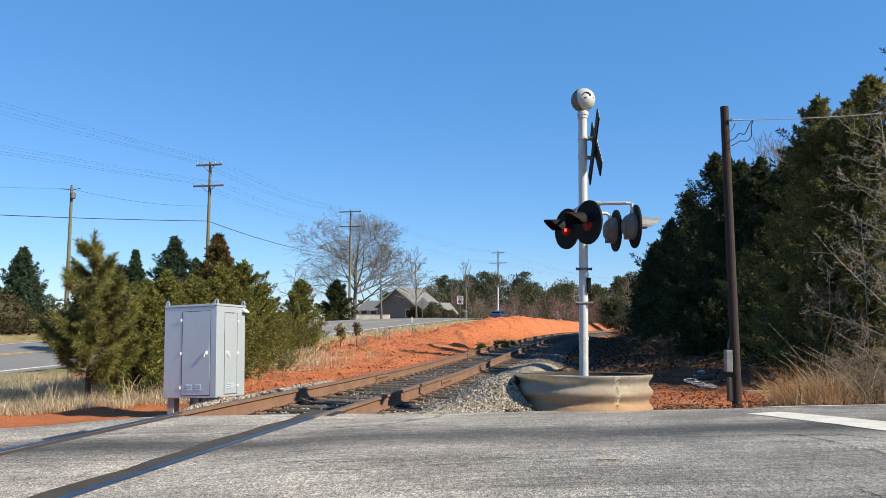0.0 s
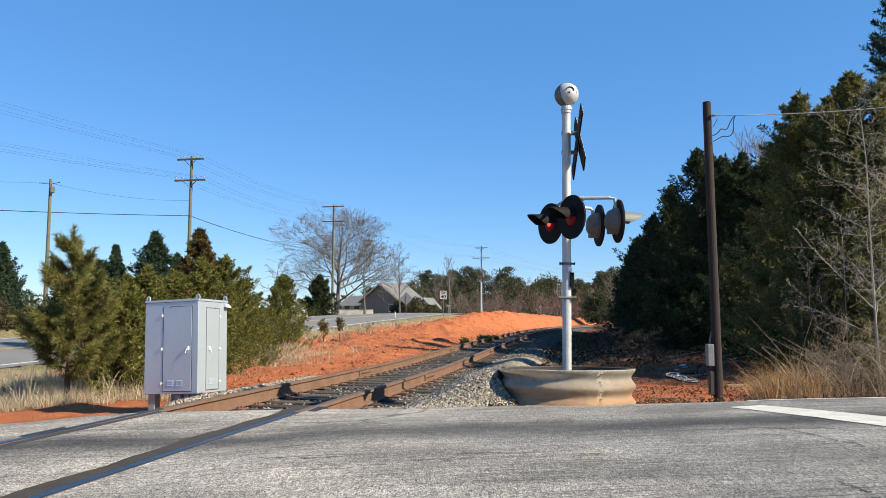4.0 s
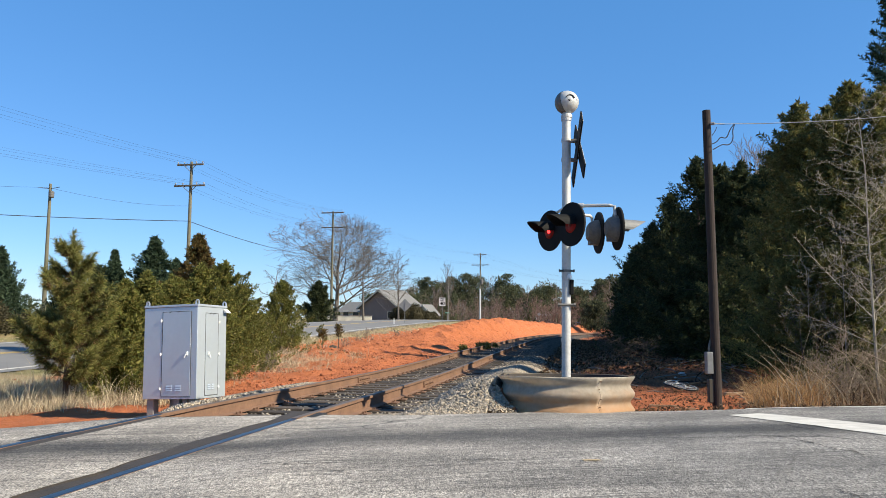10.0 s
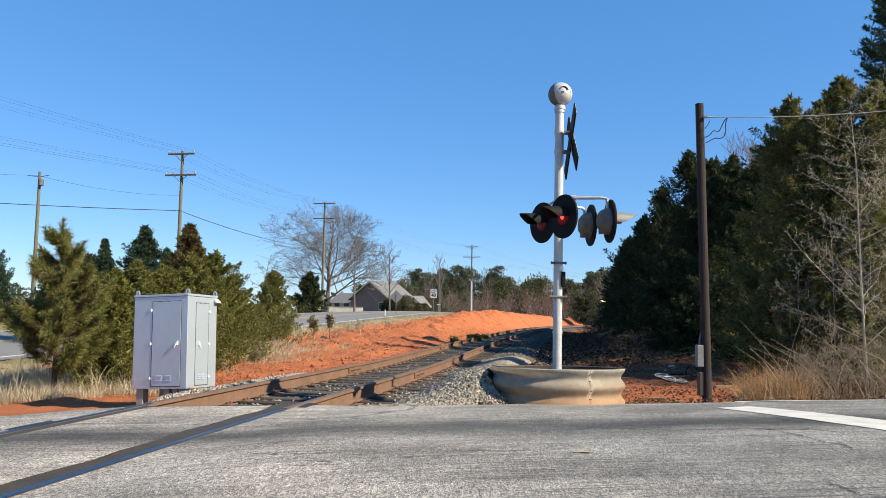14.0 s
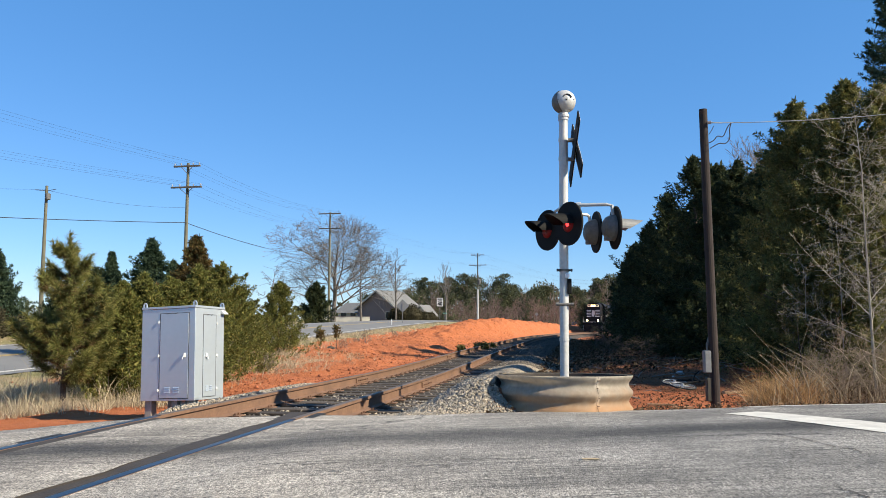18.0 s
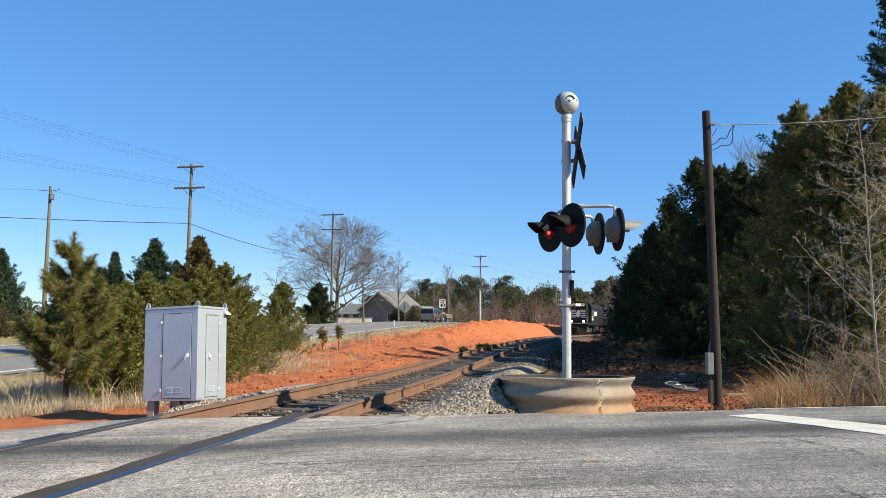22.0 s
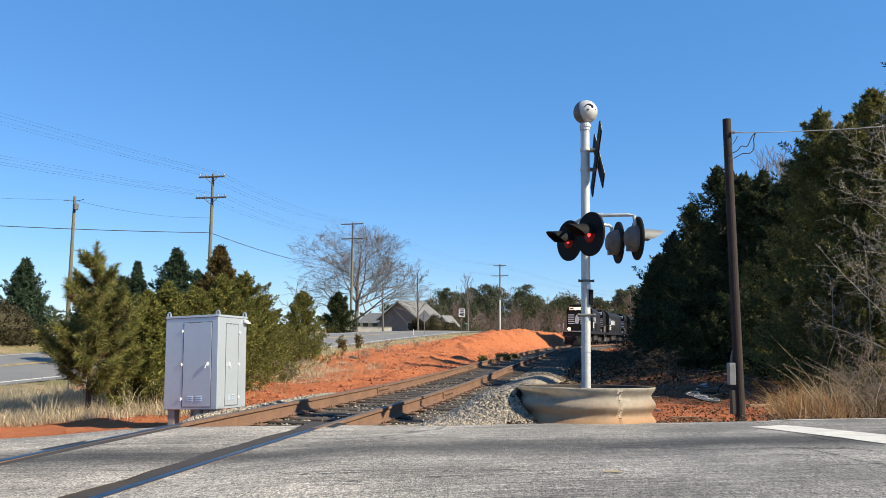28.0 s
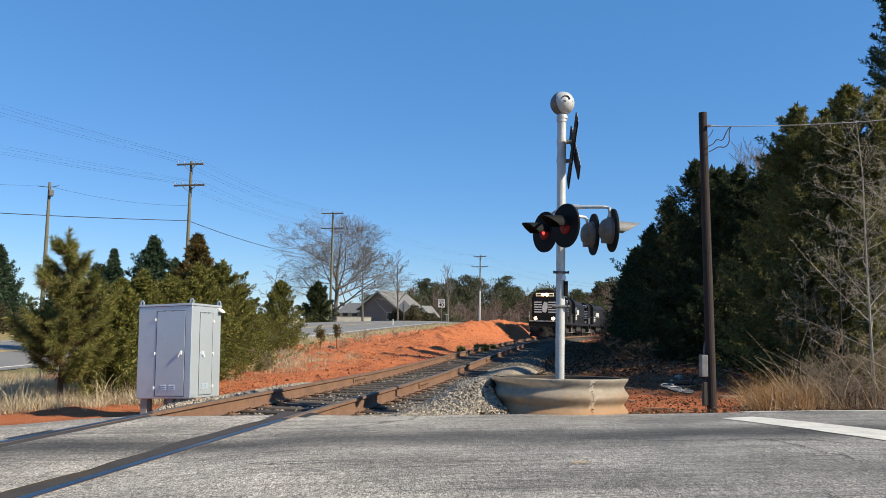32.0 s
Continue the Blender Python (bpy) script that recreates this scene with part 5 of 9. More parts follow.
def blades(name, xs, ys, height, width, material, seed, label, category, lean=0.35, wind=(0, 0), hvar=0.5):
    """Dry grass: thin bent blades standing on the ground, one stuff."""
    rg = np.random.default_rng(seed)
    n = len(xs)
    z = ground_z(np.asarray(xs), np.asarray(ys)) - 0.02
    p = np.stack([xs, ys, z], 1)
    hh = height * rg.uniform(1 - hvar, 1 + hvar * 0.6, n)
    az = rg.uniform(0, 2 * np.pi, n)
    tilt = rg.normal(size=n) * lean
    d = np.stack([np.cos(az) * tilt + wind[0], np.sin(az) * tilt + wind[1], np.ones(n)], 1)
    d /= np.linalg.norm(d, axis=1, keepdims=True)
    fa = rg.uniform(0, np.pi, n)
    w = np.stack([np.cos(fa), np.sin(fa), np.zeros(n)], 1) * width * rg.uniform(0.6, 1.4, (n, 1))
    mid = p + d * (hh * 0.55)[:, None]
    d2 = d + np.stack([np.cos(az), np.sin(az), np.full(n, -0.25)], 1) * (0.5 * np.abs(tilt) + 0.15)[:, None]
    d2 /= np.linalg.norm(d2, axis=1, keepdims=True)
    tip = mid + d2 * (hh * 0.5)[:, None]
    v = np.stack([p - w, p + w, mid + w * 0.7, mid - w * 0.7, tip + w * 0.15, tip - w * 0.15], 1).reshape(-1, 3)
    i = np.arange(n) * 6
    f = np.concatenate([np.stack([i, i + 1, i + 2, i + 3], 1), np.stack([i + 3, i + 2, i + 4, i + 5], 1)])
    ob = link(name, np_mesh(name, v, f), M[material])
    return tagged(ob, label, category, kind="stuff")


def clumps(name, centres, per, height, material, seed, label, spread=0.5, width=0.005, radius=0.07):
    """Grass in tufts: blades that fan out from each root."""
    rg = np.random.default_rng(seed)
    c = np.repeat(np.asarray(centres), per, 0)
    n = len(c)
    off = rg.normal(size=(n, 2)) * radius
    x, y = c[:, 0] + off[:, 0], c[:, 1] + off[:, 1]
    p = np.stack([x, y, ground_z(x, y) - 0.02], 1)
    cc = np.asarray(centres)
    size = np.repeat(rg.uniform(0.5, 1.25, len(cc)) * (0.55 + 0.55 * np.clip(0.5 + 0.7 * wobble(cc[:, 0], cc[:, 1], 2.4, seed), 0, 1.2)), per)
    hh = height * size * rg.uniform(0.4, 1.15, n)
    d = np.stack([off[:, 0] / radius * spread * 0.6 + rg.normal(size=n) * spread * 0.5, off[:, 1] / radius * spread * 0.6 + rg.normal(size=n) * spread * 0.5, np.ones(n)], 1)
    d /= np.linalg.norm(d, axis=1, keepdims=True)
    fa = rg.uniform(0, np.pi, n)
    w = np.stack([np.cos(fa), np.sin(fa), np.zeros(n)], 1) * width * rg.uniform(0.6, 1.4, (n, 1))
    mid = p + d * (hh * 0.55)[:, None]
    d2 = d * np.array([1.9, 1.9, 0.75]) + rg.normal(size=(n, 3)) * 0.15
    d2 /= np.linalg.norm(d2, axis=1, keepdims=True)
    tip = mid + d2 * (hh * 0.5)[:, None]
    v = np.stack([p - w, p + w, mid + w * 0.7, mid - w * 0.7, tip + w * 0.15, tip - w * 0.15], 1).reshape(-1, 3)
    i = np.arange(n) * 6
    f = np.concatenate([np.stack([i, i + 1, i + 2, i + 3], 1), np.stack([i + 3, i + 2, i + 4, i + 5], 1)])
    return tagged(link(name, np_mesh(name, v, f), M[material]), label, "grass", kind="stuff")


# ---- signal at the crossing ----
MAST = (1.60, 10.20)


def build_signal():
    mx, my = MAST
    z0 = 0.05
    sig = thing("crossing_signal", pose(mx, my, z0) @ pose(0, 0, 0, 0, 0.35, 0), "silver crossing signal mast with bell, crossbuck and red flashing lamps", "crossing signal")
    Z = lambda z: z - z0
    bm = bmesh.new()
    tube(bm, (0, 0, 0), (0, 0, Z(3.70)), 0.057, seg=20)
    part("mast", bm, M["galv"], sig, smooth=False)
    bm = bmesh.new()
    lathe(bm, [(0.0, Z(0.36)), (0.075, Z(0.36)), (0.075, Z(0.375)), (0.06, Z(0.385))], 20)
    part("base_flange", bm, M["galv"], sig)
    for z, r, hgt in ((0.85, 0.062, 0.02), (1.72, 0.067, 0.016), (3.15, 0.064, 0.022), (3.40, 0.064, 0.022), (3.69, 0.066, 0.03)):
        bm = bmesh.new()
        lathe(bm, [(0.057, Z(z) - hgt), (r, Z(z) - hgt), (r, Z(z) + hgt), (0.057, Z(z) + hgt)], 20)
        part("collar", bm, M["galv"] if z != 1.72 else M["backgrey"], sig)
    bm = bmesh.new()
    tube(bm, (-0.10, -0.05, Z(1.29)), (0.10, -0.05, Z(1.29)), 0.018, seg=8)
    tube(bm, (-0.11, -0.055, Z(1.29)), (-0.085, -0.055, Z(1.29)), 0.026, seg=6)
    tube(bm, (0.085, -0.055, Z(1.29)), (0.11, -0.055, Z(1.29)), 0.026, seg=6)
    part("clamp", bm, M["backgrey"], sig, "silver clamp with two bolts")
    for q in (-1, 1):
        bm = bmesh.new()
        tube(bm, (q * 0.055, -0.045, Z(1.72)), (q * 0.092, -0.045, Z(1.72)), 0.013, seg=8)
        tube(bm, (q * 0.082, -0.045, Z(1.72)), (q * 0.098, -0.045, Z(1.72)), 0.020, seg=6)
        part("clamp_bolt", bm, M["boxdark"], sig, "dark clamp bolt")
    bm = bmesh.new()
    box(bm, 0.035, 0.085, -0.075, 0.0, Z(1.42), Z(1.61), bevel=0.008)
    part("junction_box", bm, M["black"], sig, "small black junction box")
    bm = bmesh.new()
    lathe(bm, [(0, 0), (0.028, 0.0), (0.028, 0.045), (0.015, 0.06), (0, 0.06)], 12, pose(0.03, -0.07, Z(1.62)))
    part("fitting", bm, M["white"], sig, "bright metal cable fitting")
    # bell
    bm = bmesh.new()
    prof = [(0.0, -0.150)] + [(0.150 * math.sin(a), -0.150 * math.cos(a)) for a in np.linspace(0.25, math.pi - 0.02, 16)] + [(0.0, 0.150)]
    lathe(bm, prof, 28)
    bell = part("bell", bm, M["galv"], sig, "round silver bell housing", smooth=True)
    bell.location = (0.012, 0, Z(3.905))
    bm = bmesh.new()
    for i in range(7):
        a0, a1 = math.pi * (0.05 + 0.85 * i / 7), math.pi * (0.05 + 0.85 * (i + 1) / 7)
        tube(bm, (0.018 + 0.055 * math.cos(a0), -0.139, 0.010 + 0.052 * math.sin(a0)), (0.018 + 0.055 * math.cos(a1), -0.139, 0.010 + 0.052 * math.sin(a1)), 0.009, seg=6)
    tube(bm, (0.008, -0.153, -0.004), (0.008, -0.140, -0.014), 0.012, seg=8)
    pipe(bm, [(-0.148, -0.02, -0.004), (-0.10, -0.112, -0.004), (0.0, -0.150, -0.004)], 0.004, 6)
    pipe(bm, [(0.10, -0.112, 0.004), (0.148, -0.02, 0.004)], 0.006, 6)
    part("bell_slot", bm, M["boxdark"], bell, "dark curved slot and seam")
    # bowl over the left back, turned to show the camera a thin dark crescent
    bm = bmesh.new()
    lathe(bm, [(0.156 * math.sin(a), 0.156 * math.cos(a)) for a in np.linspace(0.02, 1.5, 12)], 28, Matrix.Translation((-0.004, 0.006, 0)) @ Vector((-0.80, 0.56, -0.2)).to_track_quat("Z", "Y").to_matrix().to_4x4())
    part("gong", bm, M["backgrey"], bell, "dark weathered gong behind the bell housing", smooth=True)
    bm = bmesh.new()
    lathe(bm, [(0.0, 0.0), (0.072, 0.0), (0.072, 0.03), (0.06, 0.05), (0.045, 0.08)], 18, pose(0.004, 0, Z(3.70)))
    part("bell_mount", bm, M["galv"], sig)
    # crossbuck, seen nearly edge on; its printed side faces the road traffic
    for k, (ang, off) in enumerate(((-41, 0.0), (41, 0.03))):
        bm = bmesh.new()
        box(bm, -0.53, 0.53, -0.008, 0.008, -0.10, 0.10)
        m = pose(0.135 + off, -0.02, Z(3.27)) @ pose(0, 0, 0, 0, 0, -91) @ pose(0, 0, 0, 0, ang, 0)
        blade = part("crossbuck_blade", bm, M["black"], sig, "dark weathered back of a crossbuck blade")
        blade.matrix_basis = m
        bm = bmesh.new()
        box(bm, -0.52, 0.52, 0.0085, 0.0125, -0.093, 0.093)
        part("blade_face", bm, M["signwhite"], blade, "white face of the crossbuck blade")
    for z in (3.15, 3.40):
        bm = bmesh.new()
        box(bm, 0.05, 0.14, -0.03, 0.03, Z(z) - 0.02, Z(z) + 0.02)
        part("crossbuck_bracket", bm, M["backgrey"], sig)
    # lamps: x, y, z, yaw of the face
    heads = [(-0.15, 0.42, 2.28, 208, 1), (0.005, -0.38, 2.27, 208, 1), (0.45, 0.20, 2.235, 4, 0), (0.61, -0.20, 2.245, 4, 0)]
    lamps = []
    for hx, hy, hz, yaw, front in heads:
        bm = bmesh.new()
        rot = pose(hx, hy, Z(hz), 0, 0, yaw - 90) @ pose(0, 0, 0, 90, 0, 0)
        # local z is the way out of the lamp, backwards
        lathe(bm, [(0.0, 0.012), (0.27, 0.012), (0.272, 0.0), (0.27, -0.012), (0.0, -0.012)], 36)
        head = part("lamp_background", bm, M["black"], sig, "round black background disc")
        head.matrix_basis = pose(hx, hy, Z(hz), 0, 0, yaw) @ pose(0, 0, 0, 0, 90, 0)
        # local +z now points out of the face
        bm = bmesh.new()
        lathe(bm, [(0.17, -0.014), (0.165, -0.05), (0.13, -0.12), (0.09, -0.15), (0.0, -0.155)], 24)
        box(bm, 0.06, 0.16, -0.06, 0.06, -0.13, -0.02, bevel=0.01)
        hous = part("lamp_housing", bm, M["backgrey"], head, "weathered grey lamp housing", smooth=False)
        bm = bmesh.new()
        lathe(bm, [(0.0, 0.022), (0.06, 0.020), (0.108, 0.014), (0.108, 0.0125)], 28)
        part("lens", bm, M["lens"], head, "dark red lens", smooth=True)
        # hood: an open half tube that droops forward
        bm = bmesh.new()
        prev = None
        for j in range(7):
            q = j / 6
            row = []
            for i in range(15):
                a = math.pi * (i / 14) * 1.05 - 0.08
                rr = 0.122 - 0.01 * q
                cut = 0.34 * (0.45 + 0.55 * math.sin(max(a, 0.0)))
                row.append(bm.verts.new((-rr * math.sin(a) + 0.012 * q * q, rr * math.cos(a), 0.013 + cut * q)))
            if prev:
                for a0, a1, b1, b0 in zip(prev, prev[1:], row[1:], row):
                    bm.faces.new((a0, a1, b1, b0))
            prev = row
        bmesh.ops.recalc_face_normals(bm, faces=bm.faces[:])
        bmesh.ops.solidify(bm, geom=bm.faces[:], thickness=0.004)
        # rear hoods take a paler grey, with the sun on them in its tone
        part("hood", bm, M["black"] if front else M["hoodgrey"], head, "curved lamp hood")
        bm = bmesh.new()
        tube(bm, (0, -0.10 if front else 0.06, -0.11), (0, -0.125 if front else 0.09, -0.11), 0.016, seg=8)
        part("side_light", bm, M["lens"], head, "tiny red side light")
        # turning lamp: lit on one half, dark on the other
        bm = bmesh.new()
        sv = [[], []]
        lathe(bm, [(0, -0.030)] + [(0.030 * math.sin(a), -0.030 * math.cos(a)) for a in np.linspace(0.3, 2.84, 7)] + [(0, 0.030)], 16)
        bulb = part("bulb", bm, [M["lit"], M["dead"]], head, "small turning red lamp")
        for p in bulb.data.polygons:
            p.material_index = 0 if p.center.z > 0 else 1
        bulb.location = (0.01, 0.0, 0.012)
        lamps.append((bulb, front))
    # arms
    bm = bmesh.new()
    pipe(bm, [(-0.10, 0.42, Z(2.50)), (-0.02, 0.06, Z(2.53)), (0.05, -0.38, Z(2.52))], 0.020, 10)
    tube(bm, (-0.09, 0.44, Z(2.52)), (-0.09, 0.44, Z(2.30)), 0.018, seg=8)
    tube(bm, (0.06, -0.36, Z(2.52)), (0.06, -0.36, Z(2.30)), 0.018, seg=8)
    part("lamp_arm", bm, M["galv"], sig, "silver pipe arm")
    bm = bmesh.new()
    pipe(bm, [(0.05, -0.06, Z(2.545)), (0.50, -0.22, Z(2.535)), (0.565, -0.23, Z(2.52)), (0.575, -0.23, Z(2.40)), (0.60, -0.22, Z(2.35))], 0.022, 10)
    tube(bm, (0.14, -0.09, Z(2.543)), (0.20, -0.11, Z(2.543)), 0.034, seg=10)
    part("lamp_arm", bm, M["galv"], sig, "silver pipe arm")
    bm = bmesh.new()
    pipe(bm, [(0.05, 0.04, Z(2.46)), (0.33, 0.17, Z(2.455)), (0.36, 0.18, Z(2.43)), (0.37, 0.19, Z(2.33))], 0.020, 10)
    part("lamp_arm", bm, M["galv"], sig, "silver pipe arm")
    return lamps


LAMPS = build_signal()


def build_ring():
    """Corrugated culvert ring round the mast's foot, filled with soil."""
    mx, my = MAST
    ring = thing("culvert_ring", pose(mx, my, 0.0) @ pose(0, 0, 0, -2.3, 0, 0), "rusting corrugated steel culvert ring round the signal foot", "culvert ring")
    n, ang = 120, 2 * math.pi
    def wall(a0, a1, name):
        bm = bmesh.new()
        prev = None
        steps = max(8, int(n * (a1 - a0) / ang))
        prof = []
        for j in range(25):
            q = j / 24
            z = 0.0 + 0.415 * q
            prof.append((0.815 + 0.027 * math.cos(q * 2 * math.pi * 2.0 + 0.25), z))
        rows = []
        for i in range(steps + 1):
            a = a0 + (a1 - a0) * i / steps
            rows.append([bm.verts.new((r * math.cos(a) * (1 + 0.006 * math.sin(3 * a)), r * math.sin(a), z - 0.0)) for r, z in prof])
        for ra, rb in zip(rows, rows[1:]):
            for j in range(24):
                bm.faces.new((ra[j], rb[j], rb[j + 1], ra[j + 1]))
        bmesh.ops.solidify(bm, geom=bm.faces[:], thickness=0.006)
        bmesh.ops.recalc_face_normals(bm, faces=bm.faces[:])
        return part(name, bm, M["steelring"], ring, smooth=True)
    seams = [radians(-71), radians(80)]
    wall(seams[0], seams[1], "ring_plate")
    wall(seams[1], seams[0] + ang, "ring_plate")
    for a in seams[:1]:
        for z in (0.075, 0.165, 0.275, 0.365):
            for da in (0.012, 0.03):
                if da > 0.02 and z in (0.165, 0.275):
                    continue
                bm = bmesh.new()
                c = Vector((math.cos(a + da), math.sin(a + da), 0))
                wave = 0.815 + 0.027 * math.cos(z / 0.415 * 4 * math.pi + 0.25)
                tube(bm, c * (wave - 0.004) + Vector((0, 0, z)), c * (wave + 0.014) + Vector((0, 0, z)), 0.006, seg=6)
                part("bolt", bm, M["rail"], ring)
        bm = bmesh.new()
        c = Vector((math.cos(a), math.sin(a), 0))
        loft(bm, [c * (0.8155 + 0.027 * math.cos(z / 0.415 * 4 * math.pi + 0.25)) + Vector((0, 0, z)) for z in np.linspace(0.004, 0.41, 36)], [0.0013] * 36, 5)
        part("seam", bm, M["boxdark"], ring)
    # dark band added inside the rim, for the shade in the hollow
    bm = bmesh.new()
    lathe(bm, [(0.779, 0.02), (0.779, 0.405), (0.774, 0.407), (0.772, 0.40), (0.772, 0.02)], 60)
    part("lining", bm, M["dirt_and_shade"], ring, "dark band added for the hollow's shade", smooth=True)
    bm = bmesh.new()
    lathe(bm, [(0.0, 0.352), (0.3, 0.350), (0.6, 0.345), (0.77, 0.34)], 40)
    part("soil_fill", bm, M["soil"], ring, "soil inside the ring", smooth=True)


build_ring()


# ---- equipment cabinet ----
def build_cabinet():
    w, dp, h = 1.01, 0.785, 1.485
    yaw = math.degrees(math.atan2(-0.30, 0.94))
    base = pose(-3.818, 12.6, -0.183, 0, 0, yaw)
    cab = thing("signal_cabinet", base @ pose(0, 0, 0, -1.9, -2.5, 0), "pale grey steel railway signal cabinet on concrete blocks", "cabinet")
    # the near corner is the local origin; the front runs to -x, the side to +y
    bm = bmesh.new()
    box(bm, -w, 0, 0, dp, 0, h - 0.03, bevel=0.006)
    part("body", bm, M["box"], cab)
    bm = bmesh.new()
    vs = box(bm, -w - 0.006, 0.012, -0.012, dp + 0.012, h - 0.028, h + 0.008, bevel=0.005)
    part("roof", bm, M["box"], cab, "overhanging grey steel roof")
    bm = bmesh.new()
    prism(bm, [(0.013, h - 0.045), (0.075, h - 0.10), (0.075, h - 0.112), (0.013, h - 0.10)], dp - 0.10, dp + 0.01)
    part("vent_hood", bm, M["white"], cab, "white vent hood")
    for x, y in ((-w + 0.04, 0.02), (-0.02, 0.02), (-0.02, dp - 0.03)):
        bm = bmesh.new()
        for i in range(8):
            a0, a1 = math.pi * i / 8, math.pi * (i + 1) / 8
            tube(bm, (x + 0.026 * math.cos(a0), y, h + 0.05 + 0.026 * math.sin(a0)), (x + 0.026 * math.cos(a1), y, h + 0.05 + 0.026 * math.sin(a1)), 0.011, seg=6)
        box(bm, x - 0.037, x - 0.015, y - 0.01, y + 0.01, h + 0.01, h + 0.055)
        box(bm, x + 0.015, x + 0.037, y - 0.01, y + 0.01, h + 0.01, h + 0.055)
        part("lifting_lug", bm, M["box"], cab)
    def door(m, dw, dh, hinge_left, label):
        bm = bmesh.new()
        box(bm, 0, dw, -0.007, 0.0, 0, dh, bevel=0.003)
        d = part("door", bm, M["box"], cab, label)
        d.matrix_basis = m
        bm = bmesh.new()
        for a, b, c, e in ((-0.012, -0.004, 0, dh), (dw + 0.004, dw + 0.012, 0, dh)):
            box(bm, a, b, -0.004, 0.002, c, e)
        box(bm, -0.012, dw + 0.012, -0.004, 0.002, dh + 0.002, dh + 0.01)
        box(bm, -0.012, dw + 0.012, -0.004, 0.002, -0.012, -0.004)
        part("door_gap", bm, M["boxdark"], d)
        hx = -0.03 if hinge_left else dw + 0.03
        for z in (0.12, dh * 0.5, dh - 0.13):
            bm = bmesh.new()
            box(bm, hx - 0.022, hx + 0.022, -0.012, 0.0, z - 0.014, z + 0.014, bevel=0.004)
            tube(bm, (hx, -0.012, z - 0.024), (hx, -0.012, z + 0.024), 0.008, seg=8)
            part("hinge", bm, M["white"], d, "white hinge")
        kx = dw - 0.06 if hinge_left else 0.06
        bm = bmesh.new()
        box(bm, kx - 0.015, kx + 0.015, -0.030, -0.005, dh * 0.48, dh * 0.48 + 0.06, bevel=0.005)
        tube(bm, (kx, -0.030, dh * 0.48 + 0.04), (kx - (0.03 if hinge_left else -0.03), -0.036, dh * 0.48 - 0.035), 0.009, seg=8)
        part("door_handle", bm, M["white"], d, "pale metal handle with padlock hasp")
        bm = bmesh.new()
        for c in (0.28, 0.60):
            for r in range(3):
                z = 0.085 + 0.033 * r
                x0, x1 = dw * c - 0.052 * dw / 0.5, dw * c + 0.052 * dw / 0.5
                vv = [(x0, -0.007, z), (x1, -0.007, z), (x1, -0.018, z), (x0, -0.018, z), (x0, -0.007, z + 0.02), (x1, -0.007, z + 0.02)]
                q = [bm.verts.new(a) for a in vv]
                for f in ((0, 1, 2, 3), (3, 2, 5, 4), (0, 3, 4), (1, 5, 2)):
                    bm.faces.new([q[i] for i in f])
        part("louvre", bm, M["box"], d)
        bm = bmesh.new()
        pipe(bm, [(dw * 0.25, -0.02, dh - 0.005), (dw * 0.33, -0.022, dh + 0.012)], 0.006, 6)
        part("door_stop", bm, M["boxdark"], d)
        bm = bmesh.new()
        pipe(bm, [(dw * 0.55, -0.02, dh - 0.005), (dw * 0.63, -0.022, dh + 0.012)], 0.006, 6)
        part("door_stop", bm, M["boxdark"], d)
    door(pose(-w + 0.36, 0, 0.045), 0.53, 1.33, True, "grey steel front door")
    door(pose(0, 0.22, 0.05, 0, 0, 90), 0.33, 1.30, False, "grey steel side door")
    for x, y, s in ((-w + 0.12, 0.10, 0.13), (-0.40, 0.10, 0.11), (-0.26, 0.12, 0.10), (-0.10, 0.10, 0.13), (-0.10, dp - 0.12, 0.13), (-w + 0.12, dp - 0.12, 0.13)):
        bm = bmesh.new()
        box(bm, x - s / 2, x + s / 2, y - s / 2, y + s / 2, -0.34, 0.0, bevel=0.008)
        part("footing_block", bm, M["concrete"], cab, "concrete footing block")


build_cabinet()


# ---- poles and wires ----
def wire(bm, a, b, sag, r=0.012, n=14, seg=4):
    a, b = Vector(a), Vector(b)
    pts = [a.lerp(b, i / n) - Vector((0, 0, sag * 4 * (i / n) * (1 - i / n))) for i in range(n + 1)]
    pipe(bm, pts, r, seg)


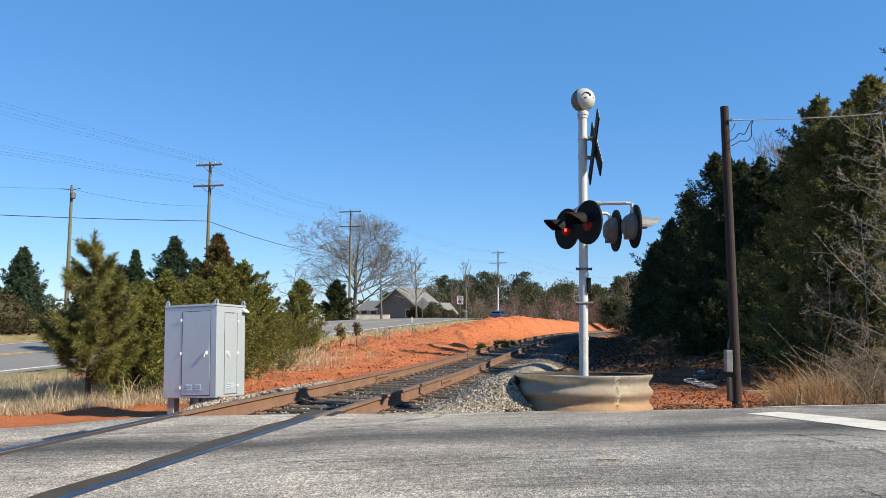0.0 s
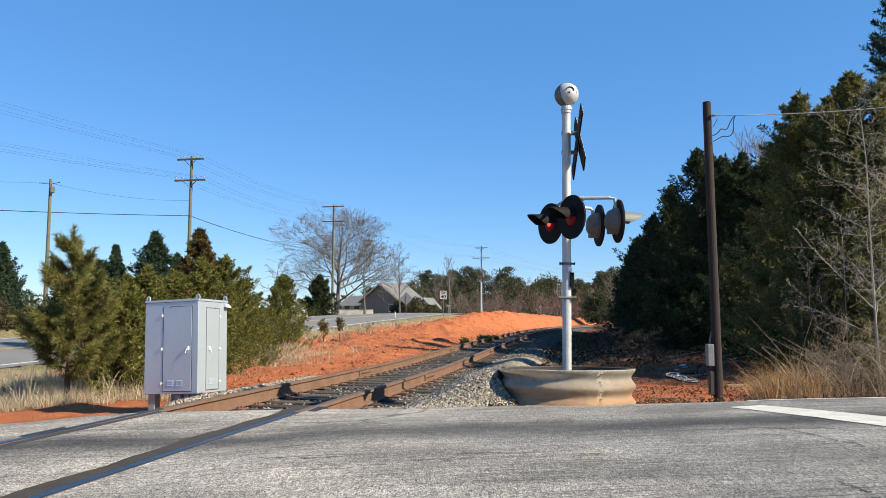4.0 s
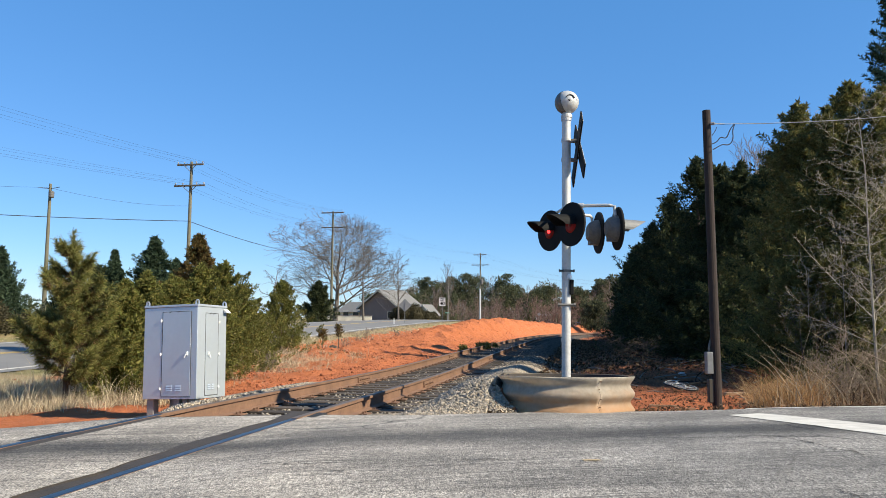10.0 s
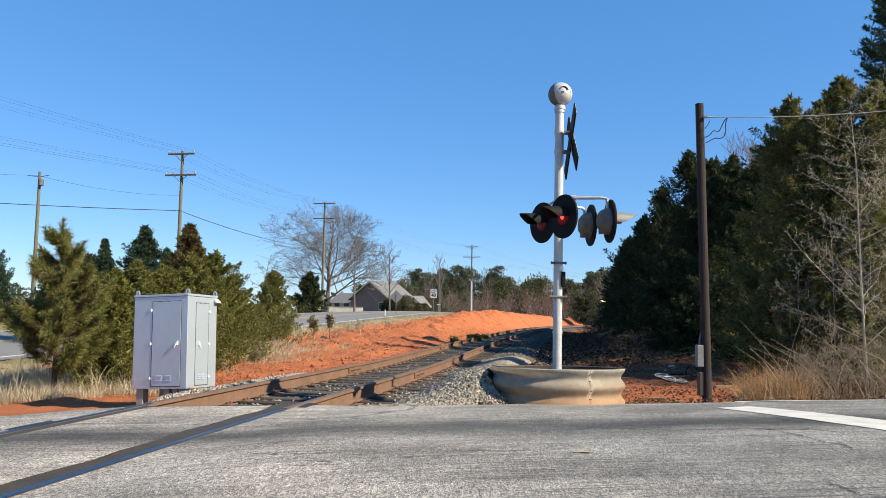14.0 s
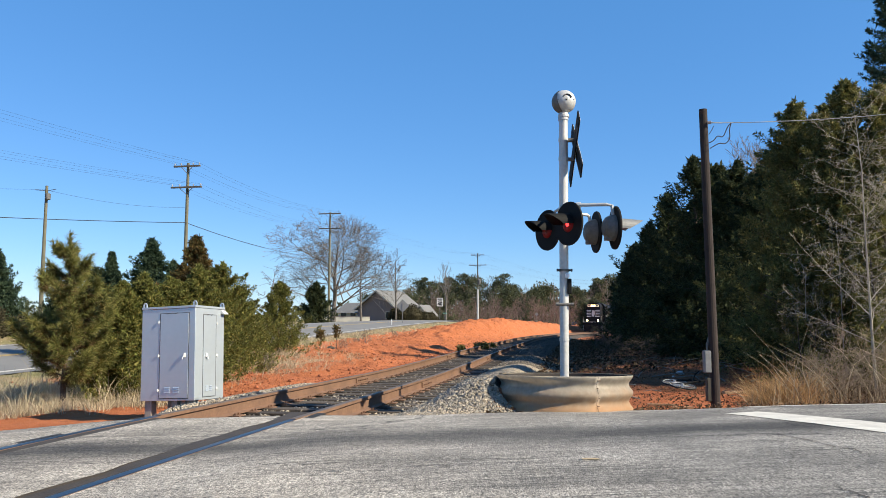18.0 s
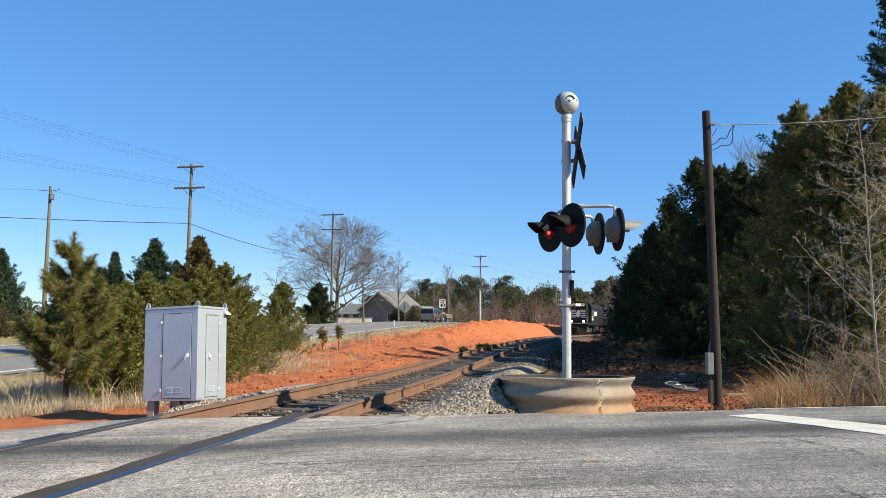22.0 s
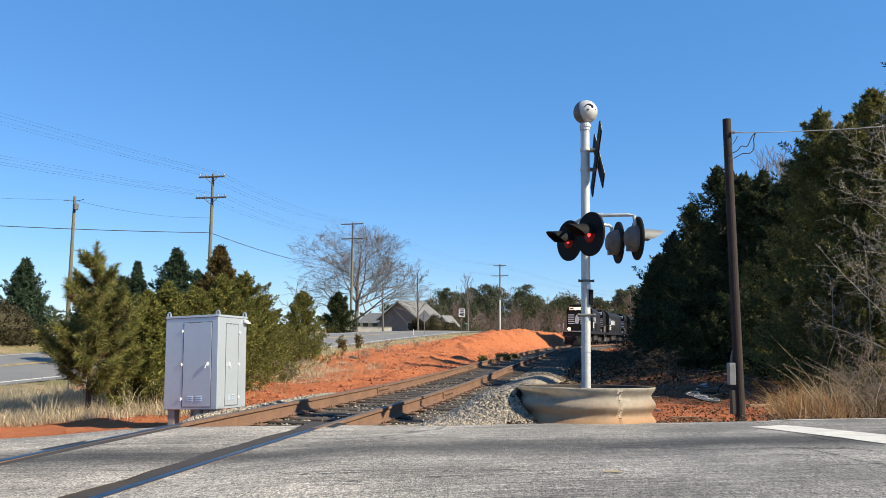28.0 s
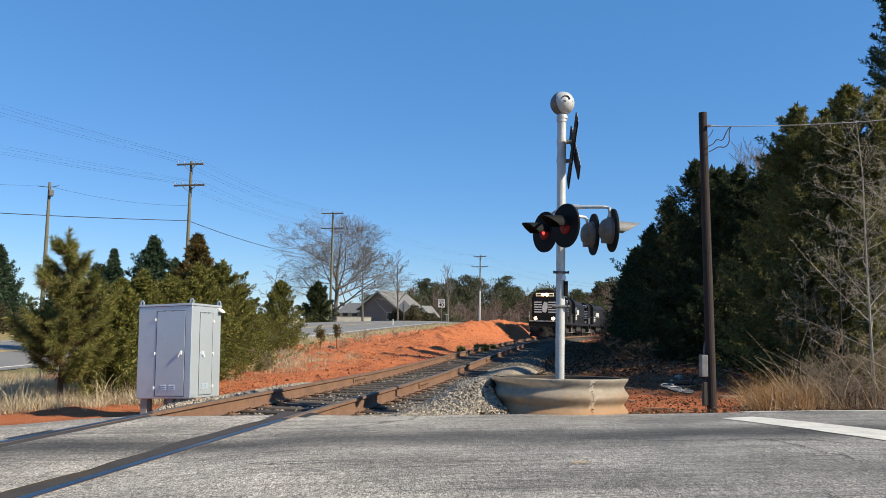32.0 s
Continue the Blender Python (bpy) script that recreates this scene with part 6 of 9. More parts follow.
def build_service_pole():
    bx, by = 3.82, 11.17
    z = gz(bx, by)
    pole = thing("service_pole", pose(bx, by, z), "leaning dark creosoted timber service pole with meter box", "utility pole")
    H = 4.078 - z
    lean = Vector((-0.065, 0.0, H))
    bm = bmesh.new()
    loft(bm, [Vector((0, 0, -0.15))] + [lean * (i / 10) for i in range(1, 11)], [0.066 - 0.010 * i / 10 for i in range(11)], 16)
    part("pole_shaft", bm, M["wood"], pole)
    bm = bmesh.new()
    box(bm, -0.15, -0.06, -0.05, 0.06, 0.53, 0.83, bevel=0.01)
    part("meter_box", bm, M["hoodgrey"], pole, "small grey meter box")
    bm = bmesh.new()
    box(bm, -0.125, -0.055, -0.04, 0.05, 0.14, 0.46, bevel=0.01)
    part("lower_box", bm, M["green"], pole, "dull brown breaker box")
    bm = bmesh.new()
    pipe(bm, [(-0.10, 0, 0.82), (-0.10, 0, 0.90), (-0.08, 0.01, 0.97), (-0.06, 0.02, 1.02)], 0.014, 8)
    part("conduit", bm, M["backgrey"], pole)
    bm = bmesh.new()
    def drop(pts, r):
        pts = [Vector((x, -0.08, H - q)) for x, q in pts]
        for _ in range(2):
            pts = pts[:1] + [p.lerp(q, k) for p, q in zip(pts, pts[1:]) for k in (0.25, 0.75)] + pts[-1:]
        pipe(bm, pts, r, 6)
    drop([(-0.02, 0.50), (0.05, 0.47), (0.10, 0.39), (0.18, 0.43), (0.24, 0.28), (0.29, 0.22)], 0.0075)
    drop([(-0.01, 0.58), (0.06, 0.54), (0.13, 0.50), (0.21, 0.52), (0.28, 0.44), (0.27, 0.30), (0.30, 0.22)], 0.0075)
    drop([(-0.02, 0.38), (0.03, 0.31), (0.05, 0.26)], 0.005)
    part("drip_loop", bm, M["wire"], pole, "black looped service cables")
    bm = bmesh.new()
    tube(bm, (-0.02, -0.06, H - 0.205), (0.02, -0.08, H - 0.205), 0.022, seg=8)
    tube(bm, (0.02, -0.08, H - 0.21), (0.16, -0.08, H - 0.213), 0.009, seg=6)
    part("dead_end_clamp", bm, M["porcelain"], pole, "pale cable clamp")
    bm = bmesh.new()
    wire(bm, (0.16, -0.08, H - 0.213), (9.0, 3.0, H + 1.68), 0.25, r=0.0058)
    part("service_cable", bm, M["palewire"], pole, "grey service cable")


build_service_pole()


def utility_pole(x, y, top, r, arms, label, yaw=0.0, pale_foot=False):
    z = gz(x, y)
    pole = thing("utility_pole", pose(x, y, z, 0, 0, yaw), label, "utility pole", "poles along the highway")
    H = top - z
    bm = bmesh.new()
    trunk = 8
    loft(bm, [(0, 0, H * i / trunk - (0.2 if i == 0 else 0)) for i in range(trunk + 1)], [r * (1 - 0.4 * i / trunk) for i in range(trunk + 1)], 10)
    part("pole_shaft", bm, M["greypole"], pole)
    ends = []
    for drop, half in arms:
        zz = H - drop
        bm = bmesh.new()
        box(bm, -half, half, -0.06 - r, -r + 0.05, zz - 0.06, zz + 0.06, bevel=0.01)
        arm = part("crossarm", bm, M["armwood"], pole)
        bm = bmesh.new()
        for s in (-1, 1):
            tube(bm, (s * half * 0.45, -r - 0.06, zz - 0.05), (0, -r, zz - 0.5), 0.025, seg=6)
        part("brace", bm, M["backgrey"], pole)
        for q in (-0.92, -0.45, 0.45, 0.92):
            bm = bmesh.new()
            lathe(bm, [(0.02, zz + 0.06), (0.02, zz + 0.11), (0.06, zz + 0.12), (0.045, zz + 0.17), (0.055, zz + 0.18), (0.03, zz + 0.23), (0.0, zz + 0.235)], 10, pose(q * half, -r, 0))
            part("insulator", bm, M["porcelain"], pole)
            ends.append(Matrix.Translation((x, y, z)) @ Matrix.Rotation(radians(yaw), 4, "Z") @ Vector((q * half, -r, zz + 0.2)))
    if pale_foot:
        bm = bmesh.new()
        tube(bm, (0, 0, 0), (0, 0, H * 0.48), r + 0.012, r * 0.82 + 0.012, seg=12, caps=False)
        part("pole_cover", bm, M["galv"], pole, "pale grey cover on the pole foot")
        bm = bmesh.new()
        lathe(bm, [(0, H * 0.55), (0.22, H * 0.55), (0.25, H * 0.58), (0.25, H * 0.62), (0, H * 0.63)], 12, pose(0.3, -0.1, 0))
        part("transformer", bm, M["backgrey"], pole)
    return pole, ends


def spot(px, d):
    """Plan position that falls on picture column px at a distance ahead, to fit the camera's view."""
    return 0.15 + (px - 784) / 1358 * (d - 0.56), d


# height that meets picture row py at that distance
def level(py, d):
    return 1.11 + (540 - py) / 1358 * (d - 0.56)


def build_highway_poles():
    p0, e0 = utility_pole(-18.58, 55.0, 12.25, 0.16, ((0.25, 1.05), (1.78, 1.22)), "tall weathered utility pole with two crossarms", -12)
    p1, e1 = utility_pole(-13.65, 90.0, 13.6, 0.17, ((0.2, 1.40), (1.95, 1.35)), "tall weathered utility pole with two crossarms", -14)
    p2, e2 = utility_pole(5.7, 140.0, 13.1, 0.17, ((0.35, 1.20), (2.2, 1.6)), "distant utility pole with two crossarms and pale foot", -18, True)
    for px, top in ((972, 480), (979, 484)):
        x, y = spot(px, 190)
        utility_pole(x, y, level(top, 190), 0.16, ((0.4, 1.0),), "far timber utility pole before the wood", -20)
    p3, e3 = utility_pole(-23.5, 45.1, 8.85, 0.13, (), "plain leaning utility pole with service drop", -10)
    z = p3.location.z
    bm = bmesh.new()
    lathe(bm, [(0, 0), (0.14, 0), (0.16, 0.04), (0.16, 0.36), (0.0, 0.42)], 12, pose(0.17, -0.1, 8.0 - z))
    part("transformer", bm, M["backgrey"], p3)
    for q in (-0.7, 0.7):
        bm = bmesh.new()
        tube(bm, (0, 0, 8.55 - z), (q, -0.1, 8.62 - z), 0.02, seg=5)
        part("bracket", bm, M["backgrey"], p3)
    bm = bmesh.new()
    wb = [Vector((-46 + 0.8 * (i % 4), 30, (17.2 if i < 4 else 13.0) + 0.1 * (i % 4))) for i in range(8)]
    for i, a in enumerate(e0):
        wire(bm, wb[i], a, 0.5, r=0.0052, n=18)
        wire(bm, a, e1[i], 0.7, r=0.0052, n=18)
        wire(bm, e1[i], e2[i], 1.1, r=0.0035, n=14)
        wire(bm, e2[i], Vector((38 + i, 196, 11 - 0.2 * i)), 1.0, r=0.004, n=8)
    bm.transform(p0.matrix_world.inverted())
    part("power_line", bm, M["wire"], p0, "thin overhead power lines")
    bm = bmesh.new()
    c0, c1, c2 = Vector((-18.55, 54.8, 7.9)), Vector((-13.6, 89.8, 8.2)), Vector((5.7, 139.9, 8.0))
    wire(bm, (-46, 30, 6.9), c0, 0.43, r=0.023, n=18)
    wire(bm, c0, c1, 0.55, r=0.023, n=18)
    wire(bm, c1, c2, 1.2, r=0.010, n=14)
    bm.transform(p0.matrix_world.inverted())
    part("telephone_cable", bm, M["wire"], p0, "thick black overhead cable")
    bm = bmesh.new()
    wire(bm, Vector((-18.6, 54.8, 9.0)), (-23.5, 45.0, 8.6), 0.3, r=0.007)
    wire(bm, (-23.5, 45.0, 8.6), (-50, 30, 8.6), 0.5, r=0.007)
    bm.transform(p3.matrix_world.inverted())
    part("service_drop", bm, M["wire"], p3)


build_highway_poles()


# ---- highway ----
def build_highway():
    hw = thing("highway", Matrix(), "grey two-lane highway with yellow centre lines", "road", kind="structure")
    ys = np.concatenate([np.arange(-50, 20, 4.0), np.arange(20, 120, 1.5), np.arange(120, 240, 4.0)])
    def band(name, a, b, lift, material, n=5):
        rows = []
        for y in ys:
            hx, hz, bk = xh(y), zh(y), float(np.interp(y, FY, HWB))
            for i in range(n):
                o = a + (b - a) * i / (n - 1)
                rows.append((hx - o, y + 0.17 * o, hz + bk * (o / 7.0) + lift + 0.05 * (1 - (abs(o - 3.5) / 3.5) ** 2)))
        i = (np.arange(len(ys) - 1)[:, None] * n + np.arange(n - 1)[None, :]).ravel()
        me = np_mesh(name, rows, np.stack([i, i + n, i + n + 1, i + 1], 1))
        return link(name, me, material, hw, smooth=True)
    band("asphalt", -0.35, 7.35, 0.0, M["farroad"], 9)
    band("edge_line", 0.02, 0.16, 0.008, M["paint"], 2)
    band("edge_line", 6.84, 6.98, 0.008, M["paint"], 2)
    band("centre_line", 3.33, 3.44, 0.008, M["yellow"], 2)
    band("centre_line", 3.56, 3.67, 0.008, M["yellow"], 2)


build_highway()


# ---- planting ----
def plant(px, d, top, r, label, foliage, seed, **k):
    x, y = spot(px, d)
    return conifer(x, y, level(top, d) - gz(x, y), r, label, foliage, seed, **k)


def plume(px, d, top, r, label, foliage, seed, **k):
    x, y = spot(px, d)
    return plume_tree(x, y, level(top, d) - gz(x, y), r, label, foliage, seed, **k)


def plant_left():
    x, y = spot(106, 15.5)
    young_pine(x, y, level(400, 15.5) - gz(x, y), 1.08, "young yellow-green pine beside dry grass", 11)
    rows = [(204, 16.6, 474, 0.95), (242, 17.8, 462, 1.25), (288, 19.4, 468, 1.4), (338, 20.6, 446, 1.7), (380, 25, 440, 2.1), (414, 29, 482, 1.9), (486, 35, 474, 1.75)]
    for i, (px, d, top, r) in enumerate(rows):
        plume(px, d, top, r, "bushy olive-green cedar at the verge", "cedar", 20 + i, plumes=230, leaves=165, leaf=0.07, width=0.37, plen=0.72, fat=0.24, lift=0.8, profile="fir", core=5000, group="cedars along the verge")
    plume(552, 82, 476, 2.2, "dark juniper beyond the highway", "cedardark", 31, plumes=90, leaves=160, leaf=0.24, plen=1.3, profile="bush", core=2500, name="juniper_tree")
    k = dict(plumes=330, leaves=80, leaf=0.155, width=0.34, profile="cone", core=6000)
    plume(336, 38, 394, 3.3, "rusty brown cedar behind bushes", "rust", 32, lift=0.9, plen=0.9, fat=0.22, name="cedar_tree", **k)
    plume(256, 48, 398, 3.4, "dark blue-green spruce beyond highway", "spruce", 33, lift=0.25, plen=1.0, fat=0.22, name="spruce_tree", group="spruces beyond the highway", **k)
    plume(296, 52, 440, 2.2, "dark blue-green spruce beyond highway", "spruce", 36, lift=0.25, plen=1.0, fat=0.22, name="spruce_tree", group="spruces beyond the highway", **k)
    plume(186, 56, 424, 1.7, "small dark spruce beyond highway", "spruce", 34, lift=0.15, plen=0.55, fat=0.25, name="spruce_tree", group="spruces beyond the highway", **k)
    plume(-20, 44, 420, 2.4, "dense dark green arborvitae tree", "spruce", 35, lift=0.6, plen=0.9, fat=0.25, name="arborvitae", group="arborvitae beyond the highway", **k)
    plume(-135, 41, 405, 2.6, "dense dark green arborvitae tree", "spruce", 37, lift=0.6, plen=0.9, fat=0.25, name="arborvitae", group="arborvitae beyond the highway", **k)
    plant(160, 60, 455, 1.6, "dark evergreen behind the pine", "cedardark", 38, branches=120, along=9, per=8, leaf=0.2, width=0.35, sprig=0.5, profile="bush", name="evergreen_tree")
    # dark shrub added behind the pine, where its own shaded side shows
    for px, d, top, r, sd in ((104, 30, 492, 1.3, 40),):
        plant(px, d, top, r, "dark shrub added for the pine's shaded side", "cedardark", sd, branches=120, along=8, per=8, leaf=0.16, width=0.3, sprig=0.4, profile="bush", base=0.0, name="evergreen_shrub", category="shrub", group="dark shrubs behind the pine")
    for px, d, w, hgt, sd in ((-64, 36.5, 1.75, 1.8, 1), (-4, 37.5, 0.62, 0.75, 2), (14, 39, 0.6, 0.7, 3), (30, 40.5, 0.6, 0.72, 5), (-128, 36, 0.9, 1.1, 4)):
        x, y = spot(px, d)
        hedge(x, y, w, hgt, "rounded clipped brownish hedge shrub", 60 + sd)


def hedge(x, y, r, h, label, seed, group="clipped shrubs"):
    rg = np.random.default_rng(seed)
    n = int(1300 * max(1.0, r))
    t = thing("shrub", pose(x, y, gz(x, y) - 0.05), label, "shrub", group)
    u = rg.normal(size=(n, 3))
    u /= np.linalg.norm(u, axis=1, keepdims=True)
    u[:, 2] = np.abs(u[:, 2])
    p = u * np.array([r, r, h]) * (1 + 0.05 * rg.normal(size=(n, 1))) * rg.uniform(0.9, 1.0, (n, 1))
    v, f = sprays(rg, p, u, 0.13 + 0.02 * r, 2, 0.8, 0.5)
    link("foliage", np_mesh("foliage", v, f), M["hedge"], t)
    bm = bmesh.new()
    lathe(bm, [(0.0, 0.0), (r * 0.7, 0.02), (r * 0.86, h * 0.4), (r * 0.6, h * 0.78), (0, h * 0.88)], 12)
    part("stem", bm, M["hedge"], t)


def plant_right():
    rows = [(1116, 37, 408, 2.1), (1144, 33, 366, 2.2), (1178, 30, 310, 2.3), (1226, 27, 246, 2.7), (1266, 26, 258, 2.5), (1304, 25, 254, 2.4), (1344, 24, 262, 2.3), (1410, 18.4, 142, 2.4), (1462, 17.4, 150, 2.2), (1502, 16.6, 104, 2.1), (1566, 16.4, 112, 2.2)]
    # trees in shade and in sun are told apart by foliage colour
    for i, (px, d, top, r) in enumerate(rows):
        plume(px, d, top, r, "tall cedar with shade put into its dark green" if i < 7 else "tall cedar with sunlight put into its olive", "cedardark" if i < 7 else "cedarmid", 70 + i, plumes=240, leaves=100 if i < 7 else 190, leaf=0.105 if i < 7 else 0.080, width=0.32, plen=1.05, fat=0.18, lift=0.68, core=2800, profile="fir", group="dense evergreens beside the track")
    rows = [(1150, 33, 460, 1.7), (1205, 27, 440, 1.7), (1262, 23.5, 425, 1.7), (1325, 21, 430, 1.7), (1395, 16.4, 420, 1.3), (1462, 15.6, 400, 1.2), (1536, 15.0, 380, 1.2)]
    for i, (px, d, top, r) in enumerate(rows):
        plume(px, d, top, r, "low cedar darkened for shade at the wood's edge" if i < 4 else "low cedar lightened for sun at the wood's edge", "cedardark" if i < 4 else "cedarmid", 90 + i, plumes=120, leaves=150 if i < 4 else 240, leaf=0.085 if i < 4 else 0.07, width=0.32, plen=0.62, fat=0.30, profile="bush", lift=0.6, leaders=3, group="dense evergreens beside the track")
    for i, (x, y, h, r) in enumerate(((17.5, 28.4, 15.5, 2.8), (19.0, 31.6, 16.5, 3.2), (21.2, 29.6, 17.5, 3.2), (20.6, 34.5, 16.5, 3.0))):
        plume_tree(x, y, h, r, "tall dark pine rising behind the cedars", "spruce", 120 + i, plumes=105, leaves=120, leaf=0.15, width=0.3, plen=1.5, fat=0.17, profile="bush", lift=0.3, base=0.56, core=900, name="pine_tree", group="tall pines behind the wood's edge")
    for i, (px, d, top, w, ln) in enumerate(((1536, 13.7, 92, 1.9, -0.10), (1478, 15.0, 330, 0.9, 0.2), (1424, 15.5, 420, 0.7, -0.15), (1606, 13.4, 200, 1.5, 0.1))):
        x, y = spot(px, d)
        bare_tree(x, y, level(top, d) - gz(x, y), "slender pale bare sapling before the evergreens", 130 + i, counts=(30, 9, 5) if i in (0, 3) else (20, 8, 5), wide=w * 1.7, start=0.16, angle=64, ratio=0.42, leader=1.0, up=0.25, wob=0.10, thin=0.42, r0=0.013 if i else 0.027, r_tip=0.0027, bark="palebark", twig="palebark", name="bare_sapling", lean=(ln, 0), group="bare saplings")
    for i, (px, d, top) in enumerate(((1338, 40, 196), (1372, 42, 206), (1306, 44, 226), (1070, 150, 462), (1092, 145, 470), (1040, 165, 500), (1112, 140, 478))):
        x, y = spot(px, d)
        bare_tree(x, y, level(top, d) - gz(x, y), "bare brown hardwood behind the evergreens", 140 + i, counts=(20, 9, 6) if d < 60 else (14, 7, 5), r_tip=0.009 if d < 60 else 0.014, wide=5.0 if d < 60 else 8.5, angle=42, ratio=0.6)
    # wood goes on right and behind: mostly hidden trees added to shade the track
    rr = random.Random(17)
    for i, (x, y, h) in enumerate(((19.5, 24, 9), (16.0, 27.5, 8.2), (12.0, 29, 5.0), (15.5, 31, 7.2), (13.0, 35, 6.0), (16.5, 37, 8.5), (14.5, 41.5, 9), (18.5, 43, 9.5), (17.0, 48, 9), (20.5, 52, 9.5), (20.0, 57, 9), (23.5, 62, 9.5), (24.0, 68, 9))):
        conifer(x, y, h * rr.uniform(0.9, 1.05), rr.uniform(2.0, 2.6), "mostly hidden cedar added to shade the trackside", "cedardark", 1000 + i, branches=70, along=6, per=4, leaf=0.52, width=0.40, spread=0.8, profile="bush", lift=0.4, jitter=0.4, name="cedar_tree", group="dense evergreens beside the track")
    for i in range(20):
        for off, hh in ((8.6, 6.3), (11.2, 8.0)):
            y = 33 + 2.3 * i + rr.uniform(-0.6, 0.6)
            conifer(float(xt(y)) + off + rr.uniform(-0.4, 0.4), y, hh * (0.74 if i < 5 else 1.0) * rr.uniform(0.88, 1.05), rr.uniform(1.8, 2.2), "mostly hidden cedar added to shade the trackside", "cedardark", 1100 + 2 * i + (off > 9), branches=70, along=6, per=4, leaf=0.54, width=0.42, spread=0.8, profile="bush", lift=0.35, jitter=0.4, name="cedar_tree", group="dense evergreens beside the track")
    # dark bark brown on the twigs stands in for their shade
    for i in range(16):
        y = 24 + 2.3 * i + rr.uniform(-0.7, 0.7)
        bare_tree(float(xt(y)) + rr.uniform(4.6, 6.0), y, rr.uniform(0.7, 1.5), "tangled bare bramble bush darkened for shade", 1200 + i, counts=(9, 5, 3), wide=1.9, start=0.03, angle=58, ratio=0.85, r0=0.012, r_tip=0.0035, bark="bark", twig="bark", name="bramble_bush", group="brambles")
    # dark vines and brush leaning out towards the track
    for i, (y, off, h) in enumerate(((50, 6.4, 2.8), (46, 6.3, 2.8), (42, 6.2, 2.6), (38, 6.0, 2.2))):
        bare_tree(float(xt(y)) + off, y, h, "tall dark tangle of vines beside the track", 1240 + i, counts=(14, 7, 5), wide=2.6, start=0.03, angle=55, ratio=0.75, r0=0.02, r_tip=0.005, bark="bark", twig="bark", name="vine_thicket", group="vine thickets")
        conifer(float(xt(y)) + off + 1.9, y + 0.8, h * 0.9, 1.4, "dark evergreen brush under the cedars", "cedardark", 1260 + i, branches=90, along=6, per=8, leaf=0.12, width=0.24, sprig=0.4, profile="bush", base=0.0, lift=0.2, jitter=0.55, name="undergrowth_shrub", category="shrub", group="undergrowth")
    # brambles at the foot of the trees
    for i in range(22):
        d = 52 - 1.75 * i
        px = 1062 + 17.0 * i + rr.uniform(-14, 14)
        x, y = spot(px, d)
        bare_tree(x, y, rr.uniform(1.3, 2.5), "tangled bare bramble bush darkened for shade", 160 + i, counts=(9, 5, 3), wide=2.2, start=0.03, angle=55, ratio=0.8, r0=0.014, r_tip=0.003, bark="bark", twig="bark", name="bramble_bush", group="brambles")
    for i in range(9):
        d = 47 - 3.2 * i
        px = 1098 + 38 * i + rr.uniform(-10, 10)
        x, y = spot(px, d)
        conifer(x, y, rr.uniform(1.6, 2.6), rr.uniform(1.2, 1.6), "low dark undergrowth at the wood's foot", "cedardark", 190 + i, branches=80, along=6, per=5, leaf=0.15, width=0.30, sprig=0.35, profile="bush", base=0.0, lift=0.2, jitter=0.5, name="undergrowth_shrub", category="shrub", group="undergrowth")


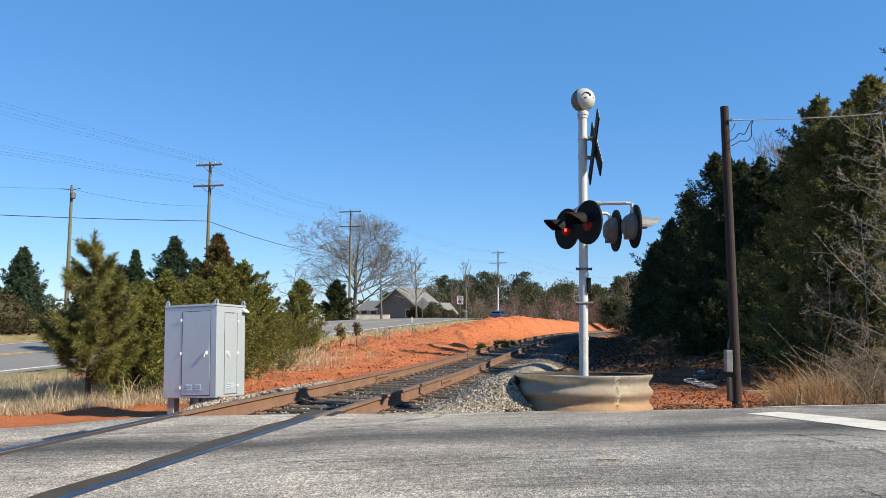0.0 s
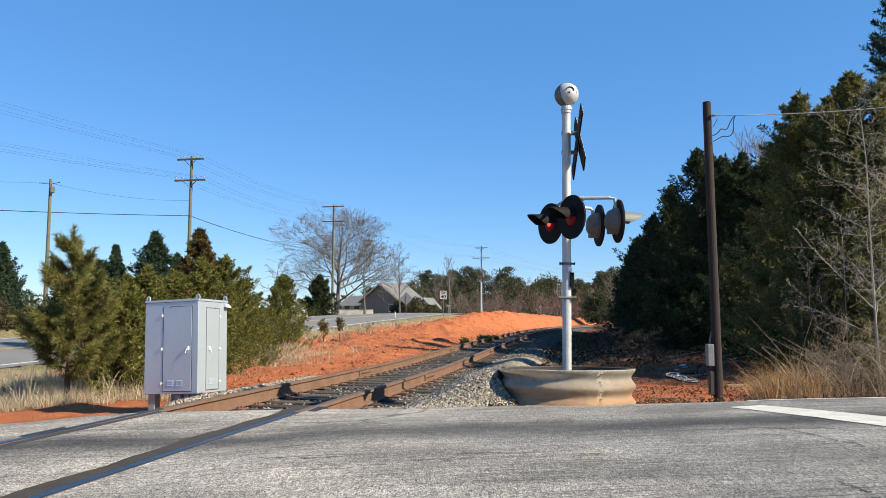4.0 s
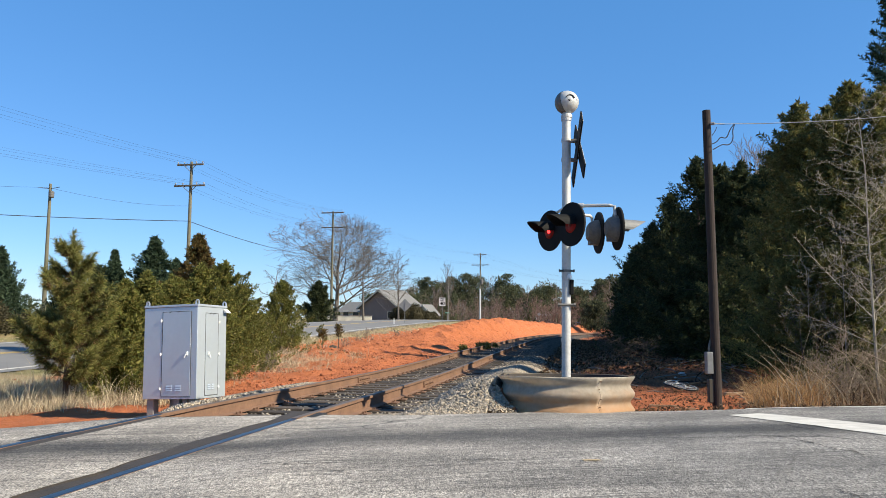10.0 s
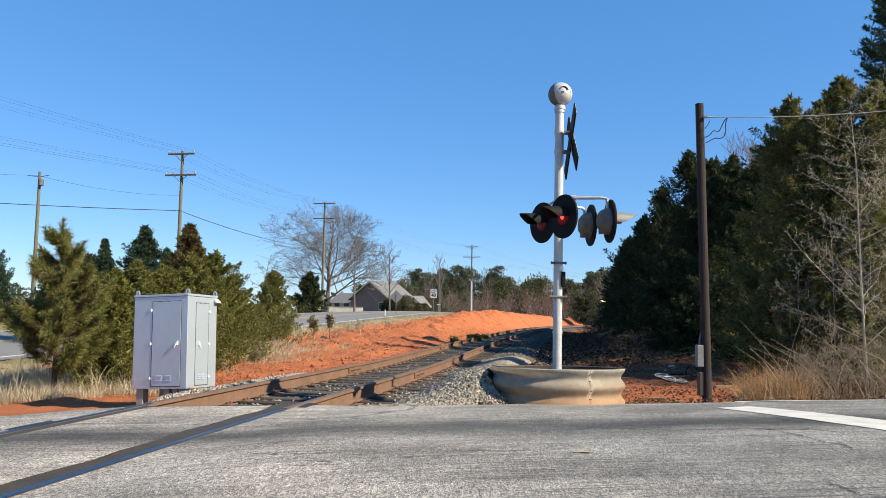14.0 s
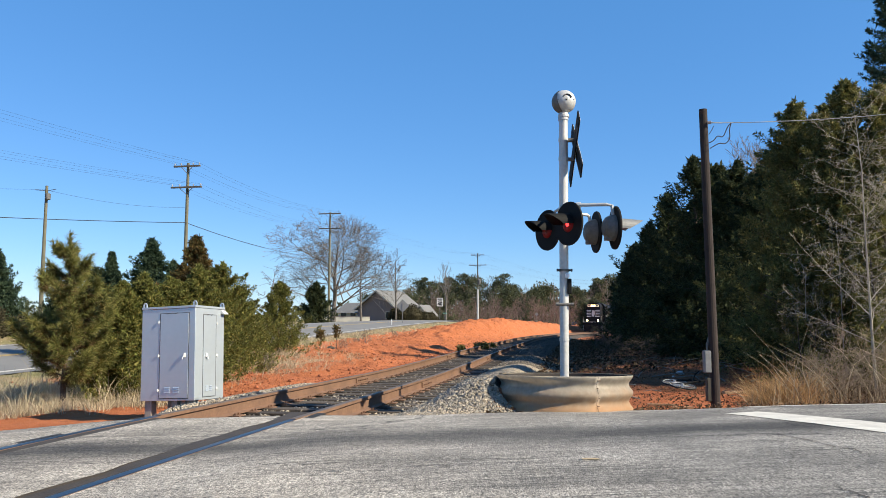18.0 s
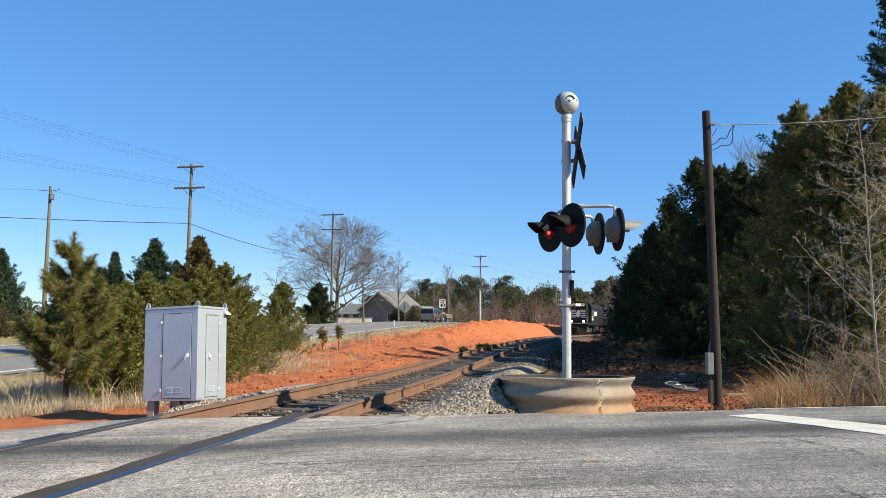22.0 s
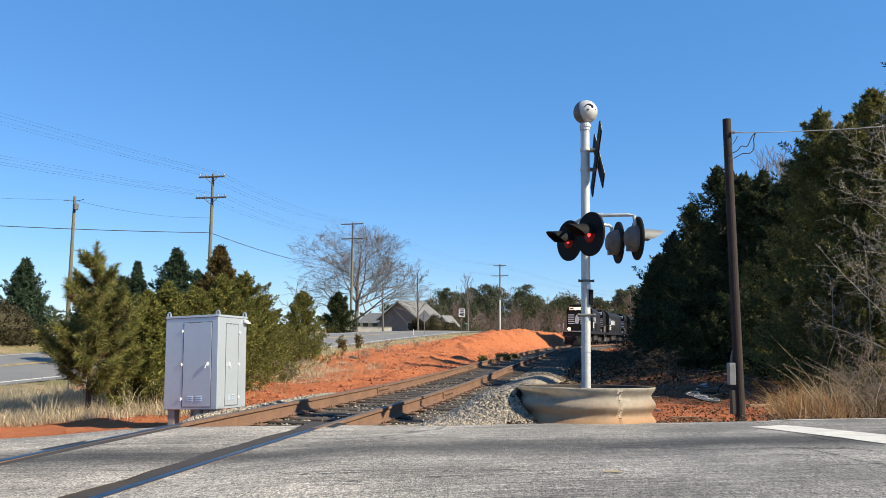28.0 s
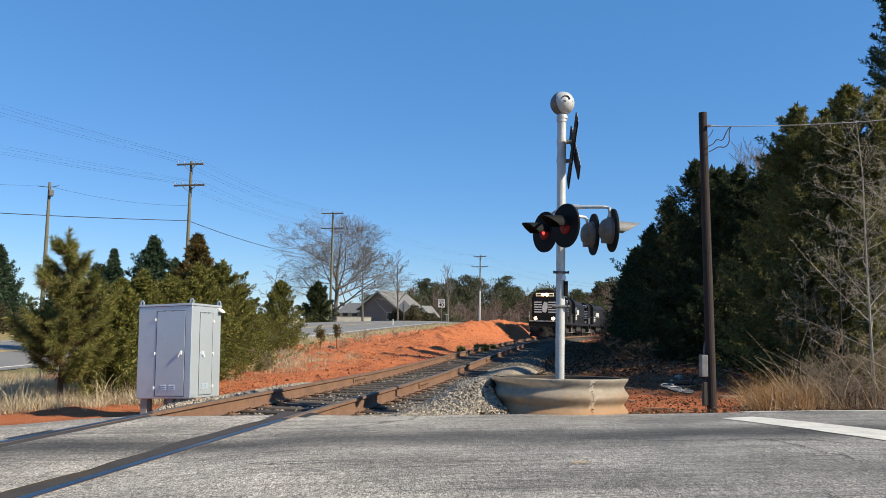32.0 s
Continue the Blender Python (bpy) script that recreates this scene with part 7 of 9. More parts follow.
def plant_far():
    for i, (px, d, top, w, c, st) in enumerate(((582, 104, 345, 19.5, (15, 8, 7, 5), 0.12), (694, 110, 416, 5.6, (16, 6, 5), 0.32), (632, 108, 398, 5.5, (14, 7, 5), 0.3), (468, 112, 440, 8.0, (12, 7, 5), 0.2), (782, 128, 438, 3.6, (16, 5, 4), 0.35))):
        x, y = spot(px, d)
        bare_tree(x, y, level(top, d) - gz(x, y), "spreading bare winter tree beside the house", 3 + i, counts=c, wide=w, start=st, angle=56 if i == 0 else 46, ratio=0.9 if i == 0 else 0.55, leader=0.72 if i == 0 else 0.9, up=0.22, wob=0.11, thin=0.6, r0=0.36 if i == 0 else 0.15, r_tip=0.016, bark="darkbark", twig="darkbark")
    rr = random.Random(41)
    px = 640
    k = 0
    while px < 1100:
        d = rr.uniform(185, 235)
        tall = 462 + 24 * (0.5 + 0.5 * math.sin(px * 0.021)) + rr.uniform(-10, 16)
        if px < 720:
            tall += 22
        x, y = spot(px, d)
        z = -2.5
        if rr.random() < 0.36:
            far_pine(x, y, level(tall - 4, d) - z, rr.uniform(2.6, 4.8), "distant green pine in the tree line", 300 + k, z, base=rr.uniform(0.4, 0.65), group="distant tree line")
        else:
            bare_tree(x, y, level(tall + 2, d) - z, "distant bare brown winter tree", 300 + k, counts=(11, 5, 3), wide=rr.uniform(4.5, 7.5), start=0.25, r_tip=0.022, angle=42, ratio=0.6, bark="twig", twig="twig", z=z, name="bare_tree", group="distant tree line")
        px += rr.uniform(4.5, 8)
        k += 1
    px = 700
    while px < 1110:
        d = rr.uniform(150, 178)
        x, y = spot(px, d)
        tall = rr.uniform(492, 522)
        z = -1.5
        if rr.random() < 0.25:
            conifer(x, y, level(tall + 4, d) - z, rr.uniform(1.5, 2.4), "distant low evergreen thicket tree", "farpine", 500 + k, branches=40, along=6, per=5, leaf=0.3, width=0.3, sprig=0.8, profile="bush", base=0.03, jitter=0.4, name="evergreen_tree", z=z, group="distant thicket")
        else:
            bare_tree(x, y, level(tall, d) - z, "distant reddish brown bare thicket tree", 500 + k, counts=(10, 4, 3), wide=rr.uniform(3.5, 6), start=0.08, r_tip=0.02, angle=38, ratio=0.7, bark="redtwig", twig="redtwig", z=z, name="bare_tree", group="distant thicket")
        px += rr.uniform(4, 7.5)
        k += 1
    plant(1042, 128, 508, 3.6, "broad olive pine beyond the curve", "farpine", 701, branches=120, along=9, per=8, leaf=0.3, width=0.4, sprig=0.9, profile="bush", lift=0.3, name="pine_tree")
    # brown and olive woods behind the tree line
    rw = np.random.default_rng(77)
    for mt, n0, nm, lab in (("redtwig", 12000, "far_thicket", "hazy brown far thicket behind the tree line"), ("farpine", 9000, "far_pines", "hazy olive far pines behind the tree line")):
        dd = rw.uniform(236, 262, n0)
        qx = rw.uniform(610, 1135, n0)
        crest = 494 + 12 * np.sin(qx * 0.031) + 8 * np.sin(qx * 0.083 + 1) + (qx < 700) * 14
        zz = -2.5 + (1.11 + (540 - crest) / 1358 * (dd - 0.56) + 2.5) * rw.uniform(0.1, 1.0, n0)
        pw = np.stack([0.15 + (qx - 784) / 1358 * (dd - 0.56), dd, zz], 1)
        v, f = sprays(rw, pw, np.tile([[0, 0, 1.0]], (n0, 1)), 1.3 if mt == "redtwig" else 0.9, 2, 0.6, 0.07 if mt == "redtwig" else 0.5)
        tagged(link(nm, np_mesh(nm, v, f), M[mt]), lab, "woods", kind="stuff")
    # closing woods all round, far off
    rg = np.random.default_rng(5)
    n = 5200
    a = rg.uniform(0, 2 * np.pi, n)
    rad = rg.uniform(300, 420, n)
    ht = 9 * rg.uniform(0.1, 1.0, n) * (0.8 + 0.25 * np.sin(a * 9) + 0.2 * np.sin(a * 23))
    p = np.stack([np.cos(a) * rad, np.sin(a) * rad, ht - 2.0], 1)
    v, f = sprays(rg, p, np.tile([[0, 0, 1.0]], (n, 1)), 3.2, 3, 0.8, 0.7)
    tagged(link("far_woods", np_mesh("far_woods", v, f), M["farpine"]), "hazy far woods along the horizon", "woods", kind="stuff")


plant_left()
plant_right()
plant_far()


# ---- house, signs ----
def build_house():
    x, y = spot(655, 121)
    z = 0.25
    hs = thing("house", pose(x, y, z, 0, 0, -28), "single-storey taupe house with grey shingle gable roof", "house")
    def gable(name, x0, x1, y0, y1, eave, ridge, wallmat, along_y=True):
        xm = (x0 + x1) / 2
        bm = bmesh.new()
        prism(bm, [(x0, 0), (x1, 0), (x1, eave), (xm, ridge), (x0, eave)], y0, y1)
        part("wall", bm, wallmat, hs)
        s = (ridge - eave) / (xm - x0)
        for q in (-1, 1):
            bm = bmesh.new()
            e = xm + q * (xm - x0 + 0.5)
            ez = eave - 0.5 * s
            prism(bm, sorted_outline([(xm, ridge + 0.08), (e, ez + 0.08), (e, ez + 0.26), (xm, ridge + 0.26)], q), y0 - 0.45, y1 + 0.3)
            part("roof", bm, M["roof"], hs)
            bm = bmesh.new()
            prism(bm, sorted_outline([(xm, ridge - 0.02), (e, ez - 0.02), (e, ez + 0.24), (xm, ridge + 0.24)], q), y0 - 0.50, y0 - 0.455)
            part("bargeboard", bm, M["cream"], hs, "cream bargeboard")
    gable("main", -3.1, 4.1, 0, 7.5, 2.5, 5.1, M["siding"])
    gable("wing", 6.2, 8.3, 2.2, 4.6, 1.7, 2.8, M["cream"])
    # long low wing with its ridge along x
    bm = bmesh.new()
    box(bm, -8.0, -3.12, 1.5, 7.0, 0, 1.9)
    part("wall", bm, M["cream"], hs)
    bm = bmesh.new()
    a = [bm.verts.new(v) for v in ((-8.6, 0.9, 1.8), (-2.9, 0.9, 1.8), (-2.9, 4.4, 3.5), (-8.6, 4.4, 3.5), (-8.6, 7.6, 1.8), (-2.9, 7.6, 1.8))]
    for f in ((0, 1, 2, 3), (3, 2, 5, 4), (0, 3, 4), (1, 5, 2)):
        bm.faces.new([a[i] for i in f])
    part("roof", bm, M["roof"], hs)
    for wx, wy, ww, wz, wh in ((-6.9, 1.5, 1.0, 0.9, 1.1), (-5.0, 1.5, 1.0, 0.9, 1.1), (2.6, 0, 0.9, 0.9, 1.0), (7.4, 2.2, 0.7, 0.8, 0.9)):
        bm = bmesh.new()
        box(bm, wx - ww / 2 - 0.08, wx + ww / 2 + 0.08, wy - 0.06, wy - 0.003, wz - 0.08, wz + wh + 0.08)
        wf = part("window", bm, M["cream"], hs, "white window frame")
        bm = bmesh.new()
        box(bm, wx - ww / 2, wx + ww / 2, wy - 0.075, wy - 0.062, wz, wz + wh)
        part("pane", bm, M["glass"], wf)
    # pale low wall and clipped shrubs before the house
    x2, y2 = spot(612, 114)
    wl = thing("garden_wall", pose(x2, y2, gz(x2, y2) - 0.2), "low cream garden wall before the house", "garden wall")
    bm = bmesh.new()
    box(bm, -4.4, 2.9, -0.15, 0.15, 0, 1.0, bevel=0.03)
    part("wall", bm, M["cream"], wl)
    bm = bmesh.new()
    box(bm, -4.5, 3.0, -0.2, 0.2, 1.005, 1.08)
    part("coping", bm, M["siding"], wl)
    for i, (px, d, r, h) in enumerate(((693, 112, 1.2, 1.7), (708, 111, 1.4, 2.0), (722, 111, 1.4, 2.1), (735, 112, 0.9, 1.2), (745, 112, 0.9, 1.1), (756, 113, 0.8, 1.0))):
        xx, yy = spot(px, d)
        hedge(xx, yy, r, h + 0.4, "dark rounded evergreen shrub before the house", 800 + i, "shrubs before the house")


def sorted_outline(pts, q):
    return pts if q > 0 else pts[::-1]


build_house()


def text_part(name, body, size, m, material, parent):
    cu = bpy.data.curves.new(name, "FONT")
    cu.body = body
    cu.size = size
    cu.align_x, cu.align_y = "CENTER", "CENTER"
    cu.extrude = 0.002
    cu.offset = 0.035 * size
    cu.materials.append(material)
    me = bpy.data.meshes.new_from_object(bpy.data.objects.new("tmp", cu))
    ob = link(name, me, material, parent)
    ob.matrix_basis = m
    return ob


def build_signs():
    x, y = spot(771, 80)
    z = gz(x, y)
    s = thing("speed_limit_sign", pose(x, y, z, 0, 0, -4), "white speed limit 40 sign on a post", "road sign")
    top = level(503, 80) - z
    bm = bmesh.new()
    box(bm, -0.025, 0.025, 0.0, 0.05, -0.2, top - 0.05)
    part("post", bm, M["signback"], s)
    bm = bmesh.new()
    box(bm, -0.32, 0.32, -0.012, -0.001, top - 0.86, top, bevel=0.002)
    face = part("sign_plate", bm, M["signwhite"], s)
    text_part("words", "SPEED", 0.19, pose(0, -0.016, top - 0.13, 90, 0, 0), M["black"], face)
    text_part("words", "LIMIT", 0.19, pose(0, -0.016, top - 0.31, 90, 0, 0), M["black"], face)
    text_part("number", "40", 0.50, pose(0, -0.016, top - 0.62, 90, 0, 0), M["black"], face)
    x, y = spot(705, 84)
    z = gz(x, y)
    s = thing("warning_sign", pose(x, y, z, 0, 0, 0), "bare grey back of a diamond warning sign", "road sign")
    zc = level(517, 84) - z
    bm = bmesh.new()
    box(bm, -0.03, 0.03, 0.0, 0.05, -0.2, zc + 0.4)
    part("post", bm, M["signback"], s)
    bm = bmesh.new()
    prism(bm, [(0, zc - 0.72), (0.72, zc), (0, zc + 0.72), (-0.72, zc)], 0.052, 0.06)
    part("sign_plate", bm, M["signback"], s)
    x, y = spot(942, 150)
    z = gz(x, y)
    s = thing("warning_sign", pose(x, y, z), "small bluish back of a distant diamond sign", "road sign")
    zc = level(531, 150) - z
    bm = bmesh.new()
    box(bm, -0.03, 0.03, 0.0, 0.05, -0.2, zc + 0.3)
    part("post", bm, M["signback"], s)
    bm = bmesh.new()
    prism(bm, [(0, zc - 0.38), (0.38, zc), (0, zc + 0.38), (-0.38, zc)], 0.052, 0.06)
    part("sign_plate", bm, M["signback"], s)
    x, y = spot(780, 112)
    z = gz(x, y)
    s = thing("street_sign", pose(x, y, z, 0, 0, 20), "green street name sign on a thin post", "road sign")
    zc = level(532, 112) - z
    bm = bmesh.new()
    tube(bm, (0, 0, -0.2), (0, 0, zc + 0.1), 0.04, seg=8)
    part("post", bm, M["signback"], s)
    bm = bmesh.new()
    box(bm, -0.34, 0.34, -0.012, 0.012, zc + 0.12, zc + 0.27, bevel=0.004)
    blade = part("sign_plate", bm, M["signgreen"], s)
    bm = bmesh.new()
    box(bm, -0.24, 0.24, -0.016, -0.0125, zc + 0.18, zc + 0.215)
    part("word_bar", bm, M["signwhite"], blade)
    x, y = spot(686, 78)
    z = gz(x, y)
    s = thing("marker_post", pose(x, y, z), "leaning white delineator post at the road edge", "marker post")
    bm = bmesh.new()
    box(bm, -0.045, 0.045, -0.02, 0.02, -0.1, 0.78, bevel=0.01)
    part("post", bm, M["white"], s)


build_signs()


# ---- road vehicles; local +x is forwards ----
def wheel(parent, x, y, r, w):
    bm = bmesh.new()
    lathe(bm, [(r * 0.62, -w / 2), (r * 0.95, -w / 2), (r, -w * 0.32), (r, w * 0.32), (r * 0.95, w / 2), (r * 0.62, w / 2)], 22)
    wh = part("tyre", bm, M["rubber"], parent)
    wh.matrix_basis = pose(x, y, r, 90, 0, 0)
    bm = bmesh.new()
    lathe(bm, [(0.0, w * 0.34), (r * 0.16, w * 0.36), (r * 0.2, w * 0.26), (r * 0.55, w * 0.30), (r * 0.63, w * 0.42), (r * 0.63, -w * 0.42), (r * 0.5, -w * 0.25), (0, -w * 0.25)], 16)
    part("rim", bm, M["hoodgrey"], wh)
    for i in range(6):
        bm = bmesh.new()
        a = math.pi * i / 3
        tube(bm, (0, 0, -w * 0.4), (0.0, 0.0, -w * 0.41), 0.02, seg=6)
        tube(bm, (0.1 * r * math.cos(a), 0.1 * r * math.sin(a), -w * 0.36), (0.6 * r * math.cos(a), 0.6 * r * math.sin(a), -w * 0.40), 0.035, seg=5)
        part("spoke", bm, M["galv"], wh)
    return wh


def shell(name, outline, half, material, parent, bevel=0.06, tumble=0.0):
    """A body from its side outline, with rounded edges and leaning sides above the belt."""
    bm = bmesh.new()
    prism(bm, outline, -half, half)
    bmesh.ops.bevel(bm, geom=[e for e in bm.edges], offset=bevel, segments=3, affect="EDGES", profile=0.6)
    if tumble:
        zb = min(v.co.z for v in bm.verts)
        zt_ = max(v.co.z for v in bm.verts)
        for v in bm.verts:
            v.co.y *= 1 - tumble * (v.co.z - zb) / (zt_ - zb)
    return part(name, bm, material, parent, smooth=False)


def car(name, label, paint, L, W, H, hood, cabin, ground_clear=0.22, wr=0.36, pickup=False):
    """cabin: (rear bottom, rear top, front top, front bottom) along x; hood: height of the belt."""
    c = thing(name, Matrix(), label, "pickup truck" if pickup else "car")
    h, a = hood, L / 2
    out = [(-a, ground_clear + 0.15), (-a + 0.1, ground_clear), (a - 0.15, ground_clear), (a, ground_clear + 0.15), (a - 0.02, h - 0.22), (a - 0.18, h - 0.06), (cabin[3], h + 0.02), (cabin[0], h + 0.02), (-a + 0.04, h)]
    shell("body", out, W / 2, paint, c, 0.05)
    shell("cabin", [(cabin[0] - 0.02, h - 0.02), (cabin[1], H), (cabin[2], H), (cabin[3] + 0.02, h - 0.02)], W / 2 - 0.04, paint, c, 0.05, 0.16)
    for s in (-1, 1):
        n = 2 if cabin[3] - cabin[0] < 3.0 else 3
        for i in range(n):
            f0, f1 = (i + 0.08) / n, (i + 0.92) / n
            zb, zt_ = h + 0.06, H - 0.10
            def xx(f, z):
                q = (z - h) / (H - h)
                lo, hi = cabin[0] + (cabin[1] - cabin[0]) * q, cabin[3] + (cabin[2] - cabin[3]) * q
                return lo + (hi - lo) * (0.04 + 0.92 * f)
            def yy(z):
                return s * ((W / 2 - 0.04) * (1 - 0.16 * (z - h + 0.02) / (H - h + 0.02)) + 0.004)
            bm = bmesh.new()
            q = [bm.verts.new((xx(f, z), yy(z), z)) for f, z in ((f0, zb), (f1, zb), (f1, zt_), (f0, zt_))]
            bm.faces.new(q if s > 0 else q[::-1])
            bmesh.ops.solidify(bm, geom=bm.faces[:], thickness=0.003)
            part("side_window", bm, M["glass"], c, "dark tinted side window")
        bm = bmesh.new()
        box(bm, cabin[3] - 0.35, cabin[3] - 0.18, s * (W / 2 + 0.02) - 0.1, s * (W / 2 + 0.02) + 0.1, h + 0.05, h + 0.22, bevel=0.03)
        part("mirror", bm, paint, c)
        bm = bmesh.new()
        box(bm, a - 0.10, a + 0.005, s * (W / 2 - 0.20) - 0.16, s * (W / 2 - 0.20) + 0.16, h - 0.34, h - 0.12, bevel=0.02)
        part("headlight", bm, M["signwhite"], c, "clear headlight")
        bm = bmesh.new()
        box(bm, -a - 0.005, -a + 0.08, s * (W / 2 - 0.12) - 0.09, s * (W / 2 - 0.12) + 0.09, h - 0.42, h - 0.08, bevel=0.02)
        part("tail_light", bm, M["lens"], c, "red tail light")
        bm = bmesh.new()
        box(bm, cabin[0] + 0.2, cabin[3] - 0.3, s * (W / 2) - 0.02, s * (W / 2) + 0.012, h * 0.62, h * 0.62 + 0.04)
        part("side_trim", bm, M["chrome"] if pickup else M["black"], c)
        for f in (0.35, 0.7):
            bm = bmesh.new()
            xq = cabin[0] + (cabin[3] - cabin[0]) * f
            box(bm, xq, xq + 0.18, s * (W / 2) - 0.01, s * (W / 2) + 0.025, h - 0.12, h - 0.08, bevel=0.008)
            part("door_handle", bm, M["chrome"] if pickup else paint, c)
    for (xa, xb), zz in (((cabin[3], cabin[2]), "windscreen"), ((cabin[0], cabin[1]), "rear_window")):
        bm = bmesh.new()
        sg = 0.012 if zz == "windscreen" else -0.012
        w0, w1 = (W / 2 - 0.10), (W / 2 - 0.10) * 0.84
        q = [bm.verts.new(v) for v in ((xa + (xb - xa) * 0.12 + sg + 0.02 * np.sign(sg), -w0, h + 0.08), (xa + (xb - xa) * 0.12 + sg + 0.02 * np.sign(sg), w0, h + 0.08), (xa + (xb - xa) * 0.86 + sg, w1, H - 0.10), (xa + (xb - xa) * 0.86 + sg, -w1, H - 0.10))]
        bm.faces.new(q if sg > 0 else q[::-1])
        bmesh.ops.solidify(bm, geom=bm.faces[:], thickness=0.004)
        part(zz, bm, M["glass"], c, "dark glass")
    bm = bmesh.new()
    box(bm, a - 0.06, a + 0.02, -W * 0.28, W * 0.28, h - 0.36, h - 0.14, bevel=0.02)
    g = part("grille", bm, M["chrome"] if pickup else M["black"], c)
    bm = bmesh.new()
    for k in range(3):
        box(bm, a + 0.021, a + 0.026, -W * 0.26, W * 0.26, h - 0.345 + 0.065 * k, h - 0.31 + 0.065 * k)
    part("grille_slot", bm, M["black"], g)
    for s, nm in ((1, "front_bumper"), (-1, "rear_bumper")):
        bm = bmesh.new()
        x0 = s * (a + 0.02)
        box(bm, min(x0, x0 - s * 0.14), max(x0, x0 - s * 0.14), -W / 2 + 0.02, W / 2 - 0.02, ground_clear + 0.08, ground_clear + 0.32, bevel=0.03)
        part(nm, bm, M["chrome"] if pickup else paint, c)
    for x in (-L * 0.31, L * 0.325):
        for s in (-1, 1):
            bm = bmesh.new()
            lathe(bm, [(0, 0), (wr * 1.16, 0), (wr * 1.16, 0.02), (0, 0.02)], 20, pose(x, s * (W / 2 + 0.004) - (0.02 if s > 0 else 0), wr, 90, 0, 0) @ pose(0, 0, -0.02 if s > 0 else 0))
            part("wheel_arch", bm, M["black"], c)
            wheel(c, x, s * (W / 2 - 0.09), wr, 0.25)
    if pickup:
        bm = bmesh.new()
        box(bm, -a + 0.12, cabin[0] - 0.1, -W / 2 + 0.12, W / 2 - 0.12, h + 0.021, h + 0.03)
        part("load_bed", bm, M["black"], c, "dark load bed")
        for s in (-1, 1):
            bm = bmesh.new()
            tube(bm, (-0.9, s * (W / 2 + 0.02), 0.38), (1.35, s * (W / 2 + 0.02), 0.38), 0.05, seg=8)
            part("side_step", bm, M["chrome"], c, "chrome side step")
    return c


def trailer():
    t = thing("utility_trailer", Matrix(), "tandem-axle utility trailer with brown plank sides and a load", "trailer")
    bm = bmesh.new()
    box(bm, -2.1, 2.1, -0.95, 0.95, 0.55, 0.66, bevel=0.01)
    box(bm, 2.1, 3.3, -0.05, 0.05, 0.50, 0.60)
    part("chassis", bm, M["black"], t)
    for s in (-1, 1):
        for k in range(3):
            bm = bmesh.new()
            box(bm, -2.1, 2.1, s * 0.95 - 0.02, s * 0.95 + 0.02, 0.68 + 0.19 * k, 0.85 + 0.19 * k, bevel=0.006)
            part("plank", bm, M["plank"], t)
        for x in (-2.0, -0.7, 0.7, 2.0):
            bm = bmesh.new()
            box(bm, x - 0.03, x + 0.03, s * 0.99 - 0.02, s * 0.99 + 0.02, 0.60, 1.27)
            part("stake", bm, M["black"], t)
    for k in range(3):
        bm = bmesh.new()
        box(bm, 2.08, 2.12, -0.92, 0.92, 0.68 + 0.19 * k, 0.85 + 0.19 * k, bevel=0.006)
        part("plank", bm, M["plank"], t)
    for x in (-0.85, -0.05):
        for s in (-1, 1):
            wheel(t, x, s * 1.06, 0.33, 0.2)
    rr = random.Random(9)
    for k in range(5):
        bm = bmesh.new()
        bmesh.ops.create_icosphere(bm, subdivisions=2, radius=0.4)
        for v in bm.verts:
            v.co = Vector((v.co.x * 1.1, v.co.y * 0.9, v.co.z * 0.7)) * (1 + 0.25 * noise.noise(v.co * 3 + Vector((k, 0, 0))))
        ob = part("load", bm, M["cream"] if k % 2 else M["plank"], t, "heaped pale sacks and debris")
        ob.location = (rr.uniform(-1.6, 1.0), rr.uniform(-0.4, 0.4), 1.05 + 0.25 * rr.random())
    return t


PICKUP = car("pickup_truck", "dark blue crew-cab pickup truck towing a trailer", M["navy"], 5.8, 2.0, 1.88, 1.12, (-0.75, -0.60, 0.75, 1.35), 0.35, 0.41, True)
TRAILER = trailer()
SUV = car("suv", "tan sport utility car with dark windows", M["tan"], 4.7, 1.85, 1.75, 1.02, (-2.2, -1.85, 0.55, 1.20), 0.26, 0.36)
SEDAN = car("blue_car", "blue hatchback car driving away", M["bluecar"], 4.4, 1.8, 1.5, 0.95, (-1.7, -1.1, 0.45, 1.15), 0.20, 0.33)


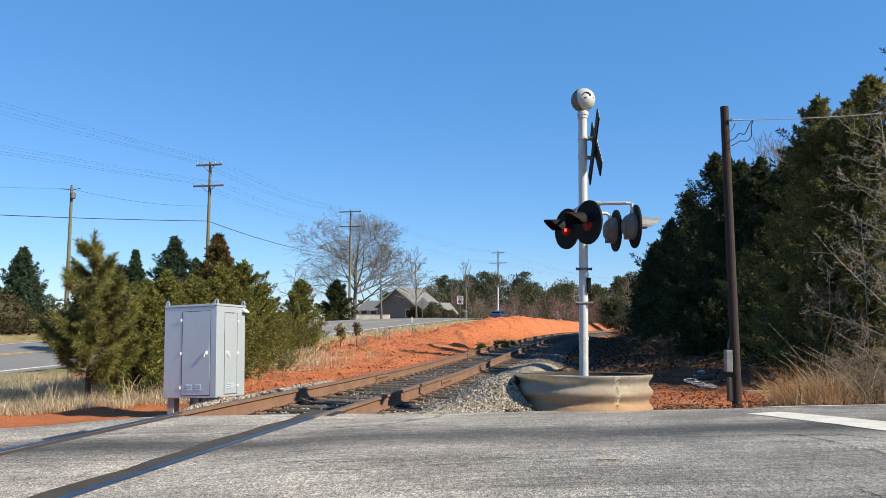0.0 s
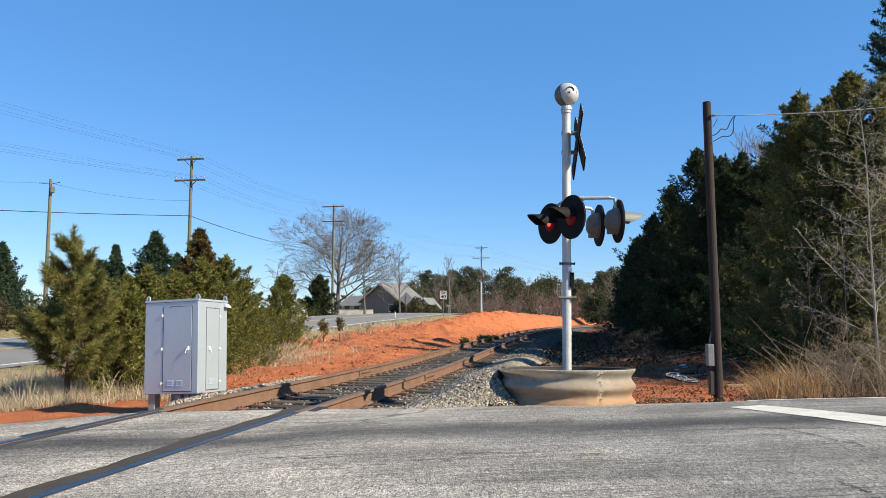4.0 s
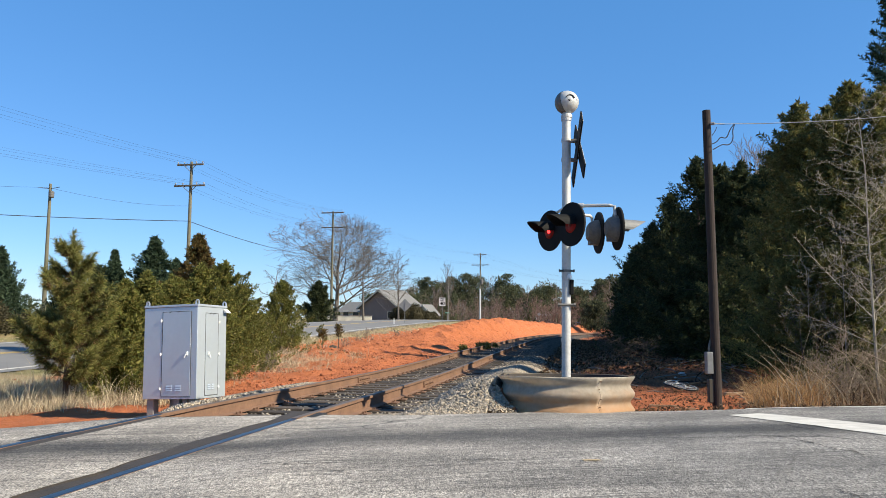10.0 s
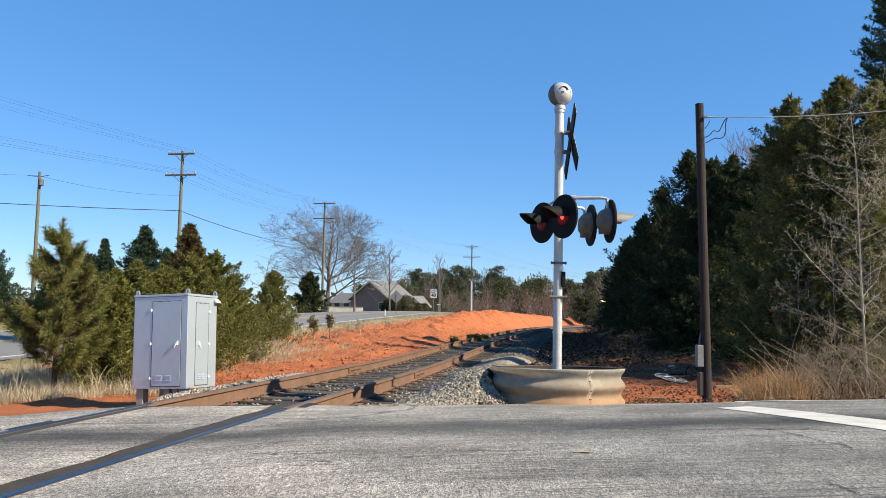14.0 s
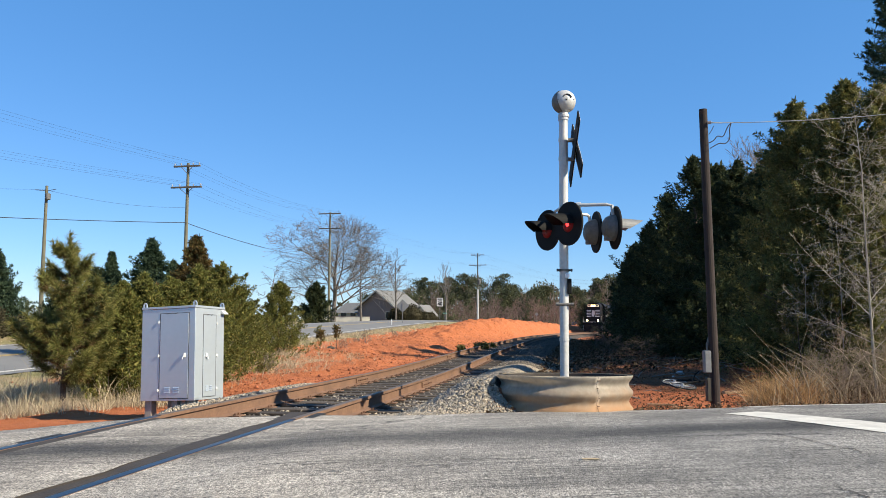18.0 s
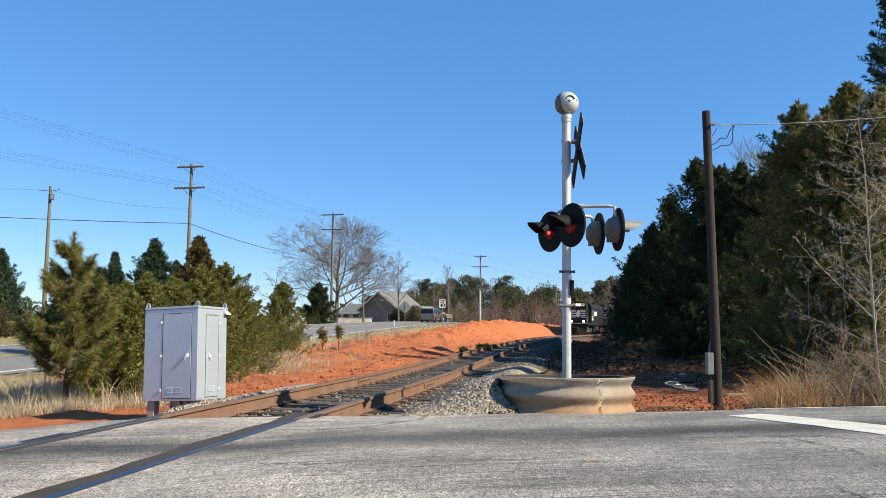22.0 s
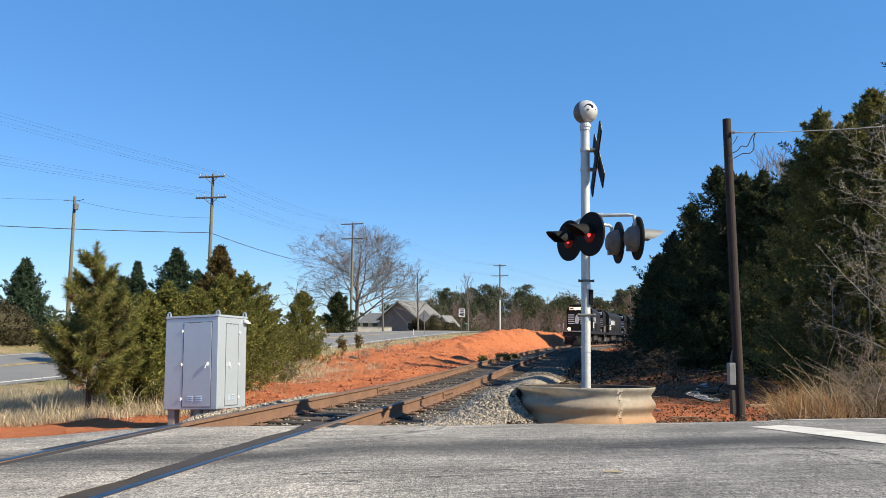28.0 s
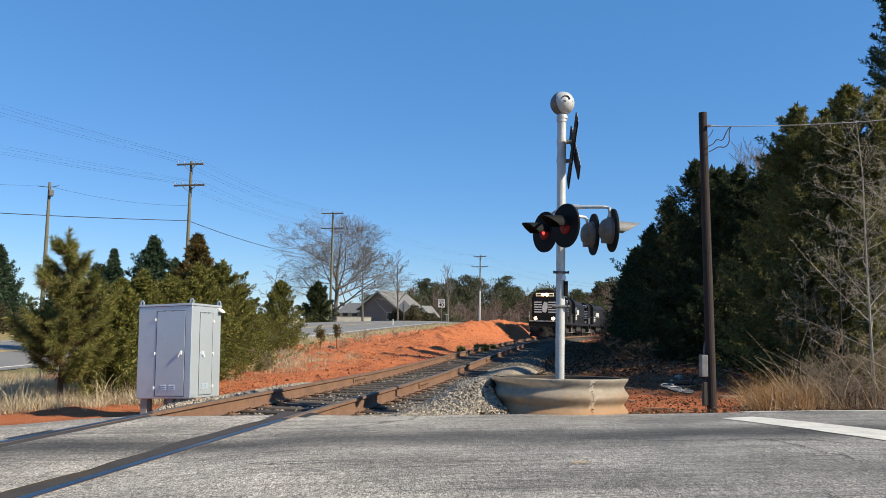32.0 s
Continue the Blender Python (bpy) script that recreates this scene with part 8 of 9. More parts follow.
# ---- locomotives; local +x is forwards, origin on the rail tops ----
def locomotive(label, lead):
    lo = thing("locomotive", Matrix(), label, "locomotive", "train of black locomotives")
    K = M["loco"]
    bm = bmesh.new()
    box(bm, -8.7, 8.7, -1.5, 1.5, 1.32, 1.62, bevel=0.03)
    part("deck", bm, K, lo)
    bm = bmesh.new()
    prism_x(bm, [(-1.1, 1.62), (1.1, 1.62), (1.1, 4.05), (1.02, 4.32), (0.8, 4.52), (0.42, 4.64), (-0.42, 4.64), (-0.8, 4.52), (-1.02, 4.32), (-1.1, 4.05)], 5.9, 8.0)
    hood = part("short_hood", bm, K, lo, "tall black short hood")
    bm = bmesh.new()
    prism_x(bm, [(-1.5, 1.62), (1.5, 1.62), (1.5, 4.0), (1.3, 4.38), (0.95, 4.6), (0.45, 4.7), (-0.45, 4.7), (-0.95, 4.6), (-1.3, 4.38), (-1.5, 4.0)], 3.9, 5.95)
    cab = part("cab", bm, K, lo)
    bm = bmesh.new()
    prism_x(bm, [(-0.98, 1.62), (0.98, 1.62), (0.98, 4.0), (0.62, 4.46), (-0.62, 4.46), (-0.98, 4.0)], -8.0, 3.92)
    lhood = part("long_hood", bm, K, lo)
    for s in (-1, 1):
        for x in (4.35, 5.05):
            bm = bmesh.new()
            box(bm, x, x + 0.6, s * 1.503 - 0.012, s * 1.503 + 0.012, 2.85, 3.6, bevel=0.004)
            part("cab_window", bm, M["glass"], cab, "dark cab window")
        bm = bmesh.new()
        box(bm, 5.952, 5.97, s * 1.22 - 0.2, s * 1.22 + 0.2, 3.0, 3.65)
        part("cab_window", bm, M["glass"], cab, "dark cab window")
        bm = bmesh.new()
        box(bm, 4.1, 5.7, s * 1.62 - 0.1, s * 1.62 + 0.1, 3.66, 3.70)
        part("awning", bm, K, cab)
        # pale lettering reduced to plain bars
        bm = bmesh.new()
        for k in range(3):
            box(bm, 4.3, 5.5 - 0.12 * k, s * 1.503 - 0.01, s * 1.503 + 0.01, 2.05 + 0.24 * k, 2.2 + 0.24 * k)
        part("marking", bm, M["stripe"], cab, "white painted bars")
        bm = bmesh.new()
        for k in range(4):
            box(bm, -1.9 + 1.0 * k, -1.2 + 1.0 * k, s * 0.983 - 0.01, s * 0.983 + 0.01, 2.75, 3.4)
        part("marking", bm, M["stripe"], lhood, "white painted blocks")
        for k in range(12):
            bm = bmesh.new()
            x = -7.7 + 0.93 * k
            box(bm, x, x + 0.86, s * 0.984 - 0.008, s * 0.984 + 0.008, 1.75, 2.65 if k % 3 else 3.5, bevel=0.004)
            part("hood_door", bm, K, lhood)
        # hand rails
        bm = bmesh.new()
        pipe(bm, [(-8.5, s * 1.42, 2.6), (3.7, s * 1.42, 2.6)], 0.02, 5)
        pipe(bm, [(6.1, s * 1.42, 2.6), (8.5, s * 1.42, 2.6)], 0.02, 5)
        for x in [-8.5 + 1.53 * i for i in range(9)] + [6.1, 7.3, 8.5]:
            tube(bm, (x, s * 1.42, 1.62), (x, s * 1.42, 2.6), 0.018, seg=5)
        part("handrail", bm, M["locounder"], lo)
        for x in (-8.55, 8.55):
            for k in range(3):
                bm = bmesh.new()
                box(bm, x - 0.28, x + 0.28, s * 1.32 - 0.22, s * 1.32 + 0.2, 0.45 + 0.32 * k, 0.49 + 0.32 * k)
                part("step", bm, M["stripe"] if k == 0 else M["locounder"], lo)
            bm = bmesh.new()
            tube(bm, (x + 0.1 * np.sign(x), s * 1.45, 0.5), (x + 0.1 * np.sign(x), s * 1.45, 2.5), 0.02, seg=5)
            part("grab_iron", bm, M["stripe"], lo, "white grab iron")
    bm = bmesh.new()
    prism_x(bm, [(-1.2, 0.62), (-0.9, 0.40), (0.9, 0.40), (1.2, 0.62), (1.2, 1.30), (-1.2, 1.30)], -2.2, 2.2)
    part("fuel_tank", bm, M["locounder"], lo)
    for x in (-5.6, 5.6):
        bm = bmesh.new()
        for s in (-1, 1):
            box(bm, x - 2.0, x + 2.0, s * 1.08 - 0.07, s * 1.08 + 0.07, 0.42, 0.92, bevel=0.02)
        box(bm, x - 0.35, x + 0.35, -1.05, 1.05, 0.6, 1.30)
        bog = part("bogie", bm, M["locounder"], lo)
        for dx in (-1.37, 1.37):
            for s in (-1, 1):
                bm = bmesh.new()
                lathe(bm, [(0, -0.06), (0.47, -0.06), (0.51, -0.03), (0.51, 0.07), (0.54, 0.08), (0.54, 0.10), (0, 0.10)], 22)
                w = part("wheel", bm, M["locounder"], bog)
                w.matrix_basis = pose(x + dx, s * 0.80, 0.51, 90 * s, 0, 0)
    bm = bmesh.new()
    q = [(8.7, -1.35, 1.0), (8.7, 1.35, 1.0), (9.25, 0.3, 0.12), (9.25, -0.3, 0.12), (8.85, 1.35, 0.12), (8.85, -1.35, 0.12), (9.0, 0.0, 1.0)]
    v = [bm.verts.new(a) for a in q]
    for f in ((0, 5, 3, 6), (6, 3, 2), (6, 2, 4, 1)):
        bm.faces.new([v[i] for i in f])
    bmesh.ops.solidify(bm, geom=bm.faces[:], thickness=0.03)
    part("plough", bm, M["locounder"], lo)
    bm = bmesh.new()
    box(bm, 8.7, 9.2, -0.14, 0.14, 0.75, 1.05, bevel=0.03)
    tube(bm, (8.7, -0.4, 1.15), (9.0, -0.4, 0.6), 0.03, seg=6)
    tube(bm, (8.7, 0.4, 1.15), (9.0, 0.4, 0.6), 0.03, seg=6)
    part("coupler", bm, M["locounder"], lo)
    bm = bmesh.new()
    box(bm, 8.62, 8.70, -1.5, 1.5, 1.05, 1.64)
    part("pilot_beam", bm, K, lo)
    bm = bmesh.new()
    box(bm, 8.705, 8.715, -1.45, 1.45, 1.56, 1.63)
    part("pilot_stripe", bm, M["stripe"], lo, "pale stripe across the pilot")
    # nose: stripes either side of a pale emblem, number boards, lamps
    for k in range(5):
        for s in (-1, 1):
            bm = bmesh.new()
            box(bm, 8.003, 8.012, min(s * 0.32, s * 1.04), max(s * 0.32, s * 1.04), 2.42 + 0.24 * k, 2.53 + 0.24 * k)
            part("nose_stripe", bm, M["stripe"], hood, "white stripe")
    bm = bmesh.new()
    prism_x(bm, [(-0.24, 2.5), (0.10, 2.42), (0.26, 2.9), (0.24, 3.4), (-0.10, 3.48), (-0.26, 3.0)], 8.002, 8.014)
    part("emblem", bm, M["stripe"], hood, "pale emblem shape")
    for s in (-1, 1):
        bm = bmesh.new()
        box(bm, 7.99, 8.03, s * 0.60 - 0.28, s * 0.60 + 0.28, 4.0, 4.34, bevel=0.01)
        nb = part("number_board", bm, M["numberboard"] if lead else M["signwhite"], hood, "pale number board")
        bm = bmesh.new()
        box(bm, 8.034, 8.038, s * 0.60 - 0.2, s * 0.60 + 0.2, 4.09, 4.25)
        part("number_bars", bm, M["boxdark"], nb)
        bm = bmesh.new()
        lathe(bm, [(0, 0.03), (0.15, 0.02), (0.17, -0.05)], 16, pose(8.04, s * 0.165, 4.17, 0, 90, 0))
        part("headlamp", bm, M["headlamp"] if lead else M["galv"], hood, "round headlamp")
        bm = bmesh.new()
        lathe(bm, [(0, 0.03), (0.15, 0.02), (0.17, -0.08)], 16, pose(8.62, s * 0.85, 1.85, 0, 90, 0))
        part("ditch_lamp", bm, M["headlamp"] if lead else M["galv"], lo, "low ditch lamp")
        bm = bmesh.new()
        box(bm, 8.38, 8.54, s * 0.85 - 0.14, s * 0.85 + 0.14, 1.62, 2.0, bevel=0.02)
        part("lamp_bracket", bm, K, lo)
    for x in (-6.8, -5.4, -4.0, 0.4):
        bm = bmesh.new()
        lathe(bm, [(0.62, 4.45), (0.64, 4.45), (0.64, 4.58), (0.55, 4.60), (0, 4.60)], 18, pose(x, 0, 0))
        part("roof_fan", bm, M["locounder"], lo)
    bm = bmesh.new()
    for k in range(3):
        tube(bm, (4.6, -0.1 + 0.1 * k, 4.62), (5.1 + 0.1 * k, -0.1 + 0.1 * k, 4.62), 0.05, 0.09, seg=8)
    box(bm, 4.7, 4.8, -0.15, 0.15, 4.48, 4.62)
    part("horn", bm, M["locounder"], lo)
    bm = bmesh.new()
    box(bm, -1.4, -0.6, -0.3, 0.3, 4.33, 4.56, bevel=0.04)
    part("exhaust", bm, M["locounder"], lo)
    return lo


def prism_x(bm, outline, x0, x1):
    """Extrude a (y, z) outline along x."""
    a = [bm.verts.new((x0, y, z)) for y, z in outline]
    b = [bm.verts.new((x1, y, z)) for y, z in outline]
    n = len(a)
    for i in range(n):
        bm.faces.new((a[i], a[(i + 1) % n], b[(i + 1) % n], b[i]))
    bm.faces.new(a[::-1])
    bm.faces.new(b)
    bmesh.ops.recalc_face_normals(bm, faces=bm.faces[:])
    return bm


LEAD = locomotive("grimy black high-hood lead locomotive with lit headlamps", True)
TRAIL = [locomotive("grimy black trailing locomotive", False) for _ in range(2)]


# ---- ballast, clods, grass and litter ----
def scatter_track(n, d0, d1, y0, y1, seed, bias=1.0, lift=0.0):
    rg = np.random.default_rng(seed)
    y = y0 + (y1 - y0) * rg.uniform(0, 1, n) ** bias
    d = rg.uniform(d0, d1, n)
    x = xt(y) + d
    return np.stack([x, y, ground_z(x, y) + lift], 1)


def lay_ballast():
    rg = np.random.default_rng(2)
    p = scatter_track(54000, 1.15, 3.25, 9.2, 31, 11, 1.9, 0.006)
    keep = (np.hypot(p[:, 0] - MAST[0], p[:, 1] - MAST[1]) > 0.88) & (across(p[:, 0], p[:, 1]) > 0.03)
    stones("gravel_heap", p[keep], 0.019, M["stone"], 12, "pale crushed granite gravel beside the rails", "gravel", sharp=True)
    p = scatter_track(9000, 1.1, 2.6, 9.0, 12.0, 26, 1.0, 0.006)
    keep = (np.hypot(p[:, 0] - MAST[0], p[:, 1] - MAST[1]) > 0.86) & (across(p[:, 0], p[:, 1]) > 0.02) & (p[:, 0] < 1.6)
    stones("gravel_heap", p[keep], 0.021, M["stone"], 27, "pale crushed granite gravel heaped against the culvert ring", "gravel", sharp=True)
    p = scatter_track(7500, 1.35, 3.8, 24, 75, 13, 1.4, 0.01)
    # darker stone than the heap, with the tree shade in its grey
    stones("ballast_shoulder", p, 0.05, M["greystone"], 14, "ballast shoulder greyed for the tree shade", "ballast")
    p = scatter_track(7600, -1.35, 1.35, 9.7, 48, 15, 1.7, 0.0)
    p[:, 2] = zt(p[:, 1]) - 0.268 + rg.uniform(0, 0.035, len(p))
    stones("crib_ballast", p, 0.032, M["greystone"], 16, "dark ballast between the ties", "ballast")
    p = scatter_track(11000, -1.4, 1.4, 9.7, 46, 17, 1.8, 0.0)
    p[:, 2] = zt(p[:, 1]) - 0.247 + rg.uniform(0, 0.035, len(p))
    stones("loose_gravel", p, 0.02, M["stone"], 18, "loose pale stones between the ties", "gravel", sharp=True)
    p = scatter_track(15000, -2.4, -0.92, 8.6, 19, 19, 1.5, 0.006)
    p = p[p[:, 0] - xt(p[:, 1]) > -2.2 + 0.3 * wobble(p[:, 0], p[:, 1], 1.3, 2.0) + 0.09 * (p[:, 1] - 10)]
    p = p[across(p[:, 0], p[:, 1]) > 0.05]
    stones("shoulder_gravel", p, 0.019, M["stone"], 20, "pale gravel spilled beside the rail", "gravel", sharp=True)
    # crumbs of asphalt and dirt along the road edge
    x = rg.uniform(-6, 9, 1500)
    v = np.abs(rg.normal(size=1500)) * 0.16 + 0.0
    y = EDGE[1] + RS * (x - EDGE[0]) + v
    stones("edge_crumbs", np.stack([x, y, ground_z(x, y) + 0.006], 1), 0.016, M["stone"], 21, "crumbled grit along the asphalt edge", "gravel")
    # clay clods over the bank
    for n, size, sd in ((26000, 0.022, 22), (6000, 0.040, 24), (900, 0.075, 25)):
        y = 10.2 + 70 * rg.uniform(0, 1, n) ** 1.5
        x = xt(y) - 2.2 - 8.5 * rg.uniform(0, 1, n) ** 1.2
        ok = (x > xh(y) + 0.6) & (across(x, y) > 0.2) & (y > 15.0 + rg.uniform(0, 4, n)) & (fbm(x, y, 0.45, 3, sd) > rg.uniform(-0.35, 0.2, n))
        stones("clay_clods", np.stack([x, y, ground_z(x, y) + 0.3 * size], 1)[ok], size, M["clod"], sd, "crumbled red clay clods on the bank", "clay")
    x = rg.uniform(2.4, 8.0, 6500)
    y = 10.0 + RS * (x - EDGE[0]) + 14 * rg.uniform(0, 1, 6500) ** 1.6 - 0.2
    ok = (np.hypot(x - MAST[0], y - MAST[1]) > 0.9) & (across(x, y) > 0.15)
    stones("clay_crumbs", np.stack([x, y, ground_z(x, y) + 0.008], 1)[ok], 0.016, M["clod"], 23, "crumbled red clay beside the pole", "clay")


lay_ballast()


def lay_grass():
    rg = np.random.default_rng(31)
    def patch(n, cx, cy, sx, sy):
        return cx + rg.normal(size=n) * sx, cy + rg.normal(size=n) * sy
    # straw at the verge behind the cabinet
    def field(n, x0, x1, y0, y1, test):
        q = np.stack([rg.uniform(x0, x1, n), rg.uniform(y0, y1, n)], 1)
        return q[test(q[:, 0], q[:, 1])]
    q = field(2600, -13, -4.7, 13.2, 19.2, lambda x, y: (y > np.where(x < -6.2, 14.2, 15.2) + 0.35 * wobble(x, y, 1.7, 1.0)) & (wobble(x, y, 1.1, 3.0) > -0.5) & (x < -4.5 - 0.2 * (y - 13)))
    clumps("dry_grass", q, 18, 0.40, "dry", 32, "tufts of pale straw-coloured winter grass", 0.75, 0.0045, 0.10)
    q = field(480, -12, -5.2, 14.9, 17.8, lambda x, y: across(x, y) > 2.6)
    clumps("dry_stalks", q, 3, 0.80, "dry", 33, "thin dry weed stalks on the verge", 0.25, 0.005, 0.06)
    q = field(40, -12, -4.6, 10, 13, lambda x, y: (across(x, y) > 0.7) & (across(x, y) < 2.2))
    clumps("short_grass", q, 8, 0.12, "dry", 40, "short dead grass along the ditch", 0.9, 0.006, 0.08)
    # along the foot of the cedars
    y = rg.uniform(16, 34, 420)
    x = xh(y) + (xt(y) - xh(y)) * (0.50 + 0.09 * rg.normal(size=420))
    clumps("dry_grass", np.stack([x, y], 1), 16, 0.34, "dry", 34, "dry grass along the foot of the cedars", 0.7, 0.005, 0.16)
    px, dd = rg.uniform(392, 520, 420), rg.uniform(26.5, 36, 420)
    q = np.stack([0.15 + (px - 784) / 1358 * (dd - 0.56), dd], 1)
    clumps("dry_grass", q[wobble(q[:, 0], q[:, 1], 1.2, 4.0) > -0.3], 14, 0.42, "dry", 45, "dry grass before the last cedars", 0.7, 0.008, 0.2)
    q = np.stack(patch(46, *spot(612, 33.5), 0.7, 0.5), 1)
    clumps("dead_weeds", q, 16, 0.13, "litter", 44, "low dead brown weeds on the clay bank", 0.9, 0.012, 0.12)
    # strip beside the highway
    y = rg.uniform(26, 96, 7000)
    x = xh(y) + 0.35 + 2.0 * np.abs(rg.normal(size=7000)) * np.interp(y, [26, 50, 96], [1.6, 0.9, 0.5])
    blades("verge_grass", x, y, 0.16, 0.016, "dry", 35, "short dry grass beside the highway", "grass", lean=0.5)
    y = rg.uniform(20, 48, 5000)
    x = xh(y) - 7.5 - 9 * rg.uniform(0, 1, 5000)
    blades("lawn", x, y, 0.08, 0.02, "dry", 36, "short dormant lawn beyond the highway", "grass", lean=0.6)
    # broom grass right of the pole
    q = np.stack(patch(120, 5.42, 12.75, 0.30, 0.28), 1)
    q = q[(across(q[:, 0], q[:, 1]) > 1.1) & (q[:, 0] - 0.15 > 0.395 * (q[:, 1] - 0.56))]
    clumps("broom_grass", q, 32, 0.70, "rustgrass", 37, "rusty orange broom grass beside the road", 0.75, 0.0032, 0.10)
    q = np.stack(patch(420, 7.1, 13.2, 1.4, 0.6), 1)
    q = q[(across(q[:, 0], q[:, 1]) > 1.0 + 0.6 * wobble(q[:, 0], q[:, 1], 1.9, 2.0)) & (wobble(q[:, 0], q[:, 1], 1.4, 5.0) > -0.25) & (q[:, 0] - 0.15 > 0.43 * (q[:, 1] - 0.56))]
    clumps("dry_brush", q, 16, 0.58, "greygrass", 38, "pale tangled dry grass at the wood's edge", 1.7, 0.003, 0.14)
    q = np.stack(patch(200, 7.4, 13.3, 1.6, 0.6), 1)
    q = q[(across(q[:, 0], q[:, 1]) > 1.0 + 0.6 * wobble(q[:, 0], q[:, 1], 1.9, 2.0)) & (wobble(q[:, 0], q[:, 1], 1.4, 5.0) > -0.25) & (q[:, 0] - 0.15 > 0.43 * (q[:, 1] - 0.56))]
    clumps("brown_brush", q, 22, 0.70, "litter", 41, "brown tangled dead weeds at the wood's edge", 0.9, 0.004, 0.14)
    x, y = patch(1100, 6.9, 12.3, 1.5, 0.45)
    ok = (across(x, y) > 0.3) & (x - 0.15 > 0.375 * (y - 0.56))
    blades("fallen_stalks", x[ok], y[ok], 0.42, 0.005, "greygrass", 39, "brown fallen stalks and leaves", "grass", lean=1.3)
    rb = random.Random(8)
    for i in range(16):
        bx = rb.uniform(5.9, 9.2)
        by = 12.3 + 0.22 * (bx - 6) + rb.uniform(-0.1, 1.5)
        bare_tree(bx, by, rb.uniform(0.7, 1.5), "dry leafless bramble at the wood's edge", 1400 + i, counts=(10, 6, 4), wide=1.5, start=0.03, angle=62, ratio=0.85, wob=0.2, r0=0.008, r_tip=0.0026, bark="drytwig", twig="drytwig", name="bramble_bush", group="dry brambles at the wood's edge")
    bm = bmesh.new()
    rr = random.Random(4)
    for i in range(70):
        bx, by = rr.uniform(5.3, 8.4), rr.uniform(11.9, 13.2)
        if across(bx, by) < 0.4 or bx - 0.15 < 0.42 * (by - 0.56):
            continue
        z = gz(bx, by)
        L = rr.uniform(0.5, 1.2) if i > 20 else rr.uniform(0.9, 1.9)
        a = rr.uniform(-1.1, 0.6)
        pts = [Vector((bx + L * q * a * (0.5 + 0.5 * q), by + 0.2 * q * rr.uniform(-1, 1), z + L * q * (1 - 0.25 * q))) for q in (0, 0.33, 0.66, 1.0)]
        loft(bm, pts, [0.005, 0.0042, 0.003, 0.0015], 4)
    tagged(part("reed_stalks", bm, M["dry"]), "long pale leaning reed stalks", "grass", kind="stuff")
    # leaf litter and sticks under the trees
    n = 9000
    y = 11.2 + 18 * rg.uniform(0, 1, n) ** 1.3
    x = 2.6 + 0.12 * (y - 11) + 6.5 * rg.uniform(0, 1, n)
    ok = across(x, y) > 0.2
    p = np.stack([x, y, ground_z(x, y) + 0.015], 1)[ok]
    v, f = sprays(rg, p, np.tile([[1.0, 0, 0.05]], (len(p), 1)) * rg.choice([-1, 1], (len(p), 1)), 0.05, 1, 0.9, 0.45)
    tagged(link("leaf_litter", np_mesh("leaf_litter", v, f), M["litter"]), "brown dead leaves under the trees", "leaf litter", kind="stuff")
    # extra dark leaves, added to deepen the shaded strip beside the track
    y = rg.uniform(20, 78, 16000)
    x = xt(y) + 2.7 + 6.0 * rg.uniform(0, 1, 16000) ** 1.2
    p = np.stack([x, y, ground_z(x, y) + 0.02], 1)
    v, f = sprays(rg, p, np.tile([[1.0, 0, 0.25]], (len(p), 1)) * rg.choice([-1, 1], (len(p), 1)), 0.13, 1, 0.9, 0.5)
    tagged(link("leaf_litter", np_mesh("leaf_litter", v, f), M["litter"]), "brown dead leaves and brush beside the track", "leaf litter", kind="stuff")
    x = rg.uniform(0.6, 9.0, 1500)
    y = EDGE[1] + RS * (x - EDGE[0]) + np.abs(rg.normal(size=1500)) * 0.10 - 0.03
    p = np.stack([x, y, np.maximum(ground_z(x, y), road_z(x, y) - 0.03) + 0.012], 1)
    v, f = sprays(rg, p, np.tile([[1.0, 0.2, 0.05]], (len(p), 1)) * rg.choice([-1, 1], (len(p), 1)), 0.055, 1, 0.7, 0.35)
    tagged(link("edge_litter", np_mesh("edge_litter", v, f), M["litter"]), "brown leaf bits and twigs along the road edge", "leaf litter", kind="stuff")
    bm = bmesh.new()
    for i in range(60):
        y = 13 + 12 * rr.random()
        x = 3.0 + 0.14 * (y - 11) + 6 * rr.random()
        z = gz(x, y) + 0.03
        a, L = rr.uniform(0, math.pi), rr.uniform(0.3, 1.4)
        d = Vector((math.cos(a), math.sin(a) * 0.6, rr.uniform(-0.02, 0.25))) * L
        loft(bm, [(x, y, z), Vector((x, y, z)) + d * 0.5 + Vector((0, 0, 0.03)), Vector((x, y, z)) + d], [0.012, 0.009, 0.004], 5)
    tagged(part("fallen_sticks", bm, M["greybark"]), "grey fallen sticks on the litter", "branches", kind="stuff")
    # small weeds and saplings on the verge and in the track
    for i, (px, d, h, lab, fo) in enumerate(((640, 46, 1.0, "small twiggy brown shrub on the verge", None), (622, 47, 0.8, "small twiggy brown shrub on the verge", None), (588, 40, 1.25, "thin bare sapling on the verge", "cedar"), (560, 38, 0.9, "thin bare sapling on the verge", "cedar"), (690, 55, 0.7, "small twiggy brown shrub on the verge", None), (470, 24, 0.8, "small twiggy brown shrub on the verge", None), (600, 40, 0.7, "small twiggy brown shrub on the verge", None))):
        x, y = spot(px, d)
        if fo:
            conifer(x, y, h, 0.2, lab, "rust", 900 + i, branches=30, along=4, per=3, leaf=0.14, base=0.5, profile="oval", name="sapling", group="verge shrubs")
        else:
            bare_tree(x, y, h, lab, 900 + i, counts=(10, 6, 4), wide=h, start=0.05, r_tip=0.004, ratio=0.8, bark="twig", twig="twig", name="verge_shrub", group="verge shrubs")
